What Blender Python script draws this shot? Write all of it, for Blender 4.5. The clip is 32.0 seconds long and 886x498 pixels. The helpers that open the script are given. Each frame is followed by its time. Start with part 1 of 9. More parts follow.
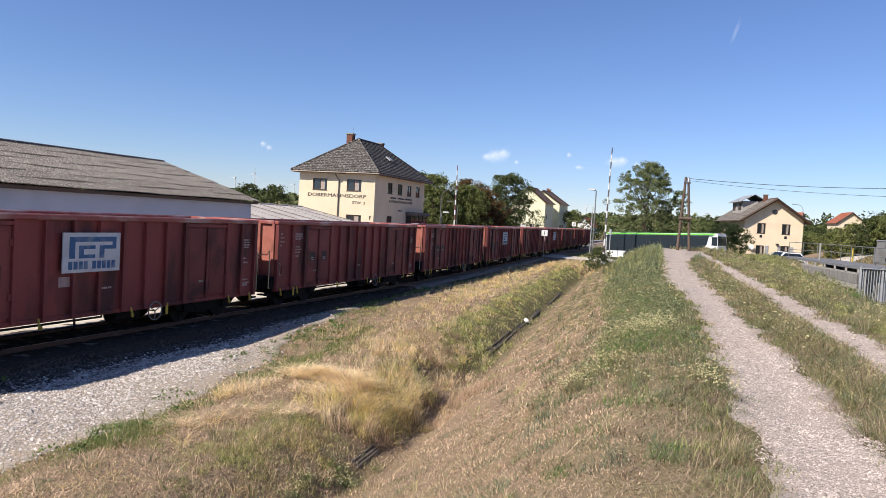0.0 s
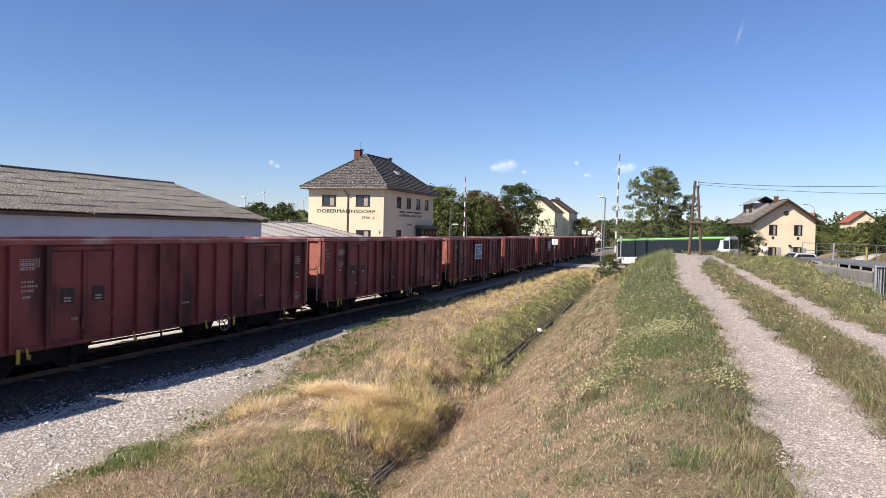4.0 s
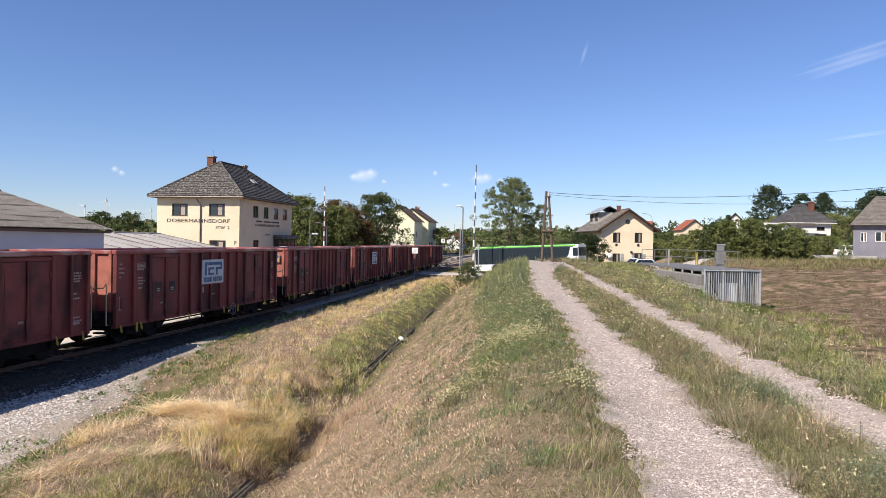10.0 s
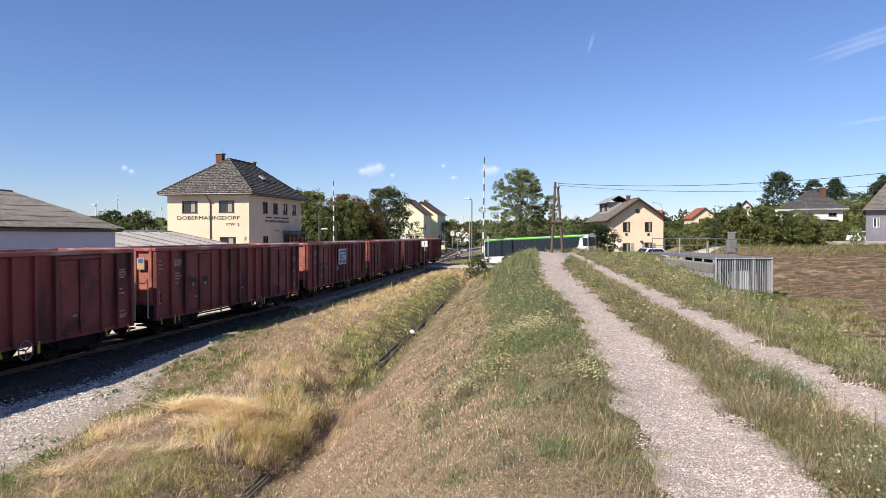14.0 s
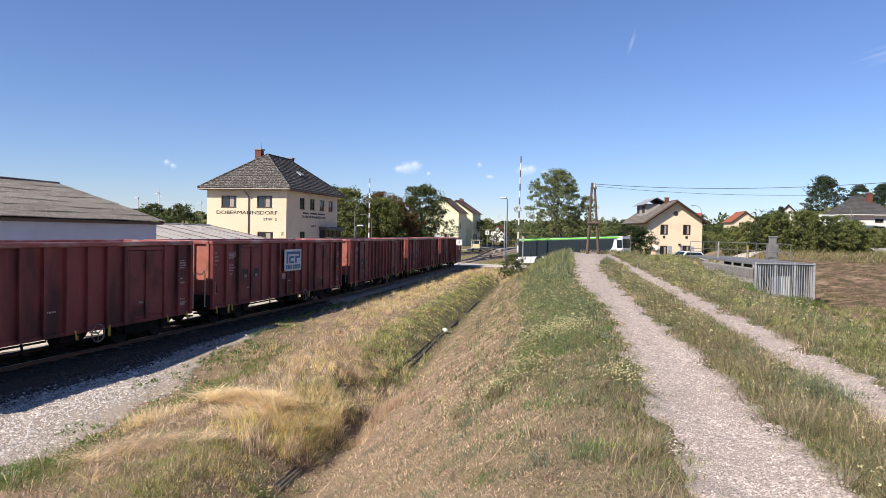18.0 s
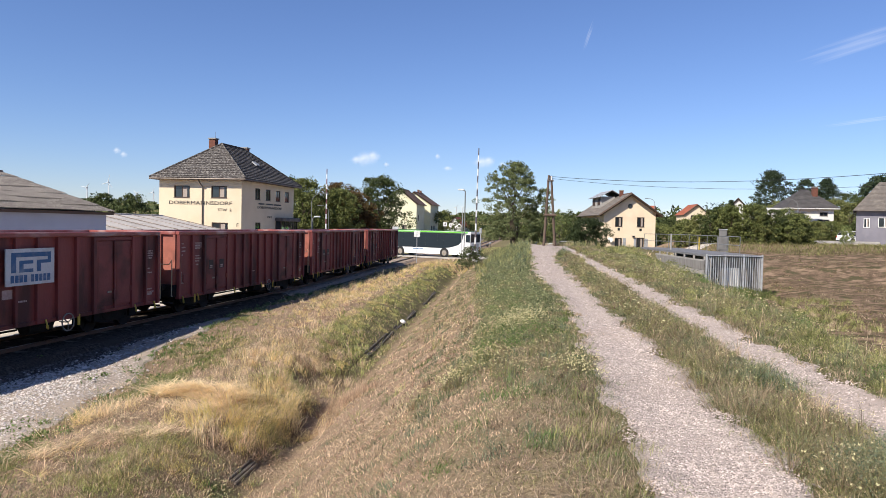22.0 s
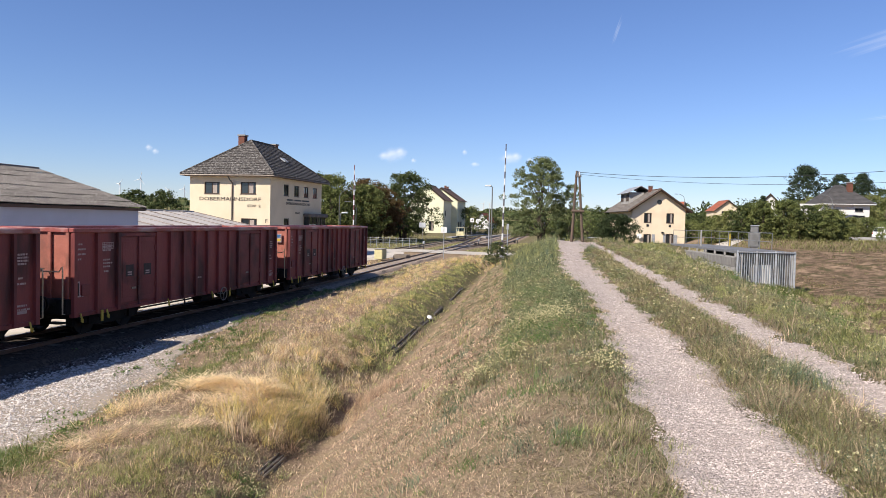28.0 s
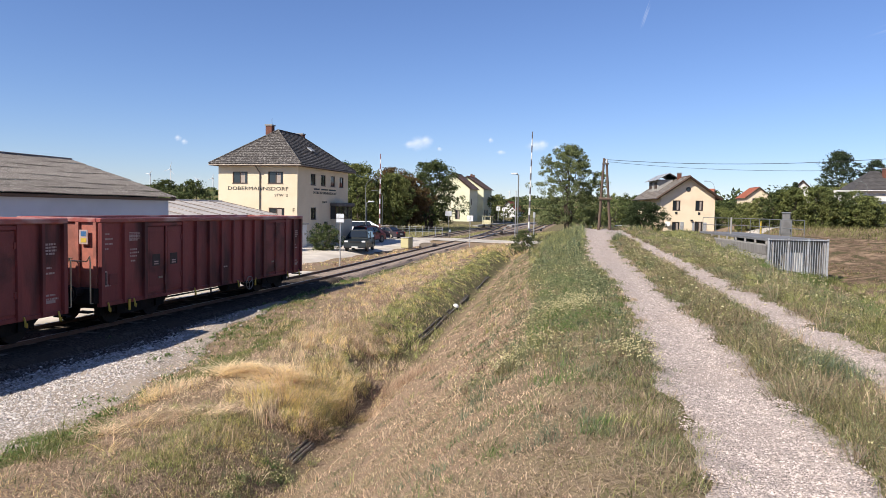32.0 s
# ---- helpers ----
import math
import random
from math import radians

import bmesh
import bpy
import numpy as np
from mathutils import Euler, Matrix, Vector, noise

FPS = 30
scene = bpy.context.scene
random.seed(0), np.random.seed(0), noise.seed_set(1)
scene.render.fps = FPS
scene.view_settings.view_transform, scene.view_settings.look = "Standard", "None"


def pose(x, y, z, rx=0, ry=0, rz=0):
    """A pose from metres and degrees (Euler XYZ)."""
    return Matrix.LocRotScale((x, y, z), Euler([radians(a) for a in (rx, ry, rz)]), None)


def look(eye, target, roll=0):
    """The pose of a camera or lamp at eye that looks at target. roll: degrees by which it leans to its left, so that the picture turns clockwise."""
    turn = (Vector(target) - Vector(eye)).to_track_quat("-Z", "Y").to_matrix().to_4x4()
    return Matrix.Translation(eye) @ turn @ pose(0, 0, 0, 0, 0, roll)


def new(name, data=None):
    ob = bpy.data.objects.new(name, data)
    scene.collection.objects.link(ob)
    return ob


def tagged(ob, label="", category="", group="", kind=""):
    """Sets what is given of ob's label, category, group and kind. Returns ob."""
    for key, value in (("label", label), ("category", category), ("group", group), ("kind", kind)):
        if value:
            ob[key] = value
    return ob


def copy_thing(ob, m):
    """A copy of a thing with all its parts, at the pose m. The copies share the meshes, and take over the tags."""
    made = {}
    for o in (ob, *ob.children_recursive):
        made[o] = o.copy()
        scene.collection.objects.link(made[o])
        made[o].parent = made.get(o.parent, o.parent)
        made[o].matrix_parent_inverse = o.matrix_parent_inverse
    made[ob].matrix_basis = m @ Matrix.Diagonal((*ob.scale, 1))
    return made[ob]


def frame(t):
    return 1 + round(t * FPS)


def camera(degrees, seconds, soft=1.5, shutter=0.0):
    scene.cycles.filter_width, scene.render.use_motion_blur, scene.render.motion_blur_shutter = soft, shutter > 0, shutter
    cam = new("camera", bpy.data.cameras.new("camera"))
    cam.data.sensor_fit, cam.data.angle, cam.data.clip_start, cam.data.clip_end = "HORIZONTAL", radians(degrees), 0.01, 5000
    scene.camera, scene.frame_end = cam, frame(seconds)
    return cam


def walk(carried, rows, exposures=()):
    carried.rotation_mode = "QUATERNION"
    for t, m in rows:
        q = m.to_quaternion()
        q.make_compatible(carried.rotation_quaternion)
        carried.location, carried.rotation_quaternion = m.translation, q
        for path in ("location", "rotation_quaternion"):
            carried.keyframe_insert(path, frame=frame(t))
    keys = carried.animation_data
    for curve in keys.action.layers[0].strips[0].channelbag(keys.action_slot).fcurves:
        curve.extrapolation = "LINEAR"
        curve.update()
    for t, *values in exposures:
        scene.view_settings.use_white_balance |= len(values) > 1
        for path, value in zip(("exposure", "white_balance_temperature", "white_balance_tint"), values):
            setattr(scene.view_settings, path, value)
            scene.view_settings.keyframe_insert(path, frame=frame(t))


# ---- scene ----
# Plan: metres; rail head at z = 0; the track runs along +y, left of the dike path on which the camera stands.
EYE = (0.0, 0.0, 3.55)
cam = camera(63.33, 32.0, soft=0.65)


def aim(yaw, pitch, roll):
    return pose(*EYE) @ pose(0, 0, 0, 0, 0, -yaw) @ pose(0, 0, 0, 90 + pitch) @ pose(0, 0, 0, 0, 0, roll)


# seconds, heading (degrees to the right of the track's direction), tilt, roll
AIM = [
    (0, -20.06, -2.45, 3.34),
    (0.5, -20.54, -2.41, 2.91),
    (1, -20.68, -2.10, 2.45),
    (1.5, -20.72, -1.78, 2.43),
    (2, -20.75, -1.67, 2.55),
    (2.5, -20.94, -1.53, 2.53),
    (4.5, -20.66, -1.46, 1.04),
    (5, -19.71, -1.16, 1.16),
    (5.5, -18.20, -1.02, 1.26),
    (6, -16.51, -1.06, 1.47),
    (6.5, -15.13, -0.98, 1.79),
    (7, -14.01, -0.80, 2.02),
    (7.5, -13.14, -0.71, 1.79),
    (8, -12.44, -0.69, 1.35),
    (8.5, -11.86, -0.63, 1.24),
    (9, -11.24, -0.55, 1.22),
    (9.5, -10.47, -0.53, 1.11),
    (10, -9.87, -0.53, 1.00),
    (10.5, -9.74, -0.61, 0.87),
    (11, -10.04, -0.78, 0.74),
    (11.5, -10.45, -0.91, 0.59),
    (12, -10.65, -1.00, 0.58),
    (12.5, -10.63, -1.19, 0.36),
    (13, -10.60, -1.30, 0.00),
    (13.5, -10.65, -1.13, -0.04),
    (15.5, -10.69, -1.11, 0.31),
    (16, -11.23, -0.89, 0.33),
    (16.5, -11.77, -0.75, 0.43),
    (17, -12.42, -0.76, 0.63),
    (17.5, -13.09, -0.91, 0.90),
    (18, -13.38, -1.25, 1.11),
    (18.5, -13.16, -1.74, 1.27),
    (19, -12.65, -2.12, 1.46),
    (19.5, -12.18, -2.28, 1.55),
    (20, -11.61, -2.46, 1.48),
    (20.5, -10.78, -2.49, 1.34),
    (21, -10.11, -2.34, 1.32),
    (21.5, -9.86, -2.05, 1.40),
    (22, -10.00, -1.85, 1.32),
    (22.5, -10.17, -1.77, 1.01),
    (23, -10.24, -1.75, 0.46),
    (23.5, -10.15, -1.70, 0.15),
    (24, -10.03, -1.63, 0.15),
    (24.5, -9.98, -1.61, 0.04),
    (26.5, -10.86, -1.89, 1.03),
    (27, -11.16, -1.86, 1.17),
    (27.5, -11.61, -1.86, 1.26),
    (28, -12.14, -2.22, 1.35),
    (28.5, -12.49, -2.86, 1.42),
    (29, -12.87, -3.42, 1.69),
    (29.5, -13.40, -3.63, 2.36),
    (30, -13.82, -3.65, 2.81),
    (30.5, -13.79, -3.72, 2.75),
    (31, -13.54, -3.79, 2.32),
    (31.5, -13.67, -3.60, 1.68),
    (32, -14.21, -3.18, 1.11)]
EXPOSURE = 0.55
walk(cam, [(t, aim(a, b, c)) for t, a, b, c in AIM], [(0, EXPOSURE), (32, EXPOSURE)])

# ---- sky and sun ----
SUN_ELEV, SUN_TO = radians(41), Vector((0.61, 0.79, 0)).normalized()   # light travels towards SUN_TO
sun_dir = Vector((SUN_TO.x * math.cos(SUN_ELEV), SUN_TO.y * math.cos(SUN_ELEV), -math.sin(SUN_ELEV)))
world = bpy.data.worlds.new("sky")
scene.world = world
world.use_nodes = True
wn = world.node_tree.nodes
sky = wn.new("ShaderNodeTexSky")
sky.sky_type, sky.sun_disc = "NISHITA", False
sky.sun_elevation = SUN_ELEV
sky.sun_rotation = math.atan2(-SUN_TO.x, -SUN_TO.y)
sky.altitude, sky.air_density, sky.dust_density, sky.ozone_density = 150, 1.0, 0.0, 5.0
wn["Background"].inputs["Strength"].default_value = 0.077
tone = wn.new("ShaderNodeMix")
tone.data_type, tone.blend_type = "RGBA", "MULTIPLY"
tone.inputs[0].default_value, tone.inputs[7].default_value = 1.0, (0.925, 0.945, 1.17, 1)
world.node_tree.links.new(sky.outputs[0], tone.inputs[6])
world.node_tree.links.new(tone.outputs[2], wn["Background"].inputs["Color"])
sun = new("sun", bpy.data.lights.new("sun", "SUN"))
sun.data.energy, sun.data.angle, sun.data.color = 5.0, radians(0.53), (1.0, 0.93, 0.83)
sun.rotation_mode = "QUATERNION"
sun.rotation_quaternion = sun_dir.to_track_quat("-Z", "Y")


# ---- materials ----
def shader(name):
    m = bpy.data.materials.new(name)
    m.use_nodes = True
    nt = m.node_tree
    return m, nt.nodes, nt.links, nt.nodes["Principled BSDF"]


def surface(name, c1, c2, scale=6.0, rough=0.8, bump=0.2, metallic=0.0, fine=40.0, stain=None, stain_scale=0.7, stain_amount=0.5,
            vary=0.0, island=False, stretch=(1, 1, 1), bump_scale=0.02):
    """A worn surface: two colours mixed by noise at two scales, a stain colour in large patches, and fine relief."""
    m, n, l, b = shader(name)
    co = n.new("ShaderNodeTexCoord")
    mp = n.new("ShaderNodeMapping")
    mp.inputs["Scale"].default_value = stretch
    l.new(co.outputs["Object"], mp.inputs[0])

    def noise_at(s, detail=4.0):
        t = n.new("ShaderNodeTexNoise")
        t.inputs["Scale"].default_value, t.inputs["Detail"].default_value = s, detail
        l.new(mp.outputs[0], t.inputs["Vector"])
        return t.outputs["Fac"]

    def ramp(src, lo, hi):
        r = n.new("ShaderNodeMapRange")
        r.inputs[1].default_value, r.inputs[2].default_value = lo, hi
        l.new(src, r.inputs[0])
        return r.outputs[0]

    def mix(f, a, c):
        x = n.new("ShaderNodeMix")
        x.data_type = "RGBA"
        for k, v in ((0, f), (6, a), (7, c)):
            if isinstance(v, (tuple, float, int)):
                x.inputs[k].default_value = (*v, 1) if isinstance(v, tuple) else v
            else:
                l.new(v, x.inputs[k])
        return x.outputs[2]

    big, small = noise_at(scale), noise_at(fine)
    col = mix(ramp(big, 0.3, 0.7), c1, c2)
    col = mix(ramp(small, 0.25, 0.85), col, tuple(v * 0.75 for v in c1))
    if stain:
        s = ramp(noise_at(stain_scale, 6.0), 0.48, 0.66)
        k = n.new("ShaderNodeMath")
        k.operation = "MULTIPLY"
        k.inputs[1].default_value = stain_amount
        l.new(s, k.inputs[0])
        col = mix(k.outputs[0], col, stain)
    if vary:
        if island:
            src = n.new("ShaderNodeNewGeometry").outputs["Random Per Island"]
        else:
            src = n.new("ShaderNodeObjectInfo").outputs["Random"]
        h = n.new("ShaderNodeHueSaturation")
        r = n.new("ShaderNodeMapRange")
        r.inputs[3].default_value, r.inputs[4].default_value = 1 - vary, 1 + vary
        l.new(src, r.inputs[0])
        l.new(r.outputs[0], h.inputs["Value"])
        l.new(col, h.inputs["Color"])
        col = h.outputs[0]
    l.new(col, b.inputs["Base Color"])
    b.inputs["Metallic"].default_value = metallic
    rr = n.new("ShaderNodeMapRange")
    rr.inputs[3].default_value, rr.inputs[4].default_value = max(0.05, rough - 0.12), min(1.0, rough + 0.12)
    l.new(big, rr.inputs[0])
    l.new(rr.outputs[0], b.inputs["Roughness"])
    b.inputs["Specular IOR Level"].default_value = 0.3
    if bump:
        bp = n.new("ShaderNodeBump")
        bp.inputs["Strength"].default_value, bp.inputs["Distance"].default_value = bump, bump_scale
        l.new(small, bp.inputs["Height"])
        l.new(bp.outputs[0], b.inputs["Normal"])
    return m


def leaf_material(name, c1, c2, spread=0.35, scale=0.35, translucent=0.25):
    """Leaves or blades: the colour changes from piece to piece and in soft patches, and some light comes through."""
    m, n, l, b = shader(name)
    geo = n.new("ShaderNodeNewGeometry")
    co = n.new("ShaderNodeTexCoord")
    t = n.new("ShaderNodeTexNoise")
    t.inputs["Scale"].default_value = scale
    l.new(co.outputs["Object"], t.inputs["Vector"])
    add = n.new("ShaderNodeMath")
    add.operation = "MULTIPLY_ADD"
    add.inputs[1].default_value, add.inputs[2].default_value = 0.55, 0.0
    l.new(geo.outputs["Random Per Island"], add.inputs[0])
    r = n.new("ShaderNodeMapRange")
    r.inputs[1].default_value, r.inputs[2].default_value, r.inputs[4].default_value = 0.35, 0.65, 0.45
    l.new(t.outputs["Fac"], r.inputs[0])
    l.new(r.outputs[0], add.inputs[2])
    x = n.new("ShaderNodeMix")
    x.data_type = "RGBA"
    x.inputs[6].default_value, x.inputs[7].default_value = (*c1, 1), (*c2, 1)
    l.new(add.outputs[0], x.inputs[0])
    h = n.new("ShaderNodeHueSaturation")
    r2 = n.new("ShaderNodeMapRange")
    r2.inputs[3].default_value, r2.inputs[4].default_value = 1 - spread, 1 + spread
    l.new(geo.outputs["Random Per Island"], r2.inputs[0])
    l.new(r2.outputs[0], h.inputs["Value"])
    l.new(x.outputs[2], h.inputs["Color"])
    l.new(h.outputs[0], b.inputs["Base Color"])
    b.inputs["Roughness"].default_value = 0.7
    b.inputs["Specular IOR Level"].default_value = 0.2
    tr = n.new("ShaderNodeBsdfTranslucent")
    l.new(h.outputs[0], tr.inputs["Color"])
    ms = n.new("ShaderNodeMixShader")
    ms.inputs[0].default_value = translucent
    out = n["Material Output"]
    l.new(b.outputs[0], ms.inputs[1])
    l.new(tr.outputs[0], ms.inputs[2])
    l.new(ms.outputs[0], out.inputs["Surface"])
    return m


def glass_dark(name, tint=(0.02, 0.025, 0.03), rough=0.05):
    m, n, l, b = shader(name)
    b.inputs["Base Color"].default_value = (*tint, 1)
    b.inputs["Roughness"].default_value = rough
    b.inputs["Specular IOR Level"].default_value = 0.7
    return m


M_WAGON = surface("wagon_paint", (0.265, 0.060, 0.053), (0.19, 0.045, 0.041), 1.4, 0.55, 0.3, fine=22, stain=(0.035, 0.017, 0.016), stain_scale=1.25,
                  stain_amount=0.8, vary=0.1, stretch=(1, 1, 0.3))
M_DOOR = surface("sooty_door_paint", (0.25, 0.062, 0.054), (0.17, 0.045, 0.04), 1.2, 0.6, 0.3, fine=18, stain=(0.045, 0.024, 0.021), stain_scale=1.1, stain_amount=0.75, vary=0.1)
M_PLATE = surface("sooty_plate", (0.055, 0.036, 0.033), (0.035, 0.026, 0.025), 6, 0.6, 0.1)
M_WAGON_IN = surface("wagon_inside_rust", (0.16, 0.06, 0.035), (0.10, 0.045, 0.03), 3, 0.85, 0.3, stain=(0.05, 0.03, 0.02))
# chord paler than the walls, with sun on its top edge painted in
M_CHORD = surface("sunlit_chord_paint", (0.33, 0.09, 0.075), (0.27, 0.09, 0.075), 5, 0.4, 0.3, fine=30, stain=(0.52, 0.40, 0.36), stain_scale=1.6, stain_amount=0.6, stretch=(1, 0.5, 1))
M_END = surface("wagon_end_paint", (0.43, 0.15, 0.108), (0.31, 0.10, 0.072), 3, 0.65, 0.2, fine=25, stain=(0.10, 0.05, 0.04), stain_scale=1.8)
# near-black underframe and wheels: the shade under the wagon is in these colours
M_UNDER = surface("shaded_underframe_grime", (0.008, 0.007, 0.0065), (0.014, 0.011, 0.0095), 5, 0.85, 0.3, fine=35, stain=(0.022, 0.015, 0.012), stain_scale=2)
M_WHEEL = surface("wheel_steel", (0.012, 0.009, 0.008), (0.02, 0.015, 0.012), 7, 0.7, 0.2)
M_LIGHTMETAL = surface("pale_metal", (0.34, 0.31, 0.27), (0.24, 0.21, 0.18), 8, 0.5, 0.1, metallic=0.3, stain=(0.25, 0.16, 0.10), stain_scale=4)
M_WHITE = surface("white_paint", (0.78, 0.78, 0.76), (0.68, 0.68, 0.66), 4, 0.55, 0.05, stain=(0.45, 0.40, 0.34), stain_scale=2.0, stain_amount=0.3)
M_BOARD = surface("faded_board", (0.66, 0.68, 0.69), (0.56, 0.59, 0.61), 4, 0.5, 0.05, stain=(0.36, 0.33, 0.31), stain_scale=3.0, stain_amount=0.4)
M_BLUE = surface("faded_blue", (0.05, 0.14, 0.30), (0.04, 0.10, 0.22), 4, 0.5, 0.05, stain=(0.35, 0.42, 0.48), stain_scale=4.0, stain_amount=0.35)
M_MARK = surface("pale_lettering", (0.50, 0.38, 0.35), (0.36, 0.22, 0.20), 9, 0.7, 0.05)
M_YELLOW = surface("yellow_paint", (0.60, 0.42, 0.06), (0.5, 0.35, 0.06), 6, 0.5, 0.05)
M_BLACK = surface("black_paint", (0.02, 0.02, 0.022), (0.03, 0.03, 0.03), 6, 0.5, 0.05)
M_RED = surface("red_paint", (0.55, 0.05, 0.04), (0.45, 0.05, 0.04), 6, 0.5, 0.05)
M_RAIL = surface("rail_steel", (0.15, 0.085, 0.055), (0.20, 0.12, 0.08), 5, 0.6, 0.1, metallic=0.3)
M_RAILTOP = surface("rail_running_face", (0.42, 0.40, 0.38), (0.36, 0.33, 0.31), 5, 0.3, 0.0, metallic=0.9)
M_SLEEPER = surface("sleeper_wood", (0.17, 0.14, 0.11), (0.24, 0.20, 0.165), 4, 0.9, 0.4, stretch=(0.3, 3, 1), vary=0.25)
M_STONE = surface("crushed_stone", (0.64, 0.575, 0.52), (0.44, 0.395, 0.355), 9, 0.9, 0.2, vary=0.35, island=True)
# stones near the rails: grime, with the train's shade put into the colour
M_SHADESTONE = surface("shade_dark_crushed_stone", (0.17, 0.137, 0.11), (0.08, 0.064, 0.052), 9, 0.9, 0.2, vary=0.5, island=True)
M_PEBBLE = surface("path_pebbles", (0.555, 0.465, 0.415), (0.27, 0.225, 0.2), 9, 0.9, 0.2, vary=0.5, island=True)
M_RENDER = surface("cream_render", (0.76, 0.635, 0.455), (0.70, 0.585, 0.42), 0.8, 0.9, 0.12, fine=60, stain=(0.55, 0.43, 0.27), stain_scale=0.5, stain_amount=0.35)
M_RENDER_WARM = surface("apricot_render", (0.87, 0.715, 0.515), (0.81, 0.66, 0.465), 0.8, 0.9, 0.12, fine=60, stain=(0.6, 0.42, 0.28), stain_scale=0.5, stain_amount=0.3)
M_RENDER_LEMON = surface("lemon_render", (0.80, 0.77, 0.54), (0.75, 0.72, 0.50), 0.8, 0.9, 0.1, fine=60, stain=(0.55, 0.5, 0.3), stain_scale=0.4, stain_amount=0.25)
M_RENDER_WHITE = surface("white_render", (0.78, 0.76, 0.72), (0.72, 0.70, 0.66), 0.8, 0.9, 0.1, fine=60, stain=(0.55, 0.52, 0.48), stain_scale=0.5, stain_amount=0.25)
M_SHEDWALL = surface("grey_blue_shed_wall", (0.54, 0.57, 0.63), (0.49, 0.525, 0.585), 0.6, 0.7, 0.08, stain=(0.3, 0.32, 0.35), stain_scale=0.4, stain_amount=0.3)
M_FIBRE = surface("lichened_fibre_cement", (0.16, 0.14, 0.125), (0.06, 0.052, 0.047), 2.2, 0.95, 0.7, fine=14, stain=(0.40, 0.365, 0.33), stain_scale=13.0, stain_amount=0.62, vary=0.12, stretch=(1.2, 0.7, 1.2))
M_SLATE = surface("lichened_roof_tile", (0.07, 0.06, 0.054), (0.042, 0.038, 0.036), 1.2, 0.95, 0.5, fine=9, stain=(0.42, 0.39, 0.35), stain_scale=6.0, stain_amount=0.45, vary=0.16)
M_BROWNTILE = surface("brown_roof_tile", (0.17, 0.10, 0.075), (0.12, 0.075, 0.06), 1.5, 0.9, 0.4, fine=14, stain=(0.22, 0.17, 0.13), stain_scale=1.5, stain_amount=0.4, vary=0.12)
M_REDTILE = surface("red_roof_tile", (0.36, 0.11, 0.06), (0.28, 0.09, 0.05), 1.5, 0.9, 0.4, fine=14, vary=0.1)
M_GREYTILE = surface("grey_brown_roof_tile", (0.17, 0.145, 0.125), (0.12, 0.105, 0.095), 1.5, 0.9, 0.4, fine=14, stain=(0.27, 0.24, 0.2), stain_scale=1.8, stain_amount=0.4, vary=0.1)
M_SHEET = surface("pale_sheet_roof", (0.50, 0.46, 0.42), (0.42, 0.385, 0.36), 0.8, 0.7, 0.2, fine=18, stain=(0.26, 0.23, 0.21), stain_scale=1.2, stain_amount=0.5, stretch=(1, 0.25, 1))
M_BRICK = surface("chimney_brick", (0.19, 0.075, 0.05), (0.12, 0.055, 0.04), 6, 0.9, 0.3)
M_WOOD = surface("weathered_wood", (0.15, 0.105, 0.078), (0.095, 0.068, 0.05), 3, 0.9, 0.3, stretch=(4, 4, 0.4))
M_FRAME = surface("dark_window_frame", (0.075, 0.045, 0.03), (0.055, 0.035, 0.025), 5, 0.6, 0.1)
M_GUTTER = surface("gutter_metal", (0.16, 0.13, 0.11), (0.12, 0.10, 0.09), 4, 0.5, 0.05, metallic=0.3)
M_GLASS = glass_dark("window_glass")
M_CURTAIN = surface("pale_curtain", (0.44, 0.37, 0.32), (0.26, 0.21, 0.18), 12, 0.9, 0.1, stretch=(5, 5, 0.3))
M_CONC = surface("weathered_concrete", (0.40, 0.38, 0.35), (0.32, 0.30, 0.28), 1.5, 0.9, 0.25, stain=(0.2, 0.18, 0.16), stain_scale=1.0, stain_amount=0.5)
M_POLE = surface("dull_pole_paint", (0.20, 0.205, 0.195), (0.15, 0.155, 0.15), 4, 0.6, 0.05)
M_DECK = surface("dark_worn_deck", (0.20, 0.20, 0.205), (0.15, 0.15, 0.155), 1.2, 0.85, 0.3, fine=25, stain=(0.09, 0.085, 0.08), stain_scale=0.9, stain_amount=0.5)
M_BOARDING = surface("weathered_grey_boarding", (0.27, 0.255, 0.235), (0.20, 0.185, 0.17), 2.2, 0.9, 0.3, fine=30, stain=(0.12, 0.10, 0.085), stain_scale=1.4, stain_amount=0.6, stretch=(3, 3, 0.4))
M_CABINET = surface("dull_grey_cabinet", (0.20, 0.195, 0.185), (0.16, 0.155, 0.15), 2, 0.6, 0.05, stain=(0.11, 0.10, 0.09), stain_scale=2, stain_amount=0.4)
M_GALV = surface("galvanised_steel", (0.46, 0.47, 0.48), (0.36, 0.37, 0.38), 6, 0.5, 0.05, metallic=0.2, stain=(0.25, 0.22, 0.2), stain_scale=3)
M_ASPHALT = surface("worn_asphalt", (0.56, 0.50, 0.43), (0.48, 0.43, 0.365), 0.5, 0.9, 0.3, fine=60, stain=(0.38, 0.345, 0.295), stain_scale=0.3, stain_amount=0.6)
M_PALEGRAVEL = surface("pale_fine_gravel", (0.66, 0.59, 0.50), (0.57, 0.50, 0.42), 0.9, 0.95, 0.4, fine=50, stain=(0.32, 0.28, 0.22), stain_scale=0.5, stain_amount=0.4)
M_BARK = surface("bark", (0.10, 0.075, 0.055), (0.065, 0.05, 0.04), 6, 0.95, 0.5, stretch=(3, 3, 0.6))
M_LEAF_DARK = leaf_material("leaf_dark", (0.056, 0.076, 0.026), (0.096, 0.114, 0.039))
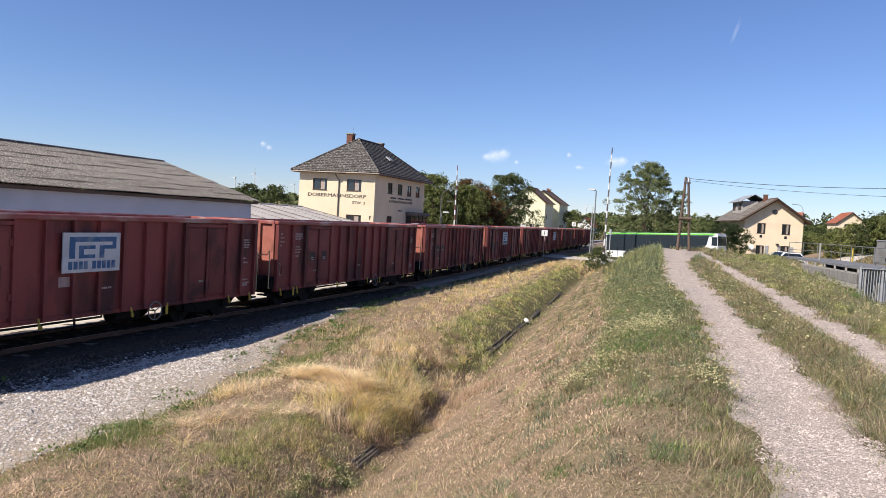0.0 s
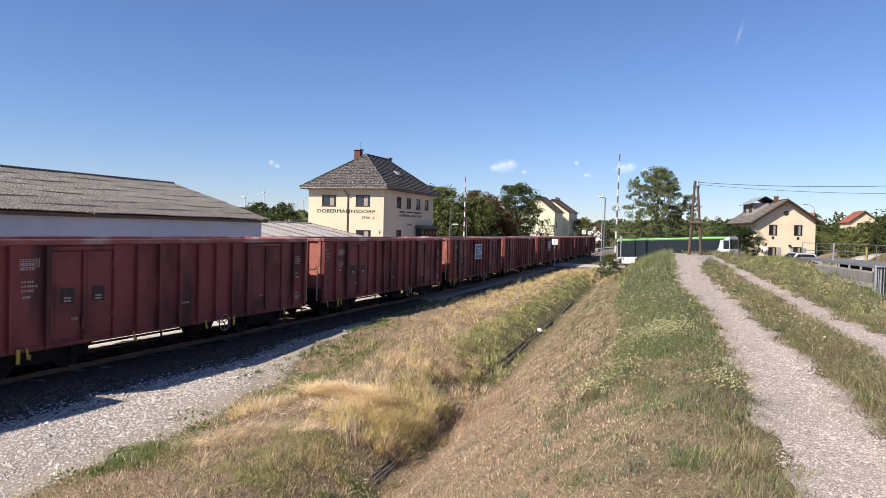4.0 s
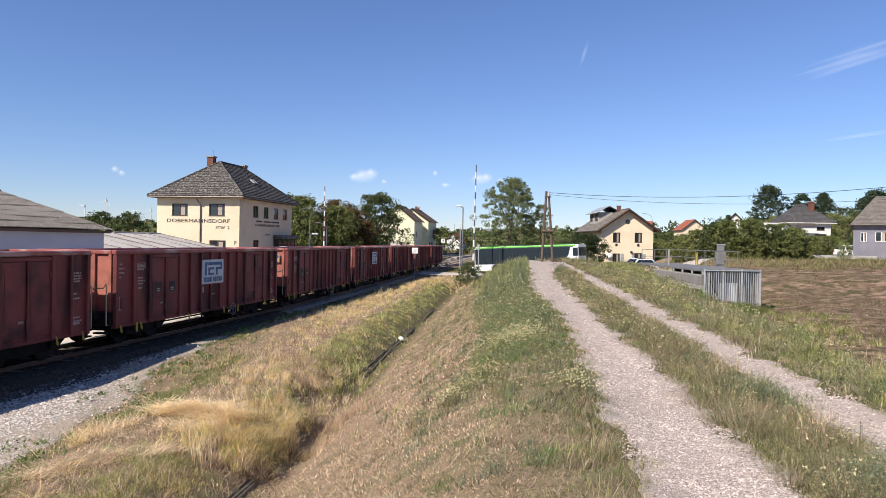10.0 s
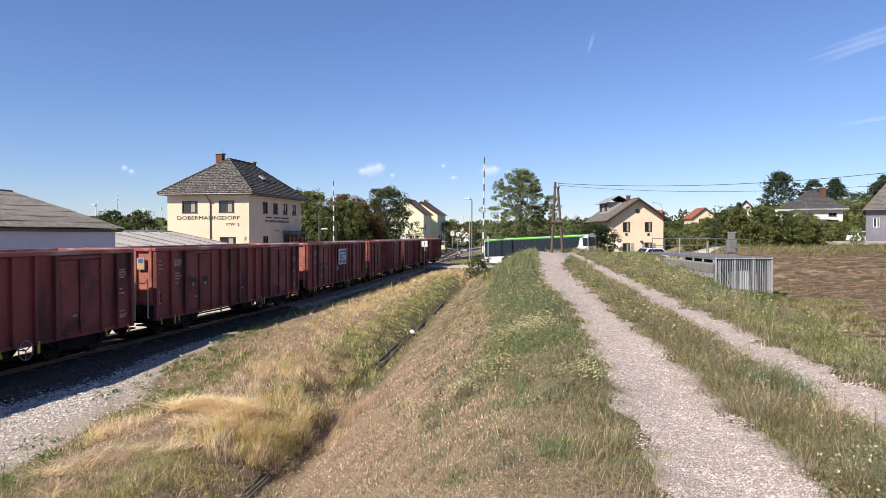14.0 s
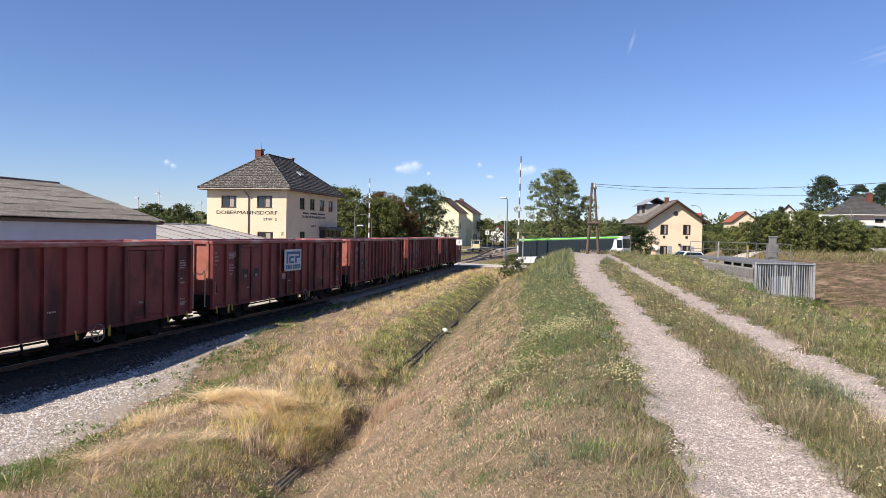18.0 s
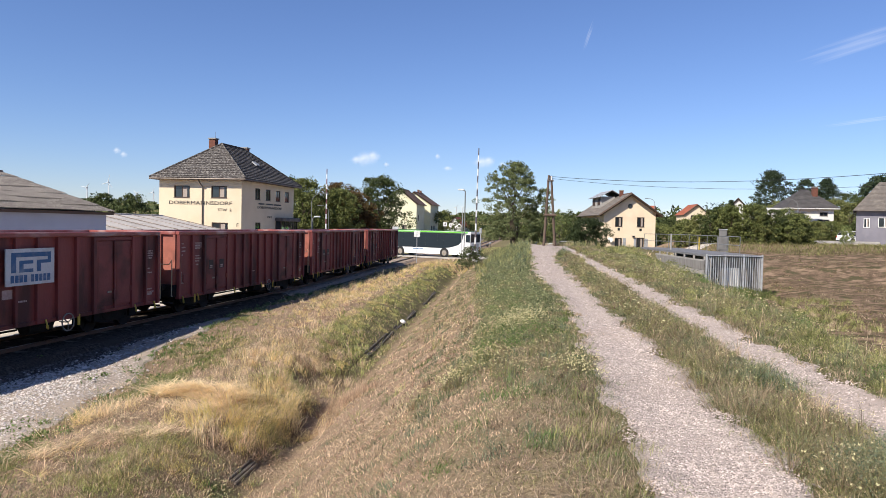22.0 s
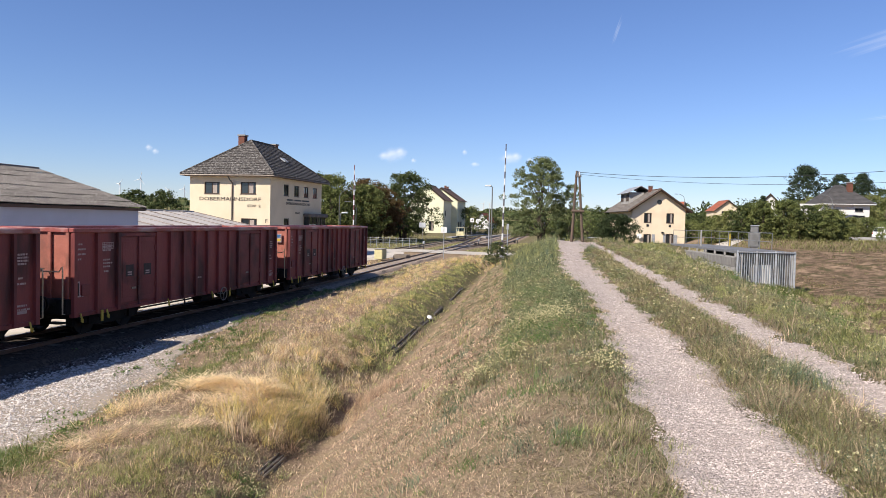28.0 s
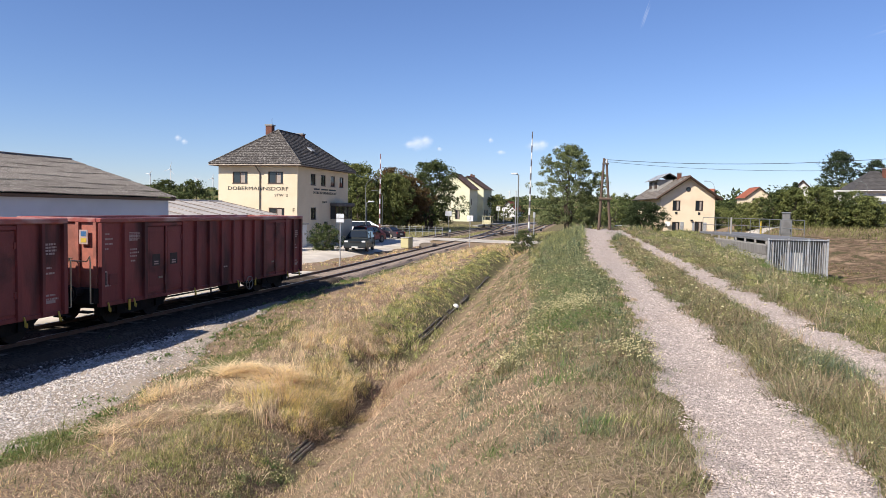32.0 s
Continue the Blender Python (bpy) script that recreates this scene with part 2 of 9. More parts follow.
M_LEAF_DEEP = leaf_material("leaf_deep_green", (0.035, 0.05, 0.02), (0.06, 0.078, 0.03))
M_LEAF_MID = leaf_material("leaf_mid", (0.112, 0.135, 0.041), (0.18, 0.19, 0.062))
M_LEAF_LIGHT = leaf_material("leaf_light", (0.15, 0.19, 0.06), (0.23, 0.25, 0.09))
M_LEAF_OLIVE = leaf_material("leaf_olive", (0.14, 0.155, 0.05), (0.215, 0.215, 0.078))
M_LEAF_AIRY = leaf_material("leaf_pale_olive", (0.135, 0.17, 0.068), (0.22, 0.235, 0.105), 0.3, 0.35, 0.35)
M_LEAF_BROWN = leaf_material("leaf_brown", (0.185, 0.088, 0.038), (0.085, 0.074, 0.028))
M_NEEDLE = leaf_material("pine_needles", (0.028, 0.045, 0.024), (0.05, 0.068, 0.032), translucent=0.1)
M_TYRE = surface("tyre_rubber", (0.025, 0.025, 0.025), (0.035, 0.033, 0.03), 8, 0.85, 0.1)


for m_ in (M_ASPHALT, M_PALEGRAVEL, M_STONE, M_PEBBLE, M_CONC, M_SLEEPER):
    m_.node_tree.nodes["Principled BSDF"].inputs["Specular IOR Level"].default_value = 0.05


# ---- builders ----
def part(name, bm, material, parent=None, label="", smooth=False):
    """Links a bmesh as one mesh object under a thing or a part."""
    me = bpy.data.meshes.new(name)
    bm.normal_update()
    bm.to_mesh(me)
    bm.free()
    me.materials.append(material)
    if smooth:
        me.shade_smooth()
    ob = new(name, me)
    if parent is not None:
        ob.parent = parent
    if label:
        ob["label"] = label
    return ob


def thing(name, label, category, m=None, group="", kind=""):
    ob = tagged(new(name), label, category, group, kind)
    if m is not None:
        ob.matrix_basis = m
    return ob


def bx(bm, x0, x1, y0, y1, z0, z1, m=None, bevel=0.0):
    v = [bm.verts.new((x, y, z)) for z in (z0, z1) for x, y in ((x0, y0), (x1, y0), (x1, y1), (x0, y1))]
    fs = [bm.faces.new([v[i] for i in q]) for q in ((3, 2, 1, 0), (4, 5, 6, 7), (0, 1, 5, 4), (1, 2, 6, 5), (2, 3, 7, 6), (3, 0, 4, 7))]
    if bevel:
        es = list({e for f in fs for e in f.edges})
        r = bmesh.ops.bevel(bm, geom=es, offset=bevel, segments=1, affect="EDGES")
        v = list({w for f in r["faces"] for w in f.verts})
    if m is not None:
        bmesh.ops.transform(bm, matrix=m, verts=v)
    return bm


def box(x0, x1, y0, y1, z0, z1, m=None, bevel=0.0):
    return bx(bmesh.new(), x0, x1, y0, y1, z0, z1, m, bevel)


def tube(bm, a, b, r0, r1=None, seg=10, caps=True):
    a, b = Vector(a), Vector(b)
    r1 = r0 if r1 is None else r1
    q = (b - a).to_track_quat("Z", "Y")
    ring = []
    for p, r in ((a, r0), (b, r1)):
        ring.append([bm.verts.new(p + q @ Vector((r * math.cos(i * math.tau / seg), r * math.sin(i * math.tau / seg), 0))) for i in range(seg)])
    for i in range(seg):
        bm.faces.new((ring[0][i], ring[0][(i + 1) % seg], ring[1][(i + 1) % seg], ring[1][i]))
    if caps:
        bm.faces.new(ring[0][::-1])
        bm.faces.new(ring[1])
    return bm


def rod(points, r, seg=8):
    """A bent rod through the points, one closed tube."""
    bm, pts = bmesh.new(), [Vector(p) for p in points]
    rings = []
    for i, p in enumerate(pts):
        d = (pts[min(i + 1, len(pts) - 1)] - pts[max(i - 1, 0)])
        q = d.to_track_quat("Z", "Y")
        if rings:
            q = d.normalized().rotation_difference(Vector((0, 0, 1))).inverted() if abs(d.normalized().z) > 0.999 else q
        rings.append([bm.verts.new(p + q @ Vector((r * math.cos(k * math.tau / seg), r * math.sin(k * math.tau / seg), 0))) for k in range(seg)])
    for u, v in zip(rings, rings[1:]):
        # the ring's start that twists least
        off = min(range(seg), key=lambda o: sum((u[k].co - v[(k + o) % seg].co).length for k in range(seg)))
        for k in range(seg):
            bm.faces.new((u[k], u[(k + 1) % seg], v[(k + 1 + off) % seg], v[(k + off) % seg]))
    bm.faces.new(rings[0][::-1])
    bm.faces.new(rings[-1])
    bmesh.ops.recalc_face_normals(bm, faces=bm.faces)
    return bm


def disc(bm, c, axis, r, t, seg=16, r2=None):
    c, axis = Vector(c), Vector(axis).normalized()
    return tube(bm, c - axis * t / 2, c + axis * t / 2, r, r if r2 is None else r2, seg)


def prism(bm, outline, a, b, axis="x"):
    """Extrudes an outline of (u, v) from a to b along an axis; u, v are the two others in order."""
    def at(u, v, w):
        return {"x": (w, u, v), "y": (u, w, v), "z": (u, v, w)}[axis]
    r0 = [bm.verts.new(at(u, v, a)) for u, v in outline]
    r1 = [bm.verts.new(at(u, v, b)) for u, v in outline]
    n = len(outline)
    bm.faces.new(r0)
    bm.faces.new(r1[::-1])
    for i in range(n):
        bm.faces.new((r0[(i + 1) % n], r0[i], r1[i], r1[(i + 1) % n]))
    bmesh.ops.recalc_face_normals(bm, faces=bm.faces)
    return bm


def mesh_stuff(name, verts, faces, material, label, category, smooth=False):
    me = bpy.data.meshes.new(name)
    me.from_pydata(verts, [], faces)
    me.materials.append(material)
    if smooth:
        me.shade_smooth()
    return tagged(new(name, me), label, category, "", "stuff")


def words(name, text, size, material, parent, m, label="", depth=0.012, width=None):
    """Raised lettering in the built-in font, made into a mesh; it lies in x, z and faces -y before m."""
    cu = bpy.data.curves.new(name, "FONT")
    cu.body, cu.size, cu.extrude, cu.align_x, cu.align_y, cu.resolution_u = text, size, depth, "CENTER", "CENTER", 2
    tmp = bpy.data.objects.new(name, cu)
    me = bpy.data.meshes.new_from_object(tmp)
    bpy.data.objects.remove(tmp)
    xs = [v.co.x for v in me.vertices]
    k = 1.0 if width is None else width / (max(xs) - min(xs))
    me.transform(m @ pose(0, 0, 0, 90) @ Matrix.Diagonal((k, 1, 1, 1)))
    me.materials.clear()
    me.materials.append(material)
    ob = new(name, me)
    ob.parent = parent
    if label:
        ob["label"] = label
    return ob


# ---- the lie of the land ----
def track_x(y):
    """The middle of the main track: straight, then bending gently to the left."""
    if y < 30:
        return -15.5
    if y < 43.6:
        return -15.5 - 0.0022 * (y - 30) ** 2
    return -15.907 - 0.06 * (y - 43.6)


def ditch_x(y):
    return -3.7 - 0.09 * np.clip(y, -30, 62)


def wheel_x(y):
    """The middle of the path's first wheel track; the second lies 1.5 m to its right."""
    return 1.25 - 0.06 * np.clip(y, -200, 90)


def crest_x(y):
    """Where the dike's crown ends on its right; the crown widens along the way."""
    return 3.3 + 0.025 * np.clip(y, -100, 80) + 1.2 * sstep(44, 56, y)


def sstep(a, b, v):
    t = np.clip((v - a) / (b - a), 0, 1)
    return t * t * (3 - 2 * t)


def waves(x, y):
    return (np.sin(0.9 * x + 1.3 * y) + np.sin(1.7 * x - 0.8 * y + 2) + np.sin(2.9 * y + 0.6 * x + 1) * 0.6 + np.sin(5.1 * x + 4.3 * y) * 0.35) / 2.95


def road_z(x):
    return -0.03 + 0.05 * np.clip(x + 12, 0, 34) - 0.2 * sstep(2, 8, x) - 0.22 * sstep(20, 30, -x)


def bend_points():
    """The road's right-hand end: a bend from the straight up to the slope, then straight on."""
    p = [np.array(v, float) for v in ((3, 74.723), (14, 70.74), (14, 98), (30, 98.5))]
    u = np.linspace(0, 1, 60)[:, None]
    b = (1 - u) ** 3 * p[0] + 3 * (1 - u) ** 2 * u * p[1] + 3 * (1 - u) * u ** 2 * p[2] + u ** 3 * p[3]
    return np.concatenate([b, np.stack([np.linspace(31, 70, 40), np.linspace(98.53, 99.75, 40)], -1)])


BEND = bend_points()


def road_mid(x):
    """The road's middle line, y over x: it comes from behind the dike, crosses the track and swings away to the left."""
    near = 77.8 - 0.362 * (x + 5.5)
    return np.where(x > 3, np.interp(x, BEND[:, 0], BEND[:, 1]), np.where(x > -32, near, 87.39 - 0.22 * (x + 32)))


def height(x, y):
    """The ground's height over the plan."""
    x, y = np.asarray(x, float), np.asarray(y, float)
    d, w = ditch_x(y), wheel_x(y)
    low = -0.30 + 0 * x
    # bank between the gravel apron and the ditch, then the ditch
    bank = sstep(-5.2, -2.6, x - d) * (1 - sstep(-1.6, -0.35, x - d))
    berm = sstep(16, 23, y) * (1 - sstep(50, 60, y)) * sstep(-13.5, -12.3, x) * (1 - sstep(-4.5, -2.8, x - d))
    z = low + 0.27 * berm * (1 - bank) + 0.42 * bank + 0.03 * waves(x, y)
    z = z - 0.25 * (1 - sstep(0.15, 0.6, np.abs(x - d)))
    # washed-out hollows beside the drain
    z = z - 0.42 * np.exp(-((x + 5.9) / 0.3) ** 2 - ((y - 16.0) / 0.6) ** 2) - 0.22 * np.exp(-((x + 4.95) / 0.28) ** 2 - ((y - 13.6) / 0.7) ** 2)
    # dike: left slope, crown, right slope
    left, right = sstep(0, 1, (x - d - 0.3) / np.maximum(w - 1.3 - d - 0.3, 0.5)), sstep(0, 1, (x - crest_x(y)) / 4.0)
    tl = np.clip((x - d - 0.3) / np.maximum(w - 1.0 - d - 0.3, 0.5), 0, 1)
    left = 0.55 * left + 0.45 * tl
    crown = 2.28 * left * (1 - right)
    crown = crown - 0.05 * np.exp(-((x - w) / 0.35) ** 2) - 0.05 * np.exp(-((x - w - 1.85) / 0.35) ** 2)
    q = y + 0.362 * (np.clip(x, -14, 30) + 5.5)
    end = 1 - sstep(67.5, 73.8, q)
    z = z + crown * end + 0.35 * right * end + 0.025 * waves(1.7 * x + 3, 1.9 * y) * left * end
    # ground right of the dike and behind it rises
    back = sstep(66, 73, q)
    z = z + back * (0.03 + 0.043 * np.clip(x + 12, 0, 34))
    z = z + sstep(10, 60, x) * sstep(78, 112, y) * 2.4
    z = z + sstep(130, 165, y) * (1 - sstep(-34, -28, x)) * 0.9 + sstep(150, 230, y) * sstep(5, 40, x) * 2.5
    rise = sstep(9, 17, x) * sstep(60, 84, y) * (1 - sstep(105, 125, y))
    z = z * (1 - rise) + 2.35 * rise
    # the road's low bank
    side = (1 - sstep(3.8, 6.0, np.abs(y - road_mid(x)))) * (1 - sstep(-6, -2, x)) * sstep(-70, -60, x)
    z = z * (1 - side) + (road_z(x) - 0.05) * side
    # cutting round the culvert's mouth
    dl = 8.3 - 0.15 * (y - 46.2) - x
    cut = sstep(40.5, 44.2, y) * (1 - sstep(55, 58, y)) * (1 - sstep(0.4, 3.2, dl)) * (1 - sstep(12.5, 15, x))
    z = z * (1 - cut) - 0.3 * cut
    r = np.hypot(x, y)
    hills = 0.5 + 0.5 * np.sin(np.arctan2(x, np.abs(y) + 1) * 5.0 + 1.0) * np.sin(np.arctan2(x, np.abs(y) + 1) * 11 + 2.2)
    az_ = np.degrees(np.arctan2(x, np.abs(y) + 1))
    return z + sstep(700, 3200, r) * (34 + 30 * hills + 30 * np.exp(-((az_ + 38) / 10) ** 2))


def hz(x, y):
    return float(height(x, y))


def sheet(name, xs, ys, fn, material, smooth=True):
    """A grid over two lists of coordinates: fn(X, Y) gives x, y, z."""
    X, Y = np.meshgrid(np.asarray(xs, float), np.asarray(ys, float))
    x, y, z = fn(X, Y)
    nx, ny = len(xs), len(ys)
    idx = np.arange(nx * ny).reshape(ny, nx)
    f = np.stack([idx[:-1, :-1], idx[:-1, 1:], idx[1:, 1:], idx[1:, :-1]], -1).reshape(-1, 4)
    me = bpy.data.meshes.new(name)
    me.from_pydata(np.stack([x, y, z], -1).reshape(-1, 3).tolist(), [], f.tolist())
    me.materials.append(material)
    if smooth:
        me.shade_smooth()
    return new(name, me)


def meadow_material():
    """Dry grass and soil, greener in patches, browner on the mown field; the blades stand on it."""
    m, n, l, b = shader("meadow_ground")
    geo = n.new("ShaderNodeNewGeometry")

    def nz(s, d=5.0):
        t = n.new("ShaderNodeTexNoise")
        t.inputs["Scale"].default_value, t.inputs["Detail"].default_value = s, d
        l.new(geo.outputs["Position"], t.inputs["Vector"])
        return t.outputs["Fac"]

    def rng(src, lo, hi):
        r = n.new("ShaderNodeMapRange")
        r.inputs[1].default_value, r.inputs[2].default_value = lo, hi
        l.new(src, r.inputs[0])
        return r.outputs[0]

    def mix(f, a, c):
        x = n.new("ShaderNodeMix")
        x.data_type = "RGBA"
        l.new(f, x.inputs[0])
        for k, v in ((6, a), (7, c)):
            if isinstance(v, tuple):
                x.inputs[k].default_value = (*v, 1)
            else:
                l.new(v, x.inputs[k])
        return x.outputs[2]

    col = mix(rng(nz(0.35), 0.4, 0.62), (0.36, 0.26, 0.175), (0.27, 0.215, 0.12))
    col = mix(rng(nz(2.4), 0.35, 0.7), col, (0.30, 0.21, 0.147))
    col = mix(rng(nz(30), 0.35, 0.75), col, (0.15, 0.107, 0.075))
    a = n.new("ShaderNodeAttribute")
    a.attribute_name = "land"
    s = n.new("ShaderNodeSeparateColor")
    l.new(a.outputs["Color"], s.inputs[0])
    lush = mix(rng(nz(3.0), 0.4, 0.65), (0.15, 0.145, 0.068), (0.24, 0.195, 0.115))
    lush = mix(rng(nz(25), 0.35, 0.75), lush, (0.11, 0.095, 0.06))
    col = mix(s.outputs[2], col, lush)
    field = mix(rng(nz(9, 6), 0.42, 0.62), (0.21, 0.145, 0.10), (0.125, 0.09, 0.062))
    field = mix(rng(nz(0.55, 7), 0.46, 0.64), field, (0.30, 0.21, 0.145))
    field = mix(rng(nz(1.6, 8), 0.46, 0.62), field, (0.105, 0.075, 0.052))
    field = mix(rng(nz(0.8, 9), 0.52, 0.64), field, (0.085, 0.075, 0.042))
    col = mix(s.outputs[0], col, field)
    far = mix(rng(nz(0.006), 0.42, 0.58), (0.20, 0.17, 0.085), (0.06, 0.085, 0.03))
    col = mix(s.outputs[1], col, far)
    l.new(col, b.inputs["Base Color"])
    b.inputs["Roughness"].default_value = 0.95
    b.inputs["Specular IOR Level"].default_value = 0.0
    bp = n.new("ShaderNodeBump")
    bp.inputs["Strength"].default_value, bp.inputs["Distance"].default_value = 0.9, 0.06
    l.new(nz(16, 8.0), bp.inputs["Height"])
    l.new(bp.outputs[0], b.inputs["Normal"])
    return m


def spread(bands):
    out = []
    for a, b, step in bands:
        out += list(np.arange(a, b - 1e-6, step))
    return out + [bands[-1][1]]


M_MEADOW = meadow_material()
gx = spread([(-4000, -1000, 500), (-1000, -200, 100), (-200, -60, 10), (-60, -16, 1.0), (-16, 8, 0.25), (8, 20, 0.6), (20, 60, 2), (60, 200, 10), (200, 1000, 100), (1000, 4000, 500)])
gy = spread([(-4000, -1000, 500), (-1000, -100, 100), (-100, -10, 10), (-10, 2, 1), (2, 30, 0.3), (30, 86, 0.7), (86, 200, 3), (200, 1000, 40), (1000, 4000, 250)])
ground = sheet("ground", gx, gy, lambda X, Y: (X, Y, height(X, Y)), M_MEADOW)
tagged(ground, "dry late-summer meadow with mown brown field and dike", "ground", kind="structure")
at = ground.data.color_attributes.new("land", "FLOAT_COLOR", "POINT")
co = np.array([v.co[:] for v in ground.data.vertices])
w_ = wheel_x(co[:, 1])
fieldmask = sstep(3.0, 4.6, co[:, 0] - crest_x(co[:, 1])) * sstep(20, 28, co[:, 1] + co[:, 0]) * (1 - sstep(71, 78, co[:, 1] + 1.5 * np.sin(0.4 * co[:, 0])))
farmask = sstep(150, 320, np.hypot(co[:, 0], co[:, 1]))
lush = (sstep(-2.6, -1.2, co[:, 0] - w_) * (1 - sstep(3.6, 5.2, co[:, 0] - crest_x(co[:, 1]))) + sstep(-2.4, -1.4, co[:, 0] - ditch_x(co[:, 1])) * (1 - sstep(-0.3, 0.2, co[:, 0] - ditch_x(co[:, 1]))) * sstep(15, 20, co[:, 1])) * (1 - sstep(120, 200, np.hypot(co[:, 0], co[:, 1])))
lush = lush + 0.8 * sstep(0.2, 1.2, co[:, 0] - ditch_x(co[:, 1])) * (1 - sstep(-2.6, -1.2, co[:, 0] - w_)) * sstep(17, 34, co[:, 1]) * (1 - sstep(66, 72, co[:, 1]))
lush = lush * np.where(co[:, 0] < w_ - 0.45, 0.35 + 0.65 * sstep(5, 12, co[:, 1]), 1)
lush = np.maximum(lush, 0.85 * sstep(-50, -44, co[:, 0]) * (1 - sstep(-4, 2, co[:, 0])) * sstep(82, 88, co[:, 1]) * (1 - sstep(200, 260, co[:, 1])))
buf = np.stack([fieldmask, farmask, np.clip(lush, 0, 1), 1 + 0 * w_], -1).astype(np.float32)
at.data.foreach_set("color", buf.ravel())


# ---- path, gravel apron, road ----
def gravel_material(name, c1, c2, c3, cell=45.0):
    """Loose stone: cells of different greys, dust between them."""
    m, n, l, b = shader(name)
    geo = n.new("ShaderNodeNewGeometry")
    v = n.new("ShaderNodeTexVoronoi")
    v.inputs["Scale"].default_value = cell
    l.new(geo.outputs["Position"], v.inputs["Vector"])
    t = n.new("ShaderNodeTexNoise")
    t.inputs["Scale"].default_value, t.inputs["Detail"].default_value = 0.8, 5
    l.new(geo.outputs["Position"], t.inputs["Vector"])

    def mix(f, a, c):
        x = n.new("ShaderNodeMix")
        x.data_type = "RGBA"
        l.new(f, x.inputs[0])
        for k, w in ((6, a), (7, c)):
            if isinstance(w, tuple):
                x.inputs[k].default_value = (*w, 1)
            else:
                l.new(w, x.inputs[k])
        return x.outputs[2]

    sep = n.new("ShaderNodeSeparateColor")
    l.new(v.outputs["Color"], sep.inputs[0])
    col = mix(sep.outputs[0], c1, c2)
    r = n.new("ShaderNodeMapRange")
    r.inputs[1].default_value, r.inputs[2].default_value, r.inputs[4].default_value = 0.47, 0.66, 0.85
    l.new(t.outputs["Fac"], r.inputs[0])
    col = mix(r.outputs[0], col, c3)
    l.new(col, b.inputs["Base Color"])
    b.inputs["Roughness"].default_value = 0.95
    b.inputs["Specular IOR Level"].default_value = 0.0
    bp = n.new("ShaderNodeBump")
    bp.inputs["Strength"].default_value, bp.inputs["Distance"].default_value = 0.9, 0.014
    bp.invert = True
    l.new(v.outputs["Distance"], bp.inputs["Height"])
    l.new(bp.outputs[0], b.inputs["Normal"])
    return m


M_PATH = gravel_material("path_gravel", (0.55, 0.465, 0.41), (0.24, 0.20, 0.175), (0.39, 0.32, 0.275), 58)
M_APRON = gravel_material("apron_gravel", (0.47, 0.40, 0.335), (0.20, 0.165, 0.135), (0.36, 0.295, 0.235), 38)
# first bed dark with the train's shade in its colour, second bed pale
M_SHADEBALLAST = gravel_material("shaded_track_ballast", (0.12, 0.095, 0.074), (0.032, 0.026, 0.021), (0.072, 0.057, 0.044), 22)
M_PALEBALLAST = gravel_material("pale_ballast", (0.42, 0.335, 0.27), (0.19, 0.145, 0.115), (0.34, 0.265, 0.205), 22)


def strip(name, ys, left, right, n, lift, material, label, category, dip=0.05):
    """A loose strip over the ground between two wandering edges; its margins sink into the ground."""
    def fn(U, Y):
        L, R = left(Y), right(Y)
        x = L + (R - L) * U
        e = np.minimum(U, 1 - U) * (R - L)
        return x, Y, height(x, Y) + lift - dip * (1 - sstep(0, 0.14, e))
    ob = sheet(name, np.linspace(0, 1, n), ys, fn, material)
    return tagged(ob, label, category, kind="structure")


def wob(y, s, a):
    return a * (np.sin(2.3 * y + s) + np.sin(4.1 * y + 2 * s) * 0.7 + np.sin(9.7 * y + 3 * s) * 0.5) / 2.2


def apron_edge(y):
    return -8.6 - 1.1 * sstep(9, 14, y) - 1.7 * sstep(14, 19, y) - 0.55 * sstep(19, 24, y) - 2.05 * sstep(23, 31, y) - 0.06 * np.clip(y - 43.6, 0, 12)


path_ys = spread([(-12, 2, 0.5), (2, 30, 0.12), (30, 74, 0.4)])
def path_edges(y):
    """The edges of both wheel tracks, x over y: the first one widens along the way."""
    w = wheel_x(y)
    n_ = 1 - sstep(8, 16, y)
    return (w - 0.42 - 0.58 * sstep(13, 27, y) - 0.10 * n_, w + 0.46 - 0.12 * sstep(18, 28, y) + 1.0 * sstep(36, 54, y) + 0.16 * n_,
            w + 1.42 - 0.2 * sstep(50, 60, y), w + 2.28 + 0.1 * sstep(30, 50, y))


strip("path", path_ys, lambda y: path_edges(y)[0] + wob(y, 1, 0.15), lambda y: path_edges(y)[1] + wob(y, 2, 0.2), 14, 0.02, M_PATH,
      "pale gravel wheel track on top of the grassy dike", "path")
strip("path", path_ys, lambda y: path_edges(y)[2] + wob(y, 3, 0.2), lambda y: path_edges(y)[3] + wob(y, 4, 0.2), 14, 0.02, M_PATH,
      "pale gravel wheel track on top of the grassy dike", "path")
apron_ys = spread([(-20, 2, 1), (2, 34, 0.2), (34, 52, 0.6)])
# this strip is darkened where the train's shadow falls
strip("gravel_apron", apron_ys, lambda y: -14.6 + 0 * y, lambda y: np.minimum(-12.4 + wob(0.4 * y, 5, 0.3), apron_edge(y)), 16, 0.026, M_SHADEBALLAST,
      "trodden oily dirt beside the rails, darkened for the train's shade", "gravel")
strip("gravel_apron", apron_ys, lambda y: np.minimum(-12.7 + wob(0.4 * y, 5, 0.3), apron_edge(y) - 0.2), lambda y: apron_edge(y) + wob(0.5 * y, 1, 0.3), 40, 0.03, M_APRON,
      "pale crushed stone apron beside the railway", "gravel")


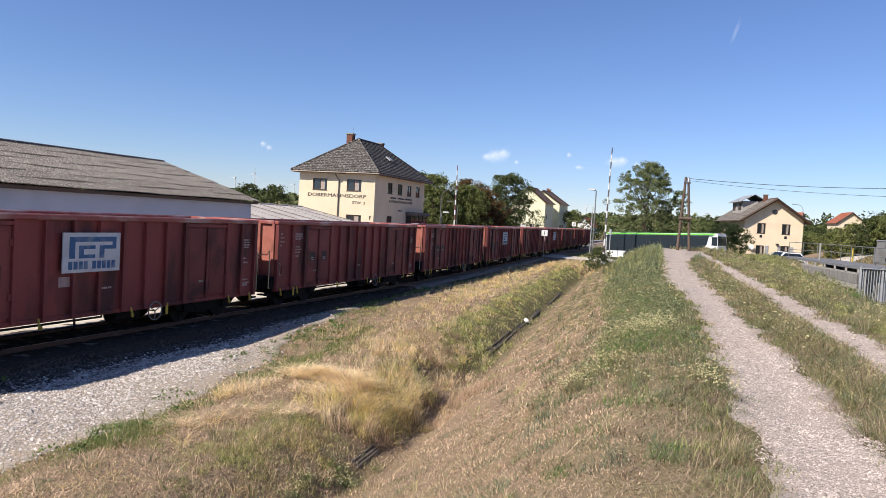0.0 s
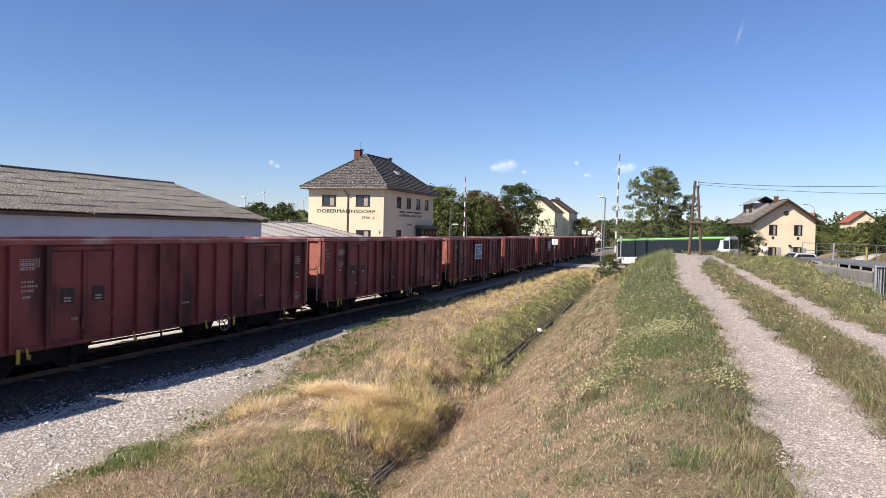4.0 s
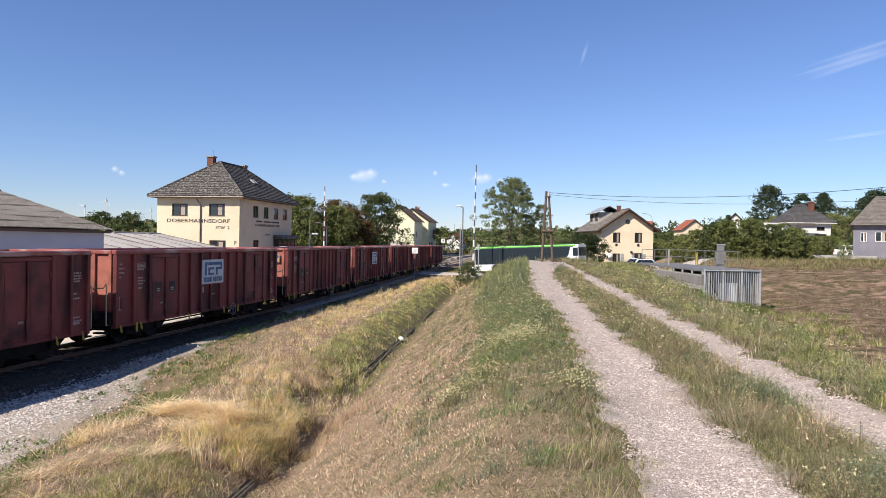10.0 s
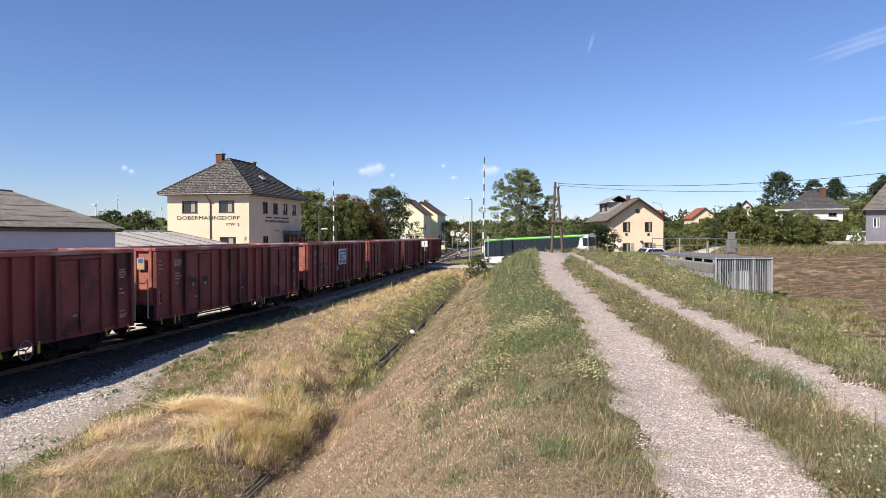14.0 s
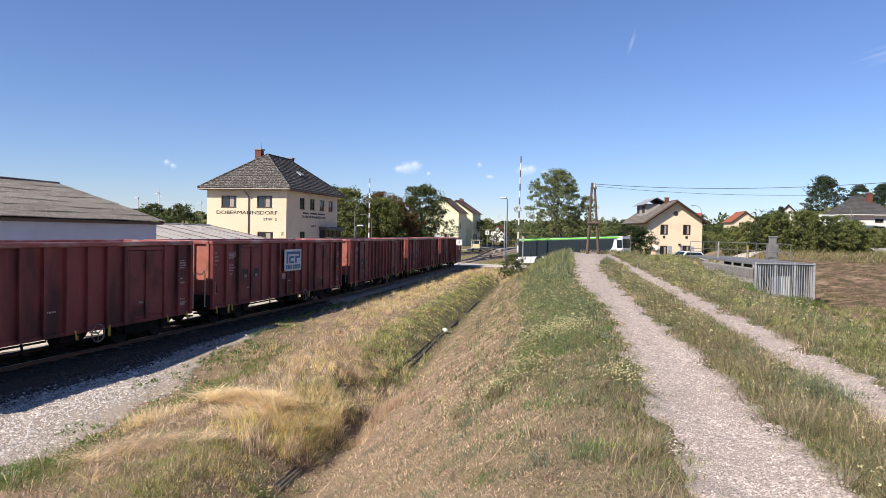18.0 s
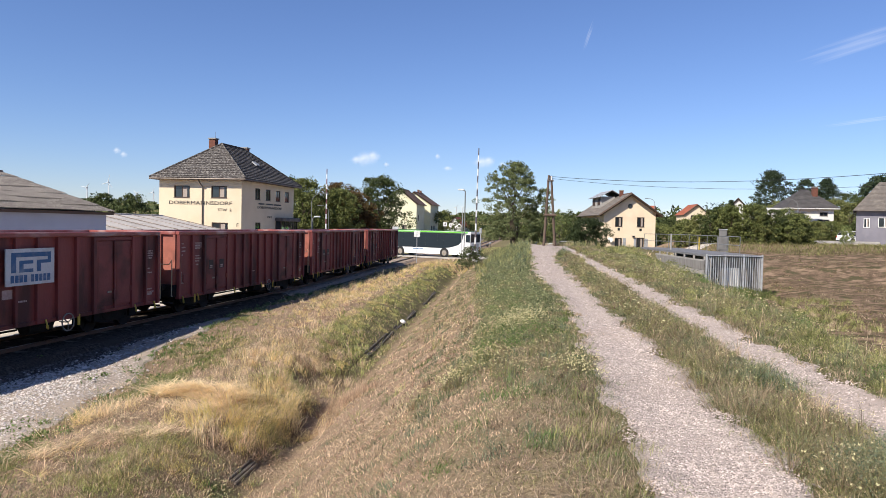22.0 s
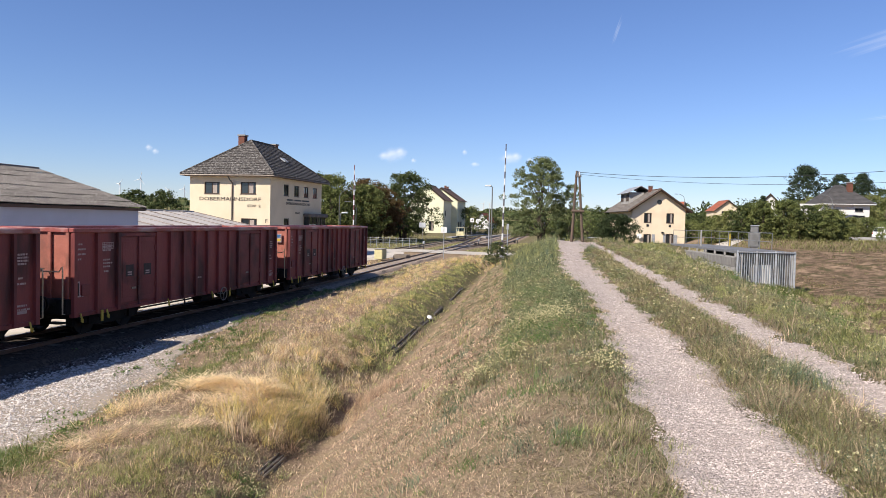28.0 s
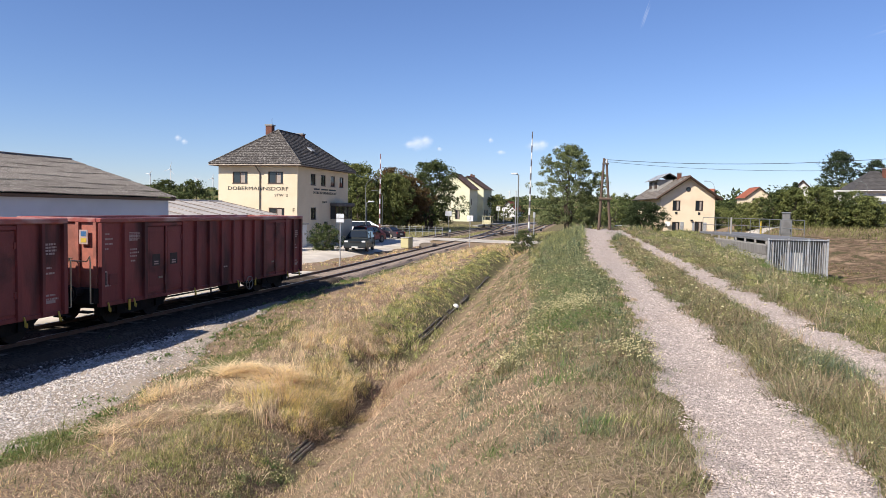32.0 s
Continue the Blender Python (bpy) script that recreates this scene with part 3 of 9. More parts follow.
def ballast_fn(U, Y):
    c = np.vectorize(track_x)(Y)
    half = 2.3 - 0.7 * sstep(24, 36, Y) + 0.12 * np.sin(1.3 * Y) * np.sin(0.47 * Y)
    x = c + (U - 0.5) * 2 * half
    z = -0.115 - 0.24 * sstep(half - 0.28, half, np.abs(x - c)) + 0.02 * waves(7 * x, 6 * Y)
    return x, Y, z


# the bed changes from shade-darkened to pale at y = 35
tagged(sheet("ballast", np.linspace(0, 1, 20), spread([(-70, 0, 1), (0, 35, 0.3)]), ballast_fn, M_SHADEBALLAST), "oily ballast bed beside the loading shed, darkened for the train's shade", "ballast", kind="structure")
tagged(sheet("ballast", np.linspace(0, 1, 20), spread([(35, 90, 0.3), (90, 320, 4)]), ballast_fn, M_PALEBALLAST), "paler grey-brown ballast bed towards the crossing", "ballast", kind="structure")


def road_fn(U, V):
    x = V
    y = road_mid(x) + (U - 0.5) * 7.4
    z = road_z(x) + 0.03 * (0.25 - (U - 0.5) ** 2)
    k = sstep(7, 12, x)
    return x, y, z * (1 - k) + (height(x, y) + 0.03) * k


road = sheet("road", np.linspace(0, 1, 8), spread([(-190, -60, 10), (-60, 3, 1.0), (3, 30, 0.5), (30, 60, 1.0)]), road_fn, M_ASPHALT)
tagged(road, "pale worn asphalt road over the level crossing", "road", kind="structure")
yard = sheet("yard", np.linspace(-41, -20.2, 60), np.linspace(40, 80.5, 60), lambda X, Y: (X, Y, -0.09 + 0.015 * waves(X, Y) - 0.3 * (1 - sstep(0, 1.6 + 0.5 * np.sin(1.3 * Y), -20.2 - X)) - 0.3 * (1 - sstep(0, 1.5, Y - 40))), M_PALEGRAVEL)
tagged(yard, "pale gravel station yard", "yard", kind="structure")


loading = sheet("loading_strip", np.linspace(-25.0, -16.55, 46), spread([(-30, 0, 2), (0, 40, 0.5)]), lambda X, Y: (X, Y, -0.10 + 0.012 * waves(X, Y) - 0.14 * (1 - sstep(0, 0.35 + 0.15 * np.sin(1.9 * Y), -16.55 - X)) - 0.25 * sstep(37, 40, Y)), M_PALEGRAVEL)
tagged(loading, "pale dusty gravel strip between the track and the shed", "gravel", kind="structure")


# ---- railway ----
def rail_track(name, line, y0, y1, step, label, sleepers_to, first=None):
    tr = thing(name, label, "railway track")
    ys = list(np.arange(y0, y1 + 0.01, step))
    prof = [(-0.07, -0.17), (0.07, -0.17), (0.07, -0.155), (0.012, -0.13), (0.012, -0.045), (0.036, -0.035), (0.036, -0.003), (-0.036, -0.003), (-0.036, -0.035), (-0.012, -0.045), (-0.012, -0.13), (-0.07, -0.155)]
    for side in (-0.7535, 0.7535):
        for nm, pr, mt in (("rail", prof, M_RAIL), ("railhead", [(-0.034, -0.004), (0.034, -0.004), (0.03, 0.0), (-0.03, 0.0)], M_RAILTOP)):
            bm, last = bmesh.new(), None
            for y in ys:
                ring = [bm.verts.new((line(y) + side + u, y, v)) for u, v in pr]
                if last:
                    for i in range(len(pr)):
                        bm.faces.new((last[i], last[(i + 1) % len(pr)], ring[(i + 1) % len(pr)], ring[i]))
                last = ring
            part(nm, bm, mt, tr)
    me = None
    y = y0 if first is None else first
    while y < sleepers_to:
        if me is None:
            s = part("sleeper", box(-1.3, 1.3, -0.13, 0.13, -0.30, -0.118, bevel=0.015), M_SLEEPER, tr)
            me = s.data
        else:
            s = new("sleeper", me)
            s.parent = tr
        a = math.atan2(-(line(y + 1) - line(y)), 1)
        s.matrix_basis = pose(line(y), y, 0, 0, 0, math.degrees(a))
        y += 0.63
    return tr


rail_track("railway_track", track_x, -60, 330, 3.0, "rusty single railway track on wooden sleepers", 150, first=-34)


# ---- goods wagons ----
M_PALEYELLOW = surface("faded_yellow", (0.60, 0.50, 0.32), (0.48, 0.38, 0.22), 6, 0.6, 0.05)


def build_wagon(m):
    """An open high-sided bogie wagon, 14.04 m over the buffers; y runs along the train."""
    w = thing("goods_wagon", "brown-red open high-sided bogie goods wagon with ribbed steel walls", "goods wagon", m, "goods train")
    HL, HW = 6.38, 1.40
    for s in (-1, 1):
        wall = part("side_wall", box(min(s * 1.29, s * 1.33), max(s * 1.29, s * 1.33), -HL, HL, 0.74, 3.02), M_WAGON, w)
        for y in (-6.33, -5.4, -4.47, -2.55, -1.77, -0.98, -0.20, 0.58, 1.37, 2.15, 2.93, 4.85, 5.6, 6.33):
            t = 0.075 if y in (-4.47, -2.55, 2.93, 4.85, -6.33, 6.33) else 0.055
            x0, x1 = sorted((s * 1.331, s * 1.425))
            bm = bmesh.new()
            prism(bm, [(x0 if s > 0 else x1, y - t), (x0 if s > 0 else x1, y + t), (x1 if s > 0 else x0, y + t * 0.85), (x1 if s > 0 else x0, y - t * 0.85)], 0.66 if abs(y) < 6.2 else 0.63, 2.985, "z")
            part("rib", bm, M_WAGON, wall)
        for y in (-3.51, 3.89):
            for k in (-1, 1):
                a, b = sorted((y + k * 0.03, y + k * 0.88))
                leaf = part("door", box(min(s * 1.335, s * 1.375), max(s * 1.335, s * 1.375), a, b, 0.82, 2.84, bevel=0.012), M_DOOR, wall)
                part("door_panel", box(min(s * 1.376, s * 1.385), max(s * 1.376, s * 1.385), a + 0.1, b - 0.1, 0.98, 2.7, bevel=0.004), M_DOOR, leaf)
                for z in (1.2, 2.4):
                    part("hinge", box(min(s * 1.376, s * 1.40), max(s * 1.376, s * 1.40), (b if k > 0 else a) - 0.05, (b if k > 0 else a) + 0.05, z, z + 0.16), M_DOOR, leaf)
            part("door_bar", rod([(s * 1.40, y, 0.72), (s * 1.40, y, 2.86)], 0.03), M_DOOR, wall)
            part("door_header", box(min(s * 1.335, s * 1.40), max(s * 1.335, s * 1.40), y - 0.9, y + 0.9, 2.86, 2.95), M_WAGON, wall)
            part("latch", box(min(s * 1.386, s * 1.41), max(s * 1.386, s * 1.41), y - 0.35, y - 0.15, 1.22, 1.28), M_LIGHTMETAL, wall)
            part("latch", box(min(s * 1.386, s * 1.43), max(s * 1.386, s * 1.43), y - 0.06, y + 0.06, 1.0, 1.3), M_DOOR, wall)
        part("top_chord", box(min(s * 1.25, s * 1.43), max(s * 1.25, s * 1.43), -6.42, 6.42, 2.985, 3.12, bevel=0.025), M_CHORD, w)
        part("sill", box(min(s * 1.24, s * 1.37), max(s * 1.24, s * 1.37), -6.38, 6.38, 0.62, 0.74, bevel=0.012), M_WAGON, w)
        for y in (-6.1, -5.0, -1.9, 0.9, 5.0, 6.1):
            bm = rod([(s * 1.38, y, 0.72), (s * 1.42, y, 0.60), (s * 1.42, y, 0.50), (s * 1.40, y + 0.07, 0.46), (s * 1.38, y + 0.09, 0.56)], 0.026, 6)
            part("tie_ring", bm, M_YELLOW, w, "worn yellow tie ring under the sill")
        for y in (-5.25, 2.2):
            part("lever_plate", box(min(s * 1.375, s * 1.40), max(s * 1.375, s * 1.40), y, y + 0.09, 0.40, 0.72), M_YELLOW, w, "yellow lever plate")
        part("load_hook", rod([(s * 1.37, -0.9, 0.62), (s * 1.40, -0.9, 0.38), (s * 1.30, -0.9, 0.36)], 0.03, 6), M_UNDER, w)
        # lettering kept as bars; y is counted towards the far end on either side
        rows = [(-6.15, 0.34, 2.66), (-6.1, 0.5, 2.52), (-6.1, 0.5, 2.38), (-6.15, 0.3, 2.24), (-4.95, 0.36, 2.56), (-4.95, 0.36, 2.46), (-4.95, 0.3, 2.18), (-4.9, 0.4, 2.08), (-4.95, 0.3, 1.98), (-4.95, 0.24, 1.84),
                (5.85, 0.44, 2.46), (5.85, 0.5, 2.38), (5.85, 0.5, 2.30), (5.85, 0.4, 2.22), (5.85, 0.16, 1.86), (5.85, 0.42, 1.72), (5.85, 0.4, 1.16), (5.9, 0.5, 1.06), (-6.05, 0.24, 1.2), (0.1, 0.3, 1.3)]
        for y, wd, z in rows:
            # each row is broken into short strokes of uneven length
            x0, u, k, bm = s * 1.334, y * s - wd / 2, 0, bmesh.new()
            while u < y * s + wd / 2 - 0.02:
                v = min(u + (0.045, 0.09, 0.06, 0.12, 0.05)[(k + int(z * 50)) % 5], y * s + wd / 2)
                bx(bm, min(x0, x0 + s * 0.004), max(x0, x0 + s * 0.004), u, v, z - 0.024, z + 0.024)
                u, k = v + (0.018, 0.03)[k % 2], k + 1
            part("lettering_bar", bm, M_MARK, wall)["kind"] = "stuff"
        for y in (-3.95, -3.06):
            plate = part("door_plate", box(min(s * 1.386, s * 1.39), max(s * 1.386, s * 1.39), y * s - 0.19, y * s + 0.19, 1.62, 1.98), M_PLATE, wall, "dark painted plate on the door")
            for z in (1.68, 1.75):
                part("plate_bar", box(min(s * 1.3905, s * 1.394), max(s * 1.3905, s * 1.394), y * s - 0.1, y * s + 0.1, z - 0.02, z + 0.02), M_MARK, plate)
        # framed label holder, step plate and boxed data grid near the leading corner
        holder = part("label_holder", box(min(s * 1.334, s * 1.345), max(s * 1.334, s * 1.345), -6.2 * s - 0.12, -6.2 * s + 0.12, 1.18, 1.62), M_MARK, wall, "pale framed label holder")
        part("holder_pocket", box(min(s * 1.3455, s * 1.35), max(s * 1.3455, s * 1.35), -6.2 * s - 0.085, -6.2 * s + 0.085, 1.22, 1.58), M_PLATE, holder)
        part("step_plate", box(min(s * 1.334, s * 1.37), max(s * 1.334, s * 1.37), -5.85 * s - 0.17, -5.85 * s + 0.17, 1.2, 1.52, bevel=0.01), M_DOOR, wall)
        grid = bmesh.new()
        for k in range(5):
            z = 2.50 + 0.045 * k
            bx(grid, min(s * 1.3345, s * 1.338), max(s * 1.3345, s * 1.338), -4.9 * s - 0.24, -4.9 * s + 0.24, z - 0.008, z + 0.008)
        for k in range(7):
            u = -4.9 * s - 0.24 + 0.08 * k
            bx(grid, min(s * 1.3385, s * 1.3405), max(s * 1.3385, s * 1.3405), u - 0.007, u + 0.007, 2.49, 2.69)
        part("load_grid", grid, M_MARK, wall)
        part("load_grid", box(min(s * 1.3345, s * 1.338), max(s * 1.3345, s * 1.338), 5.85 * s - 0.2, 5.85 * s + 0.2, 0.95, 1.03), M_MARK, wall)
    for e in (-1, 1):
        ya, yb = sorted((e * 6.28, e * 6.34))
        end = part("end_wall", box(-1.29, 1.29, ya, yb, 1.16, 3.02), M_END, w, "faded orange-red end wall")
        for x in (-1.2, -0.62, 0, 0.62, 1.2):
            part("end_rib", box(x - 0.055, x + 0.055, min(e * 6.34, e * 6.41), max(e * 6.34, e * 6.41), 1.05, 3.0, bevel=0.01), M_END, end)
        part("end_chord", box(-1.25, 1.25, min(e * 6.26, e * 6.42), max(e * 6.26, e * 6.42), 2.985, 3.12, bevel=0.02), M_CHORD, w)
        part("headstock", box(-1.3, 1.3, min(e * 6.28, e * 6.56), max(e * 6.28, e * 6.56), 0.72, 1.15, bevel=0.015), M_UNDER, w)
        for x in (-0.875, 0.875):
            bm = bmesh.new()
            tube(bm, (x, e * 6.56, 1.06), (x, e * 6.80, 1.06), 0.105, 0.095, 14)
            tube(bm, (x, e * 6.80, 1.06), (x, e * 6.93, 1.06), 0.075, 0.075, 12)
            disc(bm, (x, e * 6.965, 1.06), (0, 1, 0), 0.22, 0.05, 18)
            part("buffer", bm, M_UNDER, w)
        part("coupling", rod([(0, e * 6.56, 1.0), (0, e * 6.85, 0.98), (0, e * 6.98, 0.8)], 0.045), M_UNDER, w)
        part("brake_hose", rod([(0.3, e * 6.56, 0.95), (0.32, e * 6.75, 0.75), (0.25, e * 6.9, 0.55), (0.15, e * 6.97, 0.72)], 0.03), M_BLACK, w)
        for s in (-1, 1):
            part("handrail", rod([(s * 0.55, e * 6.51, 1.98), (s * 0.55, e * 6.64, 1.98), (s * 0.62, e * 6.66, 1.92), (s * 1.16, e * 6.66, 1.92), (s * 1.25, e * 6.66, 2.06), (s * 1.27, e * 6.66, 1.9), (s * 1.27, e * 6.66, 0.75), (s * 1.25, e * 6.5, 0.75)], 0.021, 6), M_PALEYELLOW, w)
            part("shunter_step", box(s * 1.05 - 0.2, s * 1.05 + 0.2, min(e * 6.5, e * 6.72), max(e * 6.5, e * 6.72), 0.48, 0.53), M_UNDER, w)
    part("floor", box(-1.29, 1.29, -6.28, 6.28, 1.12, 1.22), M_WAGON_IN, w)
    frame_ = bmesh.new()
    for x in (-0.55, 0.4):
        bx(frame_, x, x + 0.15, -6.4, 6.4, 0.82, 1.12)
    for y in (-5.4, -3.4, -1.6, 0, 1.6, 3.4, 5.4):
        bx(frame_, -1.22, 1.22, y - 0.06, y + 0.06, 0.92, 1.12)
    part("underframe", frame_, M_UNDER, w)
    bm = bmesh.new()
    tube(bm, (0.95, 0.6, 0.50), (0.95, 1.5, 0.50), 0.2, 0.2, 14)
    part("air_tank", bm, M_UNDER, w)
    bm = bmesh.new()
    tube(bm, (-0.95, -1.5, 0.50), (-0.95, -0.6, 0.50), 0.2, 0.2, 14)
    part("air_tank", bm, M_UNDER, w)
    part("brake_rigging", rod([(0.9, -2.9, 0.48), (0.9, 0.4, 0.48), (0.9, 0.4, 0.6)], 0.03, 6), M_UNDER, w)
    part("long_lever", rod([(1.2, -2.6, 0.40), (1.2, -0.2, 0.40)], 0.022, 6), M_UNDER, w)
    # hand wheel under the sill, in spokes
    for s, y in ((1, 1.8), (-1, -1.8)):
        bm = bmesh.new()
        for i in range(18):
            a, b = i * math.tau / 18, (i + 1) * math.tau / 18
            tube(bm, (s * 1.38, y + 0.25 * math.cos(a), 0.54 + 0.25 * math.sin(a)), (s * 1.38, y + 0.25 * math.cos(b), 0.54 + 0.25 * math.sin(b)), 0.02, 0.02, 6)
        for i in range(3):
            a = i * math.tau / 3 + 0.5
            tube(bm, (s * 1.38, y, 0.54), (s * 1.38, y + 0.25 * math.cos(a), 0.54 + 0.25 * math.sin(a)), 0.016, 0.016, 6)
        tube(bm, (s * 1.1, y, 0.54), (s * 1.39, y, 0.54), 0.02, 0.02, 6)
        part("hand_wheel", bm, M_LIGHTMETAL, w, "pale spoked brake hand wheel")
    for c in (-4.35, 4.35):
        bog = new("bogie")
        bog.parent, bog.location = w, (0, c, 0)
        bm = bmesh.new()
        for s in (-1, 1):
            bx(bm, s * 1.0 - 0.07, s * 1.0 + 0.07, -1.3, 1.3, 0.50, 0.74)
            for y in (-1.42, -0.36, 0.36, 1.42):
                bx(bm, s * 0.78 - 0.1, s * 0.78 + 0.1, y - 0.06, y + 0.06, 0.28, 0.78)
            prism(bm, [(-0.45, 0.34), (0.45, 0.34), (0.7, 0.56), (-0.7, 0.56)], s * 1.0 - 0.08, s * 1.0 + 0.08, "x")
            for y in (-0.9, 0.9):
                bx(bm, s * 1.0 - 0.12, s * 1.0 + 0.12, y - 0.16, y + 0.16, 0.32, 0.60)
                for k in (-0.26, 0.26):
                    tube(bm, (s * 1.0, y + k, 0.36), (s * 1.0, y + k, 0.58), 0.075, 0.075, 10)
        for s in (-1, 1):
            prism(bm, [(-1.5, 0.6), (-1.25, 0.84), (1.25, 0.84), (1.5, 0.6), (1.25, 0.40), (0.6, 0.26), (-0.6, 0.26), (-1.25, 0.40)], s * 0.99 - 0.06, s * 0.99 + 0.06, "x")
        bx(bm, -0.9, 0.9, -0.25, 0.25, 0.5, 0.85)
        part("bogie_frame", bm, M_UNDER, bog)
        for y in (-0.9, 0.9):
            bm = bmesh.new()
            tube(bm, (-1.05, 0, 0), (1.05, 0, 0), 0.075, 0.075, 10)
            for s in (-1, 1):
                disc(bm, (s * 0.75, 0, 0), (1, 0, 0), 0.46, 0.13, 28)
                disc(bm, (s * 0.69, 0, 0), (1, 0, 0), 0.488, 0.03, 28)
                disc(bm, (s * 0.825, 0, 0), (1, 0, 0), 0.16, 0.05, 14)
                for i in range(4):
                    a = i * math.tau / 4
                    bx(bm, s * 0.80, s * 0.83, -0.03, 0.03, 0.2, 0.4, pose(0, 0, 0, math.degrees(a)))
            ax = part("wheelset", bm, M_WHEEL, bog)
            ax.location = (0, y, 0.46)
    return w


def add_logo(w, y=0.0, s=1):
    """A faded company board on the near side: plain blue strokes on a pale panel, the words kept as bars."""
    x0, k = 1.43 * s, 0.75
    board = part("company_board", box(x0, x0 + 0.03, y - 1.16 * k, y + 1.16 * k, 1.74, 2.70), M_BOARD, w, "faded pale board with blue stripes")
    xa = x0 + 0.031

    def bar(a, b, c, d):
        part("stripe", box(xa, xa + 0.006, y + a * k, y + b * k, c, d), M_BLUE, board)
    bar(-0.92, 0.98, 2.48, 2.60)
    bar(-0.92, -0.70, 2.08, 2.48)
    bar(-0.55, 0.1, 2.30, 2.39)
    bar(-0.55, -0.36, 2.08, 2.30)
    bar(-0.36, 0.1, 2.08, 2.17)
    bar(0.28, 0.98, 2.30, 2.39)
    bar(0.28, 0.48, 2.08, 2.30)
    bar(0.82, 0.98, 2.39, 2.48)
    for i in range(4):
        bar(-0.94 + i * 0.2, -0.79 + i * 0.2, 1.82, 2.01)
    for i in range(5):
        bar(0.0 + i * 0.2, 0.15 + i * 0.2, 1.82, 2.01)
    part("data_panel", box(1.334, 1.338, y - 0.85, y - 0.5, 1.40, 1.64), M_MARK, w)


WAGONS = 10
FIRST = build_wagon(pose(0, 0, 0))
wagons = [FIRST] + [copy_thing(FIRST, pose(0, -i * 14.04, 0)) for i in range(1, WAGONS)]
for i, dy in ((1, -0.5), (4, -0.15), (6, 0.25)):
    add_logo(wagons[i], dy)
    wagons[i]["label"] = "brown-red open goods wagon with a faded company board"
for i in (5, 9):
    pl = part("warning_placard", box(0.72, 1.0, -6.44, -6.415, 2.38, 2.78), M_MARK, wagons[i], "small pale warning placard on the end wall")
    part("placard_mark", box(0.78, 0.96, -6.446, -6.441, 2.60, 2.74), M_BLUE, pl)
    part("placard_mark", box(0.78, 0.96, -6.446, -6.441, 2.43, 2.55), M_YELLOW, pl)
# the train's last wagon carries no neighbour behind it
wagons[-1]["label"] = "last brown-red open goods wagon of the train"


# ---- buildings ----
def course_roof(bm, a, b, c, d, rows, thick=0.06, lip=0.025):
    """A roof face from the eave a-b to the ridge d-c (d over a), in overlapping courses of tiles."""
    a, b, c, d = map(Vector, (a, b, c, d))
    n = (b - a).cross(d - a).normalized()
    if n.z < 0:
        n = -n
    rail = []
    for k, (p, q) in enumerate(((a, d), (b, c))):
        line = []
        for i in range(rows):
            line.append(p.lerp(q, i / rows) + n * (thick + lip))
            line.append(p.lerp(q, (i + 0.999) / rows) + n * thick)
        rail.append([bm.verts.new(w) for w in [p] + line + [q]])
    for i in range(len(rail[0]) - 1):
        bm.faces.new((rail[0][i], rail[1][i], rail[1][i + 1], rail[0][i + 1]))
    for r in rail:
        bm.faces.new(r)
    bm.faces.new((rail[0][0], rail[0][-1], rail[1][-1], rail[1][0]))
    if (c - d).length < 1e-4:
        bmesh.ops.remove_doubles(bm, verts=bm.verts, dist=1e-5)
    bmesh.ops.recalc_face_normals(bm, faces=bm.faces)


def window(parent, x, z, w, h, m, cross=True, curtain=True, sill=True, frame_mat=None, deep=0.06):
    """A framed window whose middle lies at x, z of a wall; it faces -y before m, the wall's face at y = 0."""
    fm = frame_mat or M_FRAME
    holder = new("window")
    holder.parent = parent
    holder.matrix_basis = m @ pose(x, 0, z)
    t = 0.075
    bm = bmesh.new()
    bx(bm, -w / 2, w / 2, -0.02, 0.10, h / 2 - t, h / 2)
    bx(bm, -w / 2, w / 2, -0.02, 0.10, -h / 2, -h / 2 + t)
    bx(bm, -w / 2, -w / 2 + t, -0.02, 0.10, -h / 2 + t, h / 2 - t)
    bx(bm, w / 2 - t, w / 2, -0.02, 0.10, -h / 2 + t, h / 2 - t)
    part("window_frame", bm, fm, holder)
    if cross:
        part("mullion", box(-0.035, 0.035, -0.005, 0.05, -h / 2 + t, h / 2 - t), fm, holder)
    for s in ((-1, 1) if cross else (0,)):
        a, b = (-w / 2 + t, w / 2 - t) if s == 0 else ((-w / 2 + t, -0.035) if s < 0 else (0.035, w / 2 - t))
        part("pane", box(a, b, 0.03, 0.04, -h / 2 + t, h / 2 - t), M_GLASS, holder)
        if curtain and s >= 0:
            part("curtain", box(a + 0.02, b - (b - a) * 0.35, 0.022, 0.028, -h / 2 + t, h / 2 - t - 0.05), M_CURTAIN, holder)
    if sill:
        part("window_sill", box(-w / 2 - 0.05, w / 2 + 0.05, -0.08, 0.02, -h / 2 - 0.05, -h / 2), M_GUTTER, holder)
    return holder


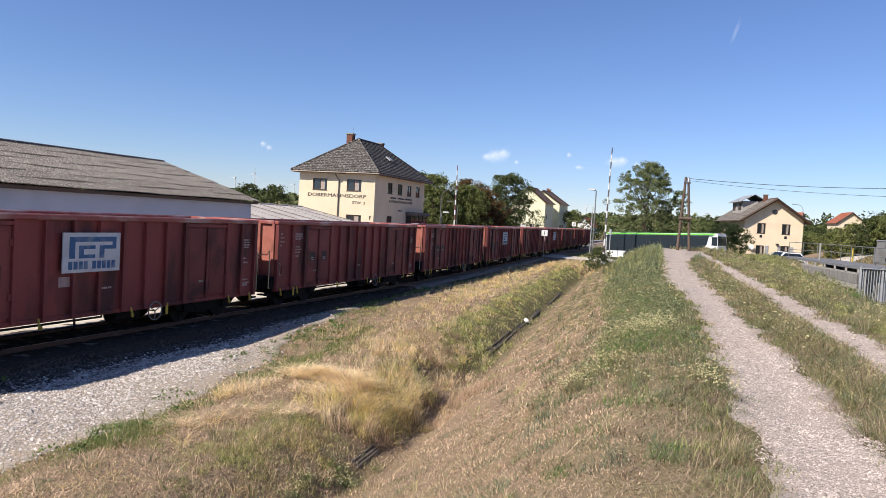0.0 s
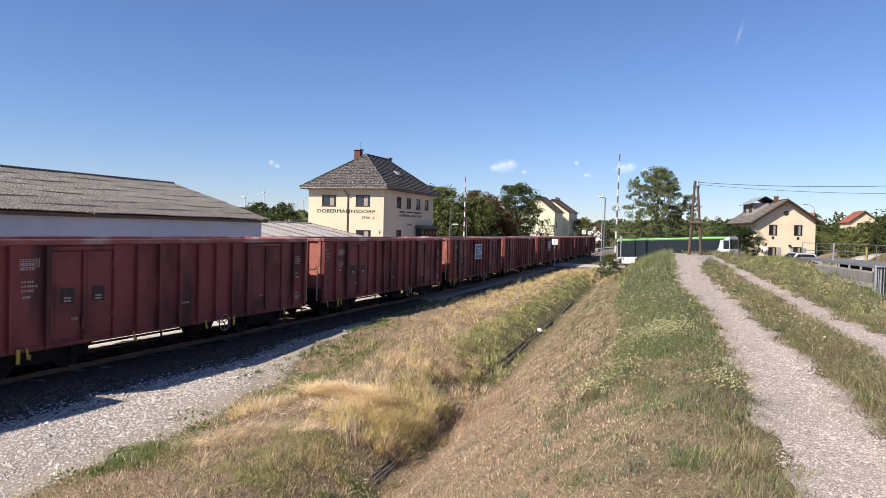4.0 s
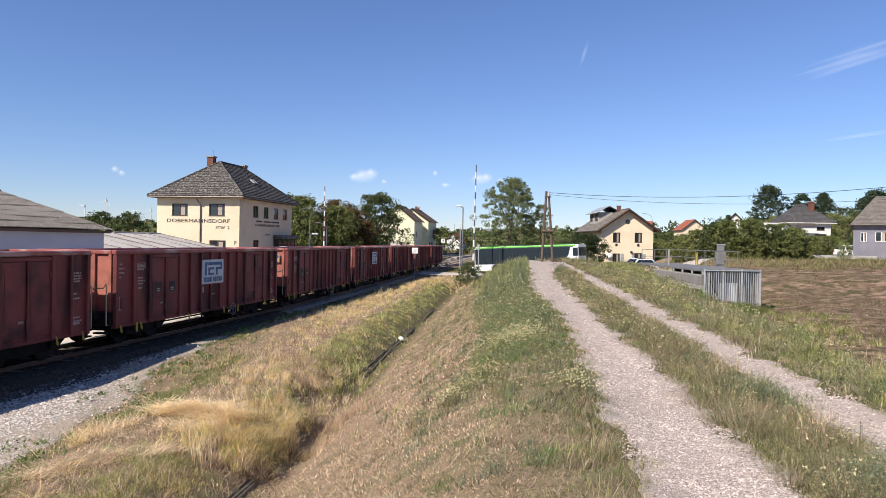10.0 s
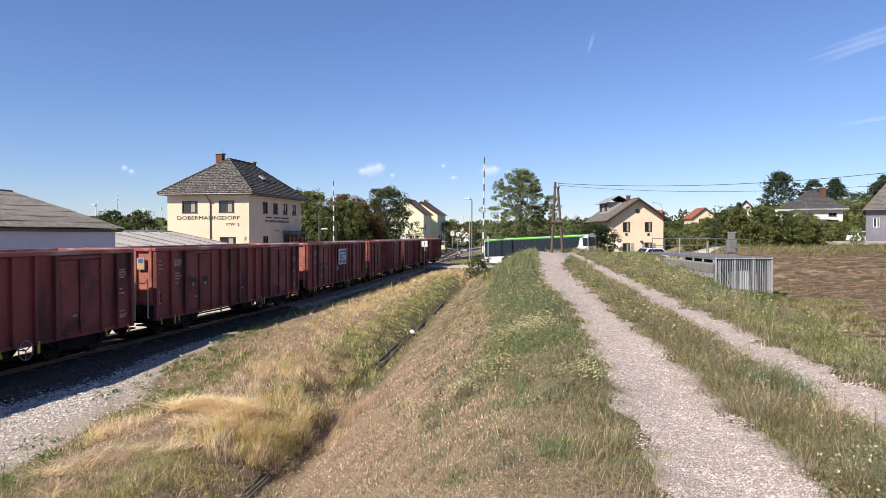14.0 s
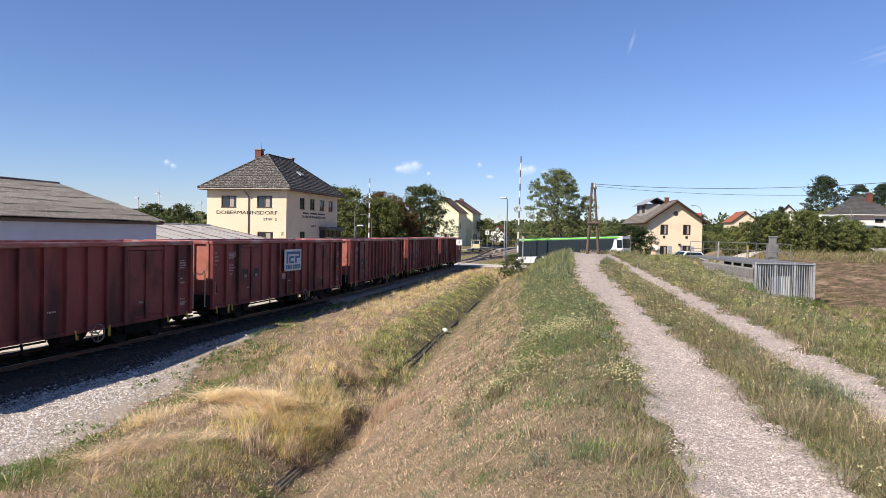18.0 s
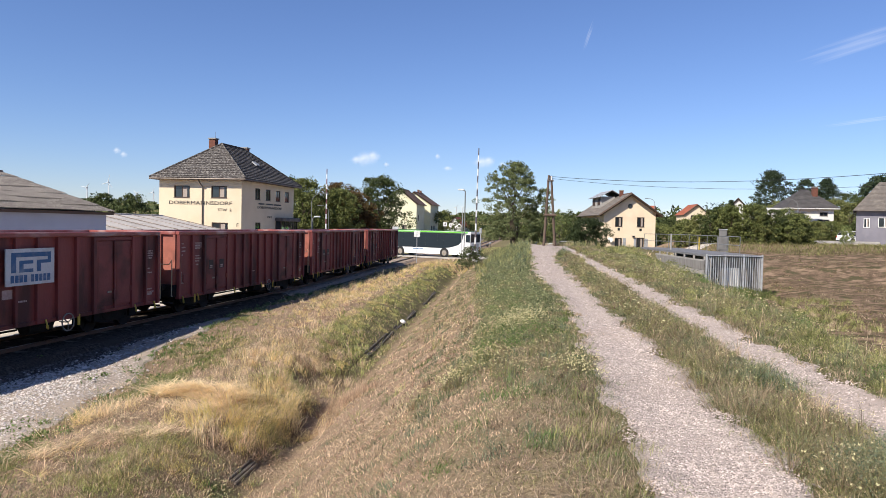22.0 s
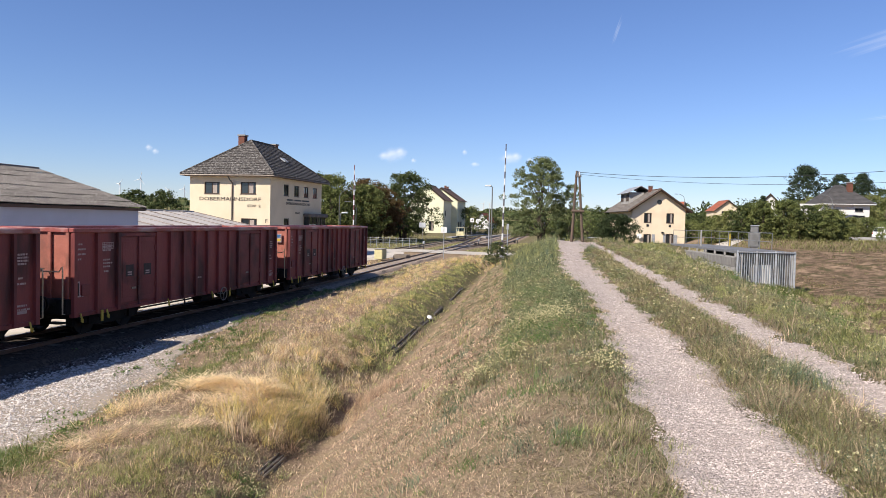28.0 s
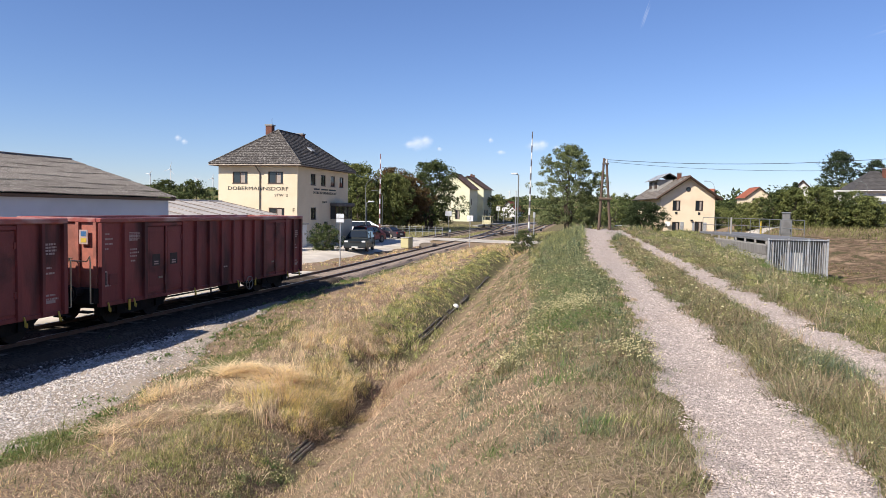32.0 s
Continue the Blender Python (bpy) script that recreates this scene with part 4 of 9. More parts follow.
def wall_with_holes(x0, x1, z0, z1, holes, thick, top=None):
    """A wall in x, z with its face at y = 0 and openings (x, z, w, h) through it. top: gable peak (x, z)."""
    bm = bmesh.new()
    xs = sorted({x0, x1, *[h[0] - h[2] / 2 for h in holes], *[h[0] + h[2] / 2 for h in holes]})
    zs = sorted({z0, z1, *[h[1] - h[3] / 2 for h in holes], *[h[1] + h[3] / 2 for h in holes]})
    for a, b in zip(xs, xs[1:]):
        for c, d in zip(zs, zs[1:]):
            mx, mz = (a + b) / 2, (c + d) / 2
            if not any(abs(mx - h[0]) < h[2] / 2 and abs(mz - h[1]) < h[3] / 2 for h in holes):
                bx(bm, a, b, 0, thick, c, d)
    if top:
        prism(bm, [(x0, z1), (x1, z1), top], 0, thick, "y")
    bmesh.ops.remove_doubles(bm, verts=bm.verts, dist=1e-4)
    # drop the inner walls between neighbouring blocks
    seen = {}
    for f in bm.faces:
        k = tuple(sorted(v.index for v in f.verts))
        seen.setdefault(k, []).append(f)
    bm.verts.index_update()
    seen = {}
    for f in bm.faces:
        seen.setdefault(tuple(sorted(v.index for v in f.verts)), []).append(f)
    bmesh.ops.delete(bm, geom=[f for g in seen.values() if len(g) > 1 for f in g], context="FACES_ONLY")
    bmesh.ops.recalc_face_normals(bm, faces=bm.faces)
    return bm


def chimney(parent, x, y, z0, z1, w, m=M_BRICK):
    c = part("chimney", box(x - w / 2, x + w / 2, y - w / 2, y + w / 2, z0, z1), m, parent, "red brick chimney")
    part("chimney_cap", box(x - w / 2 - 0.07, x + w / 2 + 0.07, y - w / 2 - 0.07, y + w / 2 + 0.07, z1, z1 + 0.12), M_CONC, c)
    return c


def build_station():
    X0, X1, Y0, Y1, Z1 = -36.55, -28.62, 59.4, 71.5, 7.22
    st = thing("station_building", "two-storey cream rendered signal building with a hipped tile roof", "building")
    front = [(-34.33, 6.08, 1.52, 1.08), (-30.76, 6.10, 1.50, 1.08), (-30.66, 2.85, 1.56, 1.06), (-34.33, 2.85, 1.56, 1.06)]
    part("front_wall", wall_with_holes(X0, X1, -0.3, Z1, front, 0.35), M_RENDER, st).matrix_basis = pose(0, Y0, 0)
    for i, (x, z, w, h) in enumerate(front):
        window(st, x, z, w, h, pose(0, Y0 + 0.06, 0))
    side = [(y, 6.1, 1.1, 1.05) for y in (62.75, 65.1, 67.43, 69.7)] + [(62.87, 2.9, 1.15, 1.12)]
    ms = pose(X1, 0, 0, 0, 0, 90)
    part("side_wall", wall_with_holes(Y0 + 0.36, Y1, -0.3, Z1, side, 0.35), M_RENDER, st).matrix_basis = ms
    for y, z, w, h in side:
        window(st, y, z, w, h, ms @ pose(0, 0.06, 0), curtain=False)
    part("back_wall", box(X0, X1 - 0.36, Y1 - 0.35, Y1, -0.3, Z1), M_RENDER, st)
    part("side_wall", box(X0, X0 + 0.35, Y0 + 0.36, Y1 - 0.36, -0.3, Z1), M_RENDER, st)
    part("floor_slab", box(X0 + 0.36, X1 - 0.36, Y0 + 0.36, Y1 - 0.36, 3.9, 4.1), M_CONC, st)
    o, ze, zr = 0.62, 7.26, 10.72
    e = [(X0 - o, Y0 - o, ze), (X1 + o, Y0 - o, ze), (X1 + o, Y1 + o, ze), (X0 - o, Y1 + o, ze)]
    xm = (X0 + X1) / 2
    r0, r1 = (xm, Y0 + 3.95, zr), (xm, Y1 - 3.6, zr)
    for a, b, c, d in ((e[0], e[1], r0, r0), (e[1], e[2], r1, r0), (e[2], e[3], r1, r1), (e[3], e[0], r0, r1)):
        bm = bmesh.new()
        course_roof(bm, a, b, c, d, 20, 0.05, 0.045)
        part("roof", bm, M_SLATE, st, "grey lichened hipped tile roof")
    for a, b in ((e[0], r0), (e[1], r0), (e[2], r1), (e[3], r1), (r0, r1)):
        up = Vector((0, 0, 0.09))
        part("ridge_cap", rod([Vector(a) + up, Vector(b) + up], 0.09, 8), M_SLATE, st)
    part("soffit", box(X0 - o + 0.03, X1 + o - 0.03, Y0 - o + 0.03, Y1 + o - 0.03, ze - 0.12, ze - 0.005), M_WOOD, st)
    for a, b in ((e[0], e[1]), (e[1], e[2])):
        dn = Vector((0, 0, -0.06))
        part("gutter", rod([Vector(a) + dn, Vector(b) + dn], 0.07, 8), M_GUTTER, st)
    part("downpipe", rod([(-32.45, Y0 - 0.6, 7.1), (-32.35, Y0 - 0.35, 6.75), (-32.3, Y0 - 0.08, 6.55), (-32.3, Y0 - 0.08, 0.0)], 0.055, 8), M_GUTTER, st)
    chimney(st, -33.4, 63.3, 9.6, 11.2, 0.62)
    chimney(st, -32.7, 68.6, 9.8, 10.9, 0.6)
    part("aerial", rod([(-33.2, 63.3, 11.3), (-33.2, 63.3, 11.9)], 0.015, 6), M_GUTTER, st)
    sk = part("skylight", box(-0.3, 0.3, -0.4, 0.4, 0.0, 0.12, Matrix.Translation((-30.2, 65.6, 9.08)) @ pose(0, 0, 0, 0, 36)), M_GALV, st, "pale metal skylight")
    # bay of the signal room
    by0, by1 = 66.9, 71.2
    bay = part("bay", box(X1 + 0.002, X1 + 0.62, by0, by1, 0.0, 2.35), M_RENDER, st)
    part("bay_roof", box(X1 + 0.002, X1 + 0.85, by0 - 0.2, by1 + 0.2, 3.62, 3.98, bevel=0.08), M_GREYTILE, bay, "dark sheet canopy")
    for y in (by0 + 0.05, by0 + 1.05, by0 + 2.12, by0 + 3.2, by1 - 0.05):
        part("bay_post", box(X1 + 0.51, X1 + 0.59, y - 0.05, y + 0.05, 2.35, 3.62), M_FRAME, bay)
    part("bay_pane", box(X1 + 0.53, X1 + 0.55, by0, by1, 2.35, 3.62), M_GLASS, bay)
    part("bay_pane", box(X1 + 0.06, X1 + 0.51, by0 + 0.04, by0 + 0.06, 2.35, 3.62), M_GLASS, bay)
    part("bay_post", box(X1 + 0.002, X1 + 0.06, by0, by0 + 0.06, 2.35, 3.62), M_FRAME, bay)
    # lettering
    mf = pose(0, Y0 - 0.012, 0)
    words("station_name", "DOBERMANNSDORF", 0.46, M_BLACK, st, mf @ pose(-32.55, 0, 5.08), "dark raised station name", width=6.05)
    words("box_name", "STW  2", 0.34, M_BLACK, st, mf @ pose(-30.2, 0, 4.5), "dark raised lettering", width=1.3)
    words("platform_letter", "F", 0.5, M_BLACK, st, mf @ pose(-28.97, 0, 3.17), "dark raised letter")
    mr = pose(X1 + 0.012, 0, 0, 0, 0, 90)
    words("station_name", "DOBERMANNSDORF", 0.34, M_BLACK, st, mr @ pose(65.55, 0, 4.86), "dark worn station name", width=5.7)
    words("box_name", "STW 2", 0.26, M_BLACK, st, mr @ pose(65.4, 0, 3.98), "dark worn lettering", width=1.1)
    for a, b in ((62.9, 64.2), (64.6, 66.2), (66.4, 68.2)):
        part("lettering_bar", box(X1 + 0.002, X1 + 0.012, a, b, 5.14, 5.28), M_BLACK, st)
    part("wall_box", box(X1 + 0.002, X1 + 0.2, 63.4, 63.75, 1.5, 2.0), M_BLACK, st)
    part("wall_box", box(X1 + 0.002, X1 + 0.2, 65.4, 65.75, 1.2, 2.1), M_BLACK, st)
    # low porch at the near corner
    po = part("porch", box(-28.55, -27.6, 58.2, 59.3, -0.2, 1.95), M_RENDER_WHITE, st, "small white annex")
    part("porch_roof", box(-28.7, -27.45, 58.05, 59.39, 1.95, 2.06), M_CONC, po)
    part("porch_door", box(-28.4, -27.75, 58.15, 58.19, -0.1, 1.75), M_GALV, po)


build_station()


def corrugated(bm, y0, y1, xa, za, xb, zb, pitch=0.19, amp=0.028, per=5, courses=1, lap=0.03, only=None):
    """A corrugated roof from the eave (xa, za) to the ridge (xb, zb), running in y: courses of sheets, each lapped over the one below; only: build that course alone."""
    n = int((y1 - y0) / pitch * per)
    for c in range(courses) if only is None else (only,):
        ups = []
        for k in range(3):
            u = (c + k / 2 - (0.06 if k == 0 and c else 0)) / courses
            row = []
            for i in range(n + 1):
                y = y0 + (y1 - y0) * i / n
                sheet_ = int((y - y0) / 1.1)
                wv = amp * math.sin(math.tau * i / per)
                sag = 0.03 * math.sin(0.9 * y + 2 * u) * math.sin(math.pi * u)
                lift = (lap * (1 - k / 2) + 0.012 * math.sin(5.1 * sheet_ + 3.7 * c)) if courses > 1 else 0.0
                row.append(bm.verts.new((xa + (xb - xa) * u, y, za + (zb - za) * u + wv + sag + lift)))
            ups.append(row)
        for r0, r1 in zip(ups, ups[1:]):
            for i in range(n):
                bm.faces.new((r0[i], r0[i + 1], r1[i + 1], r1[i]))
    bmesh.ops.recalc_face_normals(bm, faces=bm.faces)


def build_shed():
    sh = thing("storage_shed", "long grey-blue shed with a lichened corrugated roof", "shed")
    y0, y1, xe, xr, xw, ze, zr = -14.0, 35.5, -25.0, -31.8, -38.6, 3.97, 6.03
    part("front_wall", box(xe - 0.3, xe, y0, y1, -0.3, 3.82), M_SHEDWALL, sh)
    part("back_wall", box(xw, xw + 0.3, y0, y1, -0.3, 3.82), M_SHEDWALL, sh)
    for y in (y0, y1 - 0.3):
        bm = bmesh.new()
        prism(bm, [(xw + 0.31, -0.3), (xe - 0.31, -0.3), (xe - 0.31, 3.8), (xr, 5.86), (xw + 0.31, 3.8)], y, y + 0.3, "y")
        part("gable_wall", bm, M_SHEDWALL, sh)
    for sgn, xa in ((1, xe + 0.35), (-1, xw - 0.35)):
        for c in range(7):
            bm = bmesh.new()
            corrugated(bm, y0 - 0.3, y1 + 0.35, xa, ze - 0.06, xr, zr, courses=7, only=c)
            part("roof_course", bm, M_FIBRE, sh, "lichened corrugated fibre-cement sheets")
    part("ridge_cap", rod([(xr, y0 - 0.3, zr + 0.01), (xr, y1 + 0.35, zr + 0.01)], 0.09, 8), M_FIBRE, sh)
    part("fascia", box(xe + 0.2, xe + 0.24, y0 - 0.2, y1 + 0.3, 3.72, 3.86), M_WOOD, sh)
    part("verge_board", rod([(xe + 0.3, y1 + 0.33, 3.84), (xr, y1 + 0.33, 5.95)], 0.05, 6), M_WOOD, sh)
    part("loading_door", box(xe + 0.003, xe + 0.05, 20, 23, -0.2, 2.6), M_GALV, sh)


build_shed()


def build_low_shed():
    lo = thing("low_shed", "low outbuilding with a shallow pale sheet roof", "shed")
    y0, y1, xe, xr, xw, ze, zr = 36.6, 53.2, -27.5, -32.6, -37.7, 2.84, 3.83
    part("front_wall", box(xe - 0.55, xe - 0.3, y0, y1, -0.3, 2.8), M_RENDER_WHITE, lo)
    part("back_wall", box(xw + 0.3, xw + 0.55, y0, y1, -0.3, 2.8), M_RENDER_WHITE, lo)
    for y in (y0, y1 - 0.3):
        bm = bmesh.new()
        prism(bm, [(xw + 0.56, -0.3), (xe - 0.56, -0.3), (xe - 0.56, 2.79), (xr, 3.66), (xw + 0.56, 2.79)], y, y + 0.3, "y")
        part("gable_wall", bm, M_RENDER_WHITE, lo)
    for xa in (xe, xw):
        n = 8
        for k in range(n):
            a, b = y0 - 0.2 + (y1 - y0 + 0.5) * k / n, y0 - 0.2 + (y1 - y0 + 0.5) * (k + 1) / n - 0.03
            bm = bmesh.new()
            corrugated(bm, a, b, xa, ze, xr, zr, 0.28, 0.012, 4)
            part("roof_sheet", bm, M_SHEET, lo, "pale weathered roof sheet")
        for y in [y0 - 0.2 + 2.14 * k for k in range(8)] + [y1 + 0.3]:
            part("batten", rod([(xa, y, ze + 0.03), (xr, y, zr + 0.03)], 0.035, 6), M_GUTTER, lo)
    part("ridge_cap", rod([(xr, y0 - 0.2, zr + 0.02), (xr, y1 + 0.3, zr + 0.02)], 0.07, 8), M_SHEET, lo)


build_low_shed()


def gable_house(name, label, m, width, length, eave, apex, wall, roof, holes, z0=-0.5, rows=14, over=0.45, side_holes=(), overhang_front=0.4, frame_mat=None, left_roof=None):
    """A gabled house: its front gable stands at y = 0 from x = 0 to width and faces -y, its ridge runs along y."""
    h = thing(name, label, "house", m)
    part("front_wall", wall_with_holes(0, width, z0, eave, holes, 0.35, (width / 2, apex)), wall, h)
    bm = bmesh.new()
    prism(bm, [(0, z0), (width, z0), (width, eave), (width / 2, apex), (0, eave)], length - 0.35, length, "y")
    part("back_wall", bm, wall, h)
    mr = pose(width, 0, 0, 0, 0, 90)
    part("side_wall", wall_with_holes(0.36, length - 0.36, z0, eave, list(side_holes), 0.35), wall, h).matrix_basis = mr
    for y, z, w, hh in side_holes:
        window(h, y, z, w, hh, mr @ pose(0, 0.06, 0), curtain=False, frame_mat=frame_mat)
    part("side_wall", box(0, 0.35, 0.36, length - 0.36, z0, eave), wall, h)
    for x, z, w, hh in holes:
        window(h, x, z, w, hh, pose(0, 0.06, 0), frame_mat=frame_mat)
    k = (apex - eave) / (width / 2)
    for sgn in (0, 1):
        xe = -over if sgn == 0 else width + over
        ze = eave - k * over + 0.05
        a, b = (xe, -overhang_front, ze), (xe, length + overhang_front, ze)
        bm = bmesh.new()
        course_roof(bm, a, b, (width / 2, length + overhang_front, apex + 0.05), (width / 2, -overhang_front, apex + 0.05), rows)
        part("roof", bm, (left_roof or roof) if sgn == 0 else roof, h)
        part("gutter", rod([(xe, -overhang_front, ze + 0.0), (xe, length + overhang_front, ze + 0.0)], 0.07, 6), M_GUTTER, h)
        part("verge_board", rod([(xe, -overhang_front, ze - 0.03), (width / 2, -overhang_front, apex + 0.0)], 0.17, 4), M_FRAME, h)
    part("ridge_cap", rod([(width / 2, -overhang_front, apex + 0.14), (width / 2, length + overhang_front, apex + 0.14)], 0.1, 6), roof, h)
    return h


# the small house beyond the dike
hz(8, 104)
hw, hl = 7.35, 16.0
mh = pose(4.65, 104.2, 0, 0, 0, 10.5)
hs = gable_house("dwelling_house", "apricot rendered gabled house with brown roof behind the dike", mh, hw, hl, 6.05, 8.62, M_RENDER_WARM, M_BROWNTILE,
                 [(2.15, 4.68, 1.05, 1.38), (5.25, 4.7, 1.05, 1.38), (2.15, 1.75, 1.05, 1.3), (5.25, 1.75, 1.05, 1.5)], over=0.75, overhang_front=0.7, left_roof=M_GREYTILE)
bm = bmesh.new()
disc(bm, (3.7, -0.012, 6.92), (0, 1, 0), 0.34, 0.02, 20)
rw = part("round_window", bm, M_FRAME, hs, "small round attic window")
bm = bmesh.new()
disc(bm, (3.7, -0.03, 6.92), (0, 1, 0), 0.25, 0.02, 20)
part("pane", bm, M_GLASS, rw)
for x in (2.15, 5.25):
    part("vent", box(x - 0.16, x + 0.16, -0.03, -0.003, 3.45, 3.8), M_BLACK, hs)
part("wall_lamp", box(4.1, 4.4, -0.25, -0.003, 2.55, 2.75), M_BLACK, hs)
for a, b in ((2.75, 3.2), (5.85, 6.3), (4.35, 4.68)):
    part("shutter", box(a, b, -0.05, -0.003, 1.1, 2.4), M_GALV, hs, "grey-green open shutter")
bm = bmesh.new()
disc(bm, (0.95, -0.25, 2.1), (0.2, 1, -0.3), 0.36, 0.05, 18)
part("satellite_dish", bm, M_WHITE, hs, "white satellite dish")
dm = part("dormer", box(0.9, 3.0, 6.0, 12.0, 6.2, 8.5), M_CONC, hs, "pale boxed roof house")
for k in (6.0, 9.5):
    part("dormer_window", box(0.87, 0.897, k + 0.6, k + 2.2, 7.2, 8.2), M_FRAME, dm)
bm = bmesh.new()
course_roof(bm, (0.4, 5.4, 8.3), (0.4, 12.6, 8.3), (2.4, 12.6, 9.4), (2.4, 5.4, 9.4), 5)
course_roof(bm, (3.9, 5.4, 8.6), (3.9, 12.6, 8.6), (2.4, 12.6, 9.4), (2.4, 5.4, 9.4), 5)
part("dormer_roof", bm, M_GALV, dm, "pale sheet roof")
chimney(hs, 3.4, 4.0, 8.3, 9.3, 0.5)

# two lemon houses beside the sidings
ya = gable_house("railway_house", "lemon rendered gabled house with brown roof", pose(-45.4, 171, 0), 8.5, 9.6, 8.9, 12.3, M_RENDER_LEMON, M_BROWNTILE,
                 [(5.55, 2.35, 1.15, 2.3), (3.1, 2.8, 0.9, 0.6)], 0.2, side_holes=[(2.5, 5.5, 0.9, 1.3)])
yb = gable_house("railway_house", "taller lemon rendered gabled house with brown roof", pose(-44.9, 184.5, 0), 8.8, 11.5, 9.2, 12.2, M_RENDER_LEMON, M_BROWNTILE,
                 [(6.2, 6.2, 1.1, 1.5)], 0.2, side_holes=[(2.5, 2.0, 1.6, 3.0), (5.5, 2.0, 1.6, 3.0)])
chimney(yb, 4.4, 5.0, 11.4, 13.0, 0.5)
chimney(yb, 4.4, 8.0, 11.4, 12.9, 0.5)
gable_house("far_house", "small white gabled house with red tile roof far off", pose(-50.5, 296, 0, 0, 0, -8), 6.6, 11, 3.6, 7.2, M_RENDER_WHITE, M_REDTILE, [(3.3, 2.0, 1.2, 1.2)], 0.0, rows=8)
gable_house("far_house", "yellow gabled house with red tile roof on the slope", pose(32.6, 217, 0, 0, 0, 6), 6.8, 10, 8.6, 11.3, M_RENDER, M_REDTILE, [(2.2, 7.6, 1.0, 1.3), (4.6, 7.6, 1.0, 1.3)], 2.0, rows=8)
gable_house("far_house", "red-roofed house among the trees on the slope", pose(24.5, 226, 0, 0, 0, 78), 7.5, 12, 8.4, 11.0, M_RENDER, M_REDTILE, [(3.7, 6.6, 1.2, 1.4)], 2.0, rows=8)
gable_house("far_house", "white gabled house half hidden by trees", pose(39.6, 196, 0, 0, 0, -12), 5.6, 9, 9.4, 12.3, M_RENDER_WHITE, M_GREYTILE, [(2.8, 8, 1.0, 1.2)], 2.0, rows=8)


M_DARKROOF = surface("dark_grey_roof_tile", (0.085, 0.078, 0.075), (0.06, 0.056, 0.055), 1.5, 0.9, 0.4, fine=14, stain=(0.13, 0.12, 0.11), stain_scale=1.2, stain_amount=0.3)


def build_bungalow():
    X0, X1, Y0, Y1, zb, ze, zr = 34.7, 41.4, 124.0, 132.0, 3.6, 7.75, 10.9
    b = thing("bungalow", "white rendered bungalow with a grey hipped tile roof", "house")
    fh = [(36.2, 6.1, 1.6, 1.6), (39.9, 6.8, 1.2, 0.6), (39.9, 5.7, 1.8, 0.5)]
    part("front_wall", wall_with_holes(X0, X1, zb - 1.4, ze, fh, 0.35), M_RENDER_WHITE, b).matrix_basis = pose(0, Y0, 0)
    for x, z, w, h in fh:
        window(b, x, z, w, h, pose(0, Y0 + 0.06, 0), curtain=False, frame_mat=M_GUTTER)
    part("side_wall", box(X0, X0 + 0.35, Y0 + 0.36, Y1, zb - 1.4, ze), M_RENDER_WHITE, b)
    part("side_wall", box(X1 - 0.35, X1, Y0 + 0.36, Y1, zb - 1.4, ze), M_RENDER_WHITE, b)
    part("back_wall", box(X0 + 0.36, X1 - 0.36, Y1 - 0.35, Y1, zb - 1.4, ze), M_RENDER_WHITE, b)
    o = 0.7
    e = [(X0 - o, Y0 - o, ze), (X1 + o, Y0 - o, ze), (X1 + o, Y1 + o, ze), (X0 - o, Y1 + o, ze)]
    r0, r1 = (37.4, Y0 + 3.6, zr), (38.6, Y1 - 3.6, zr)
    for q in ((e[0], e[1], r1, r0), (e[1], e[2], r1, r1), (e[2], e[3], r0, r1), (e[3], e[0], r0, r0)):
        bm = bmesh.new()
        course_roof(bm, *q, 14)
        part("roof", bm, M_DARKROOF, b, "dark grey hipped tile roof")
    part("soffit", box(X0 - o, X1 + o, Y0 - o, Y1 + o, ze - 0.14, ze - 0.01), M_RENDER_WHITE, b)
    chimney(b, 39.2, 126.6, 9.4, 11.2, 0.75)
    part("balcony_wall", box(31.6, 34.69, 125, 125.2, 3.4, 7.7), M_RENDER_WHITE, b)
    part("balcony_slab", box(31.6, 34.69, 125.21, 130, 5.0, 5.2), M_CONC, b)
    part("carport_beam", box(35.9, 38.6, 122.4, 122.6, 7.2, 7.6), M_GUTTER, b)


build_bungalow()


M_HOUSEGREY = surface("dark_grey_render", (0.20, 0.19, 0.22), (0.16, 0.155, 0.18), 0.8, 0.9, 0.1, stain=(0.28, 0.27, 0.29), stain_scale=0.5, stain_amount=0.3)


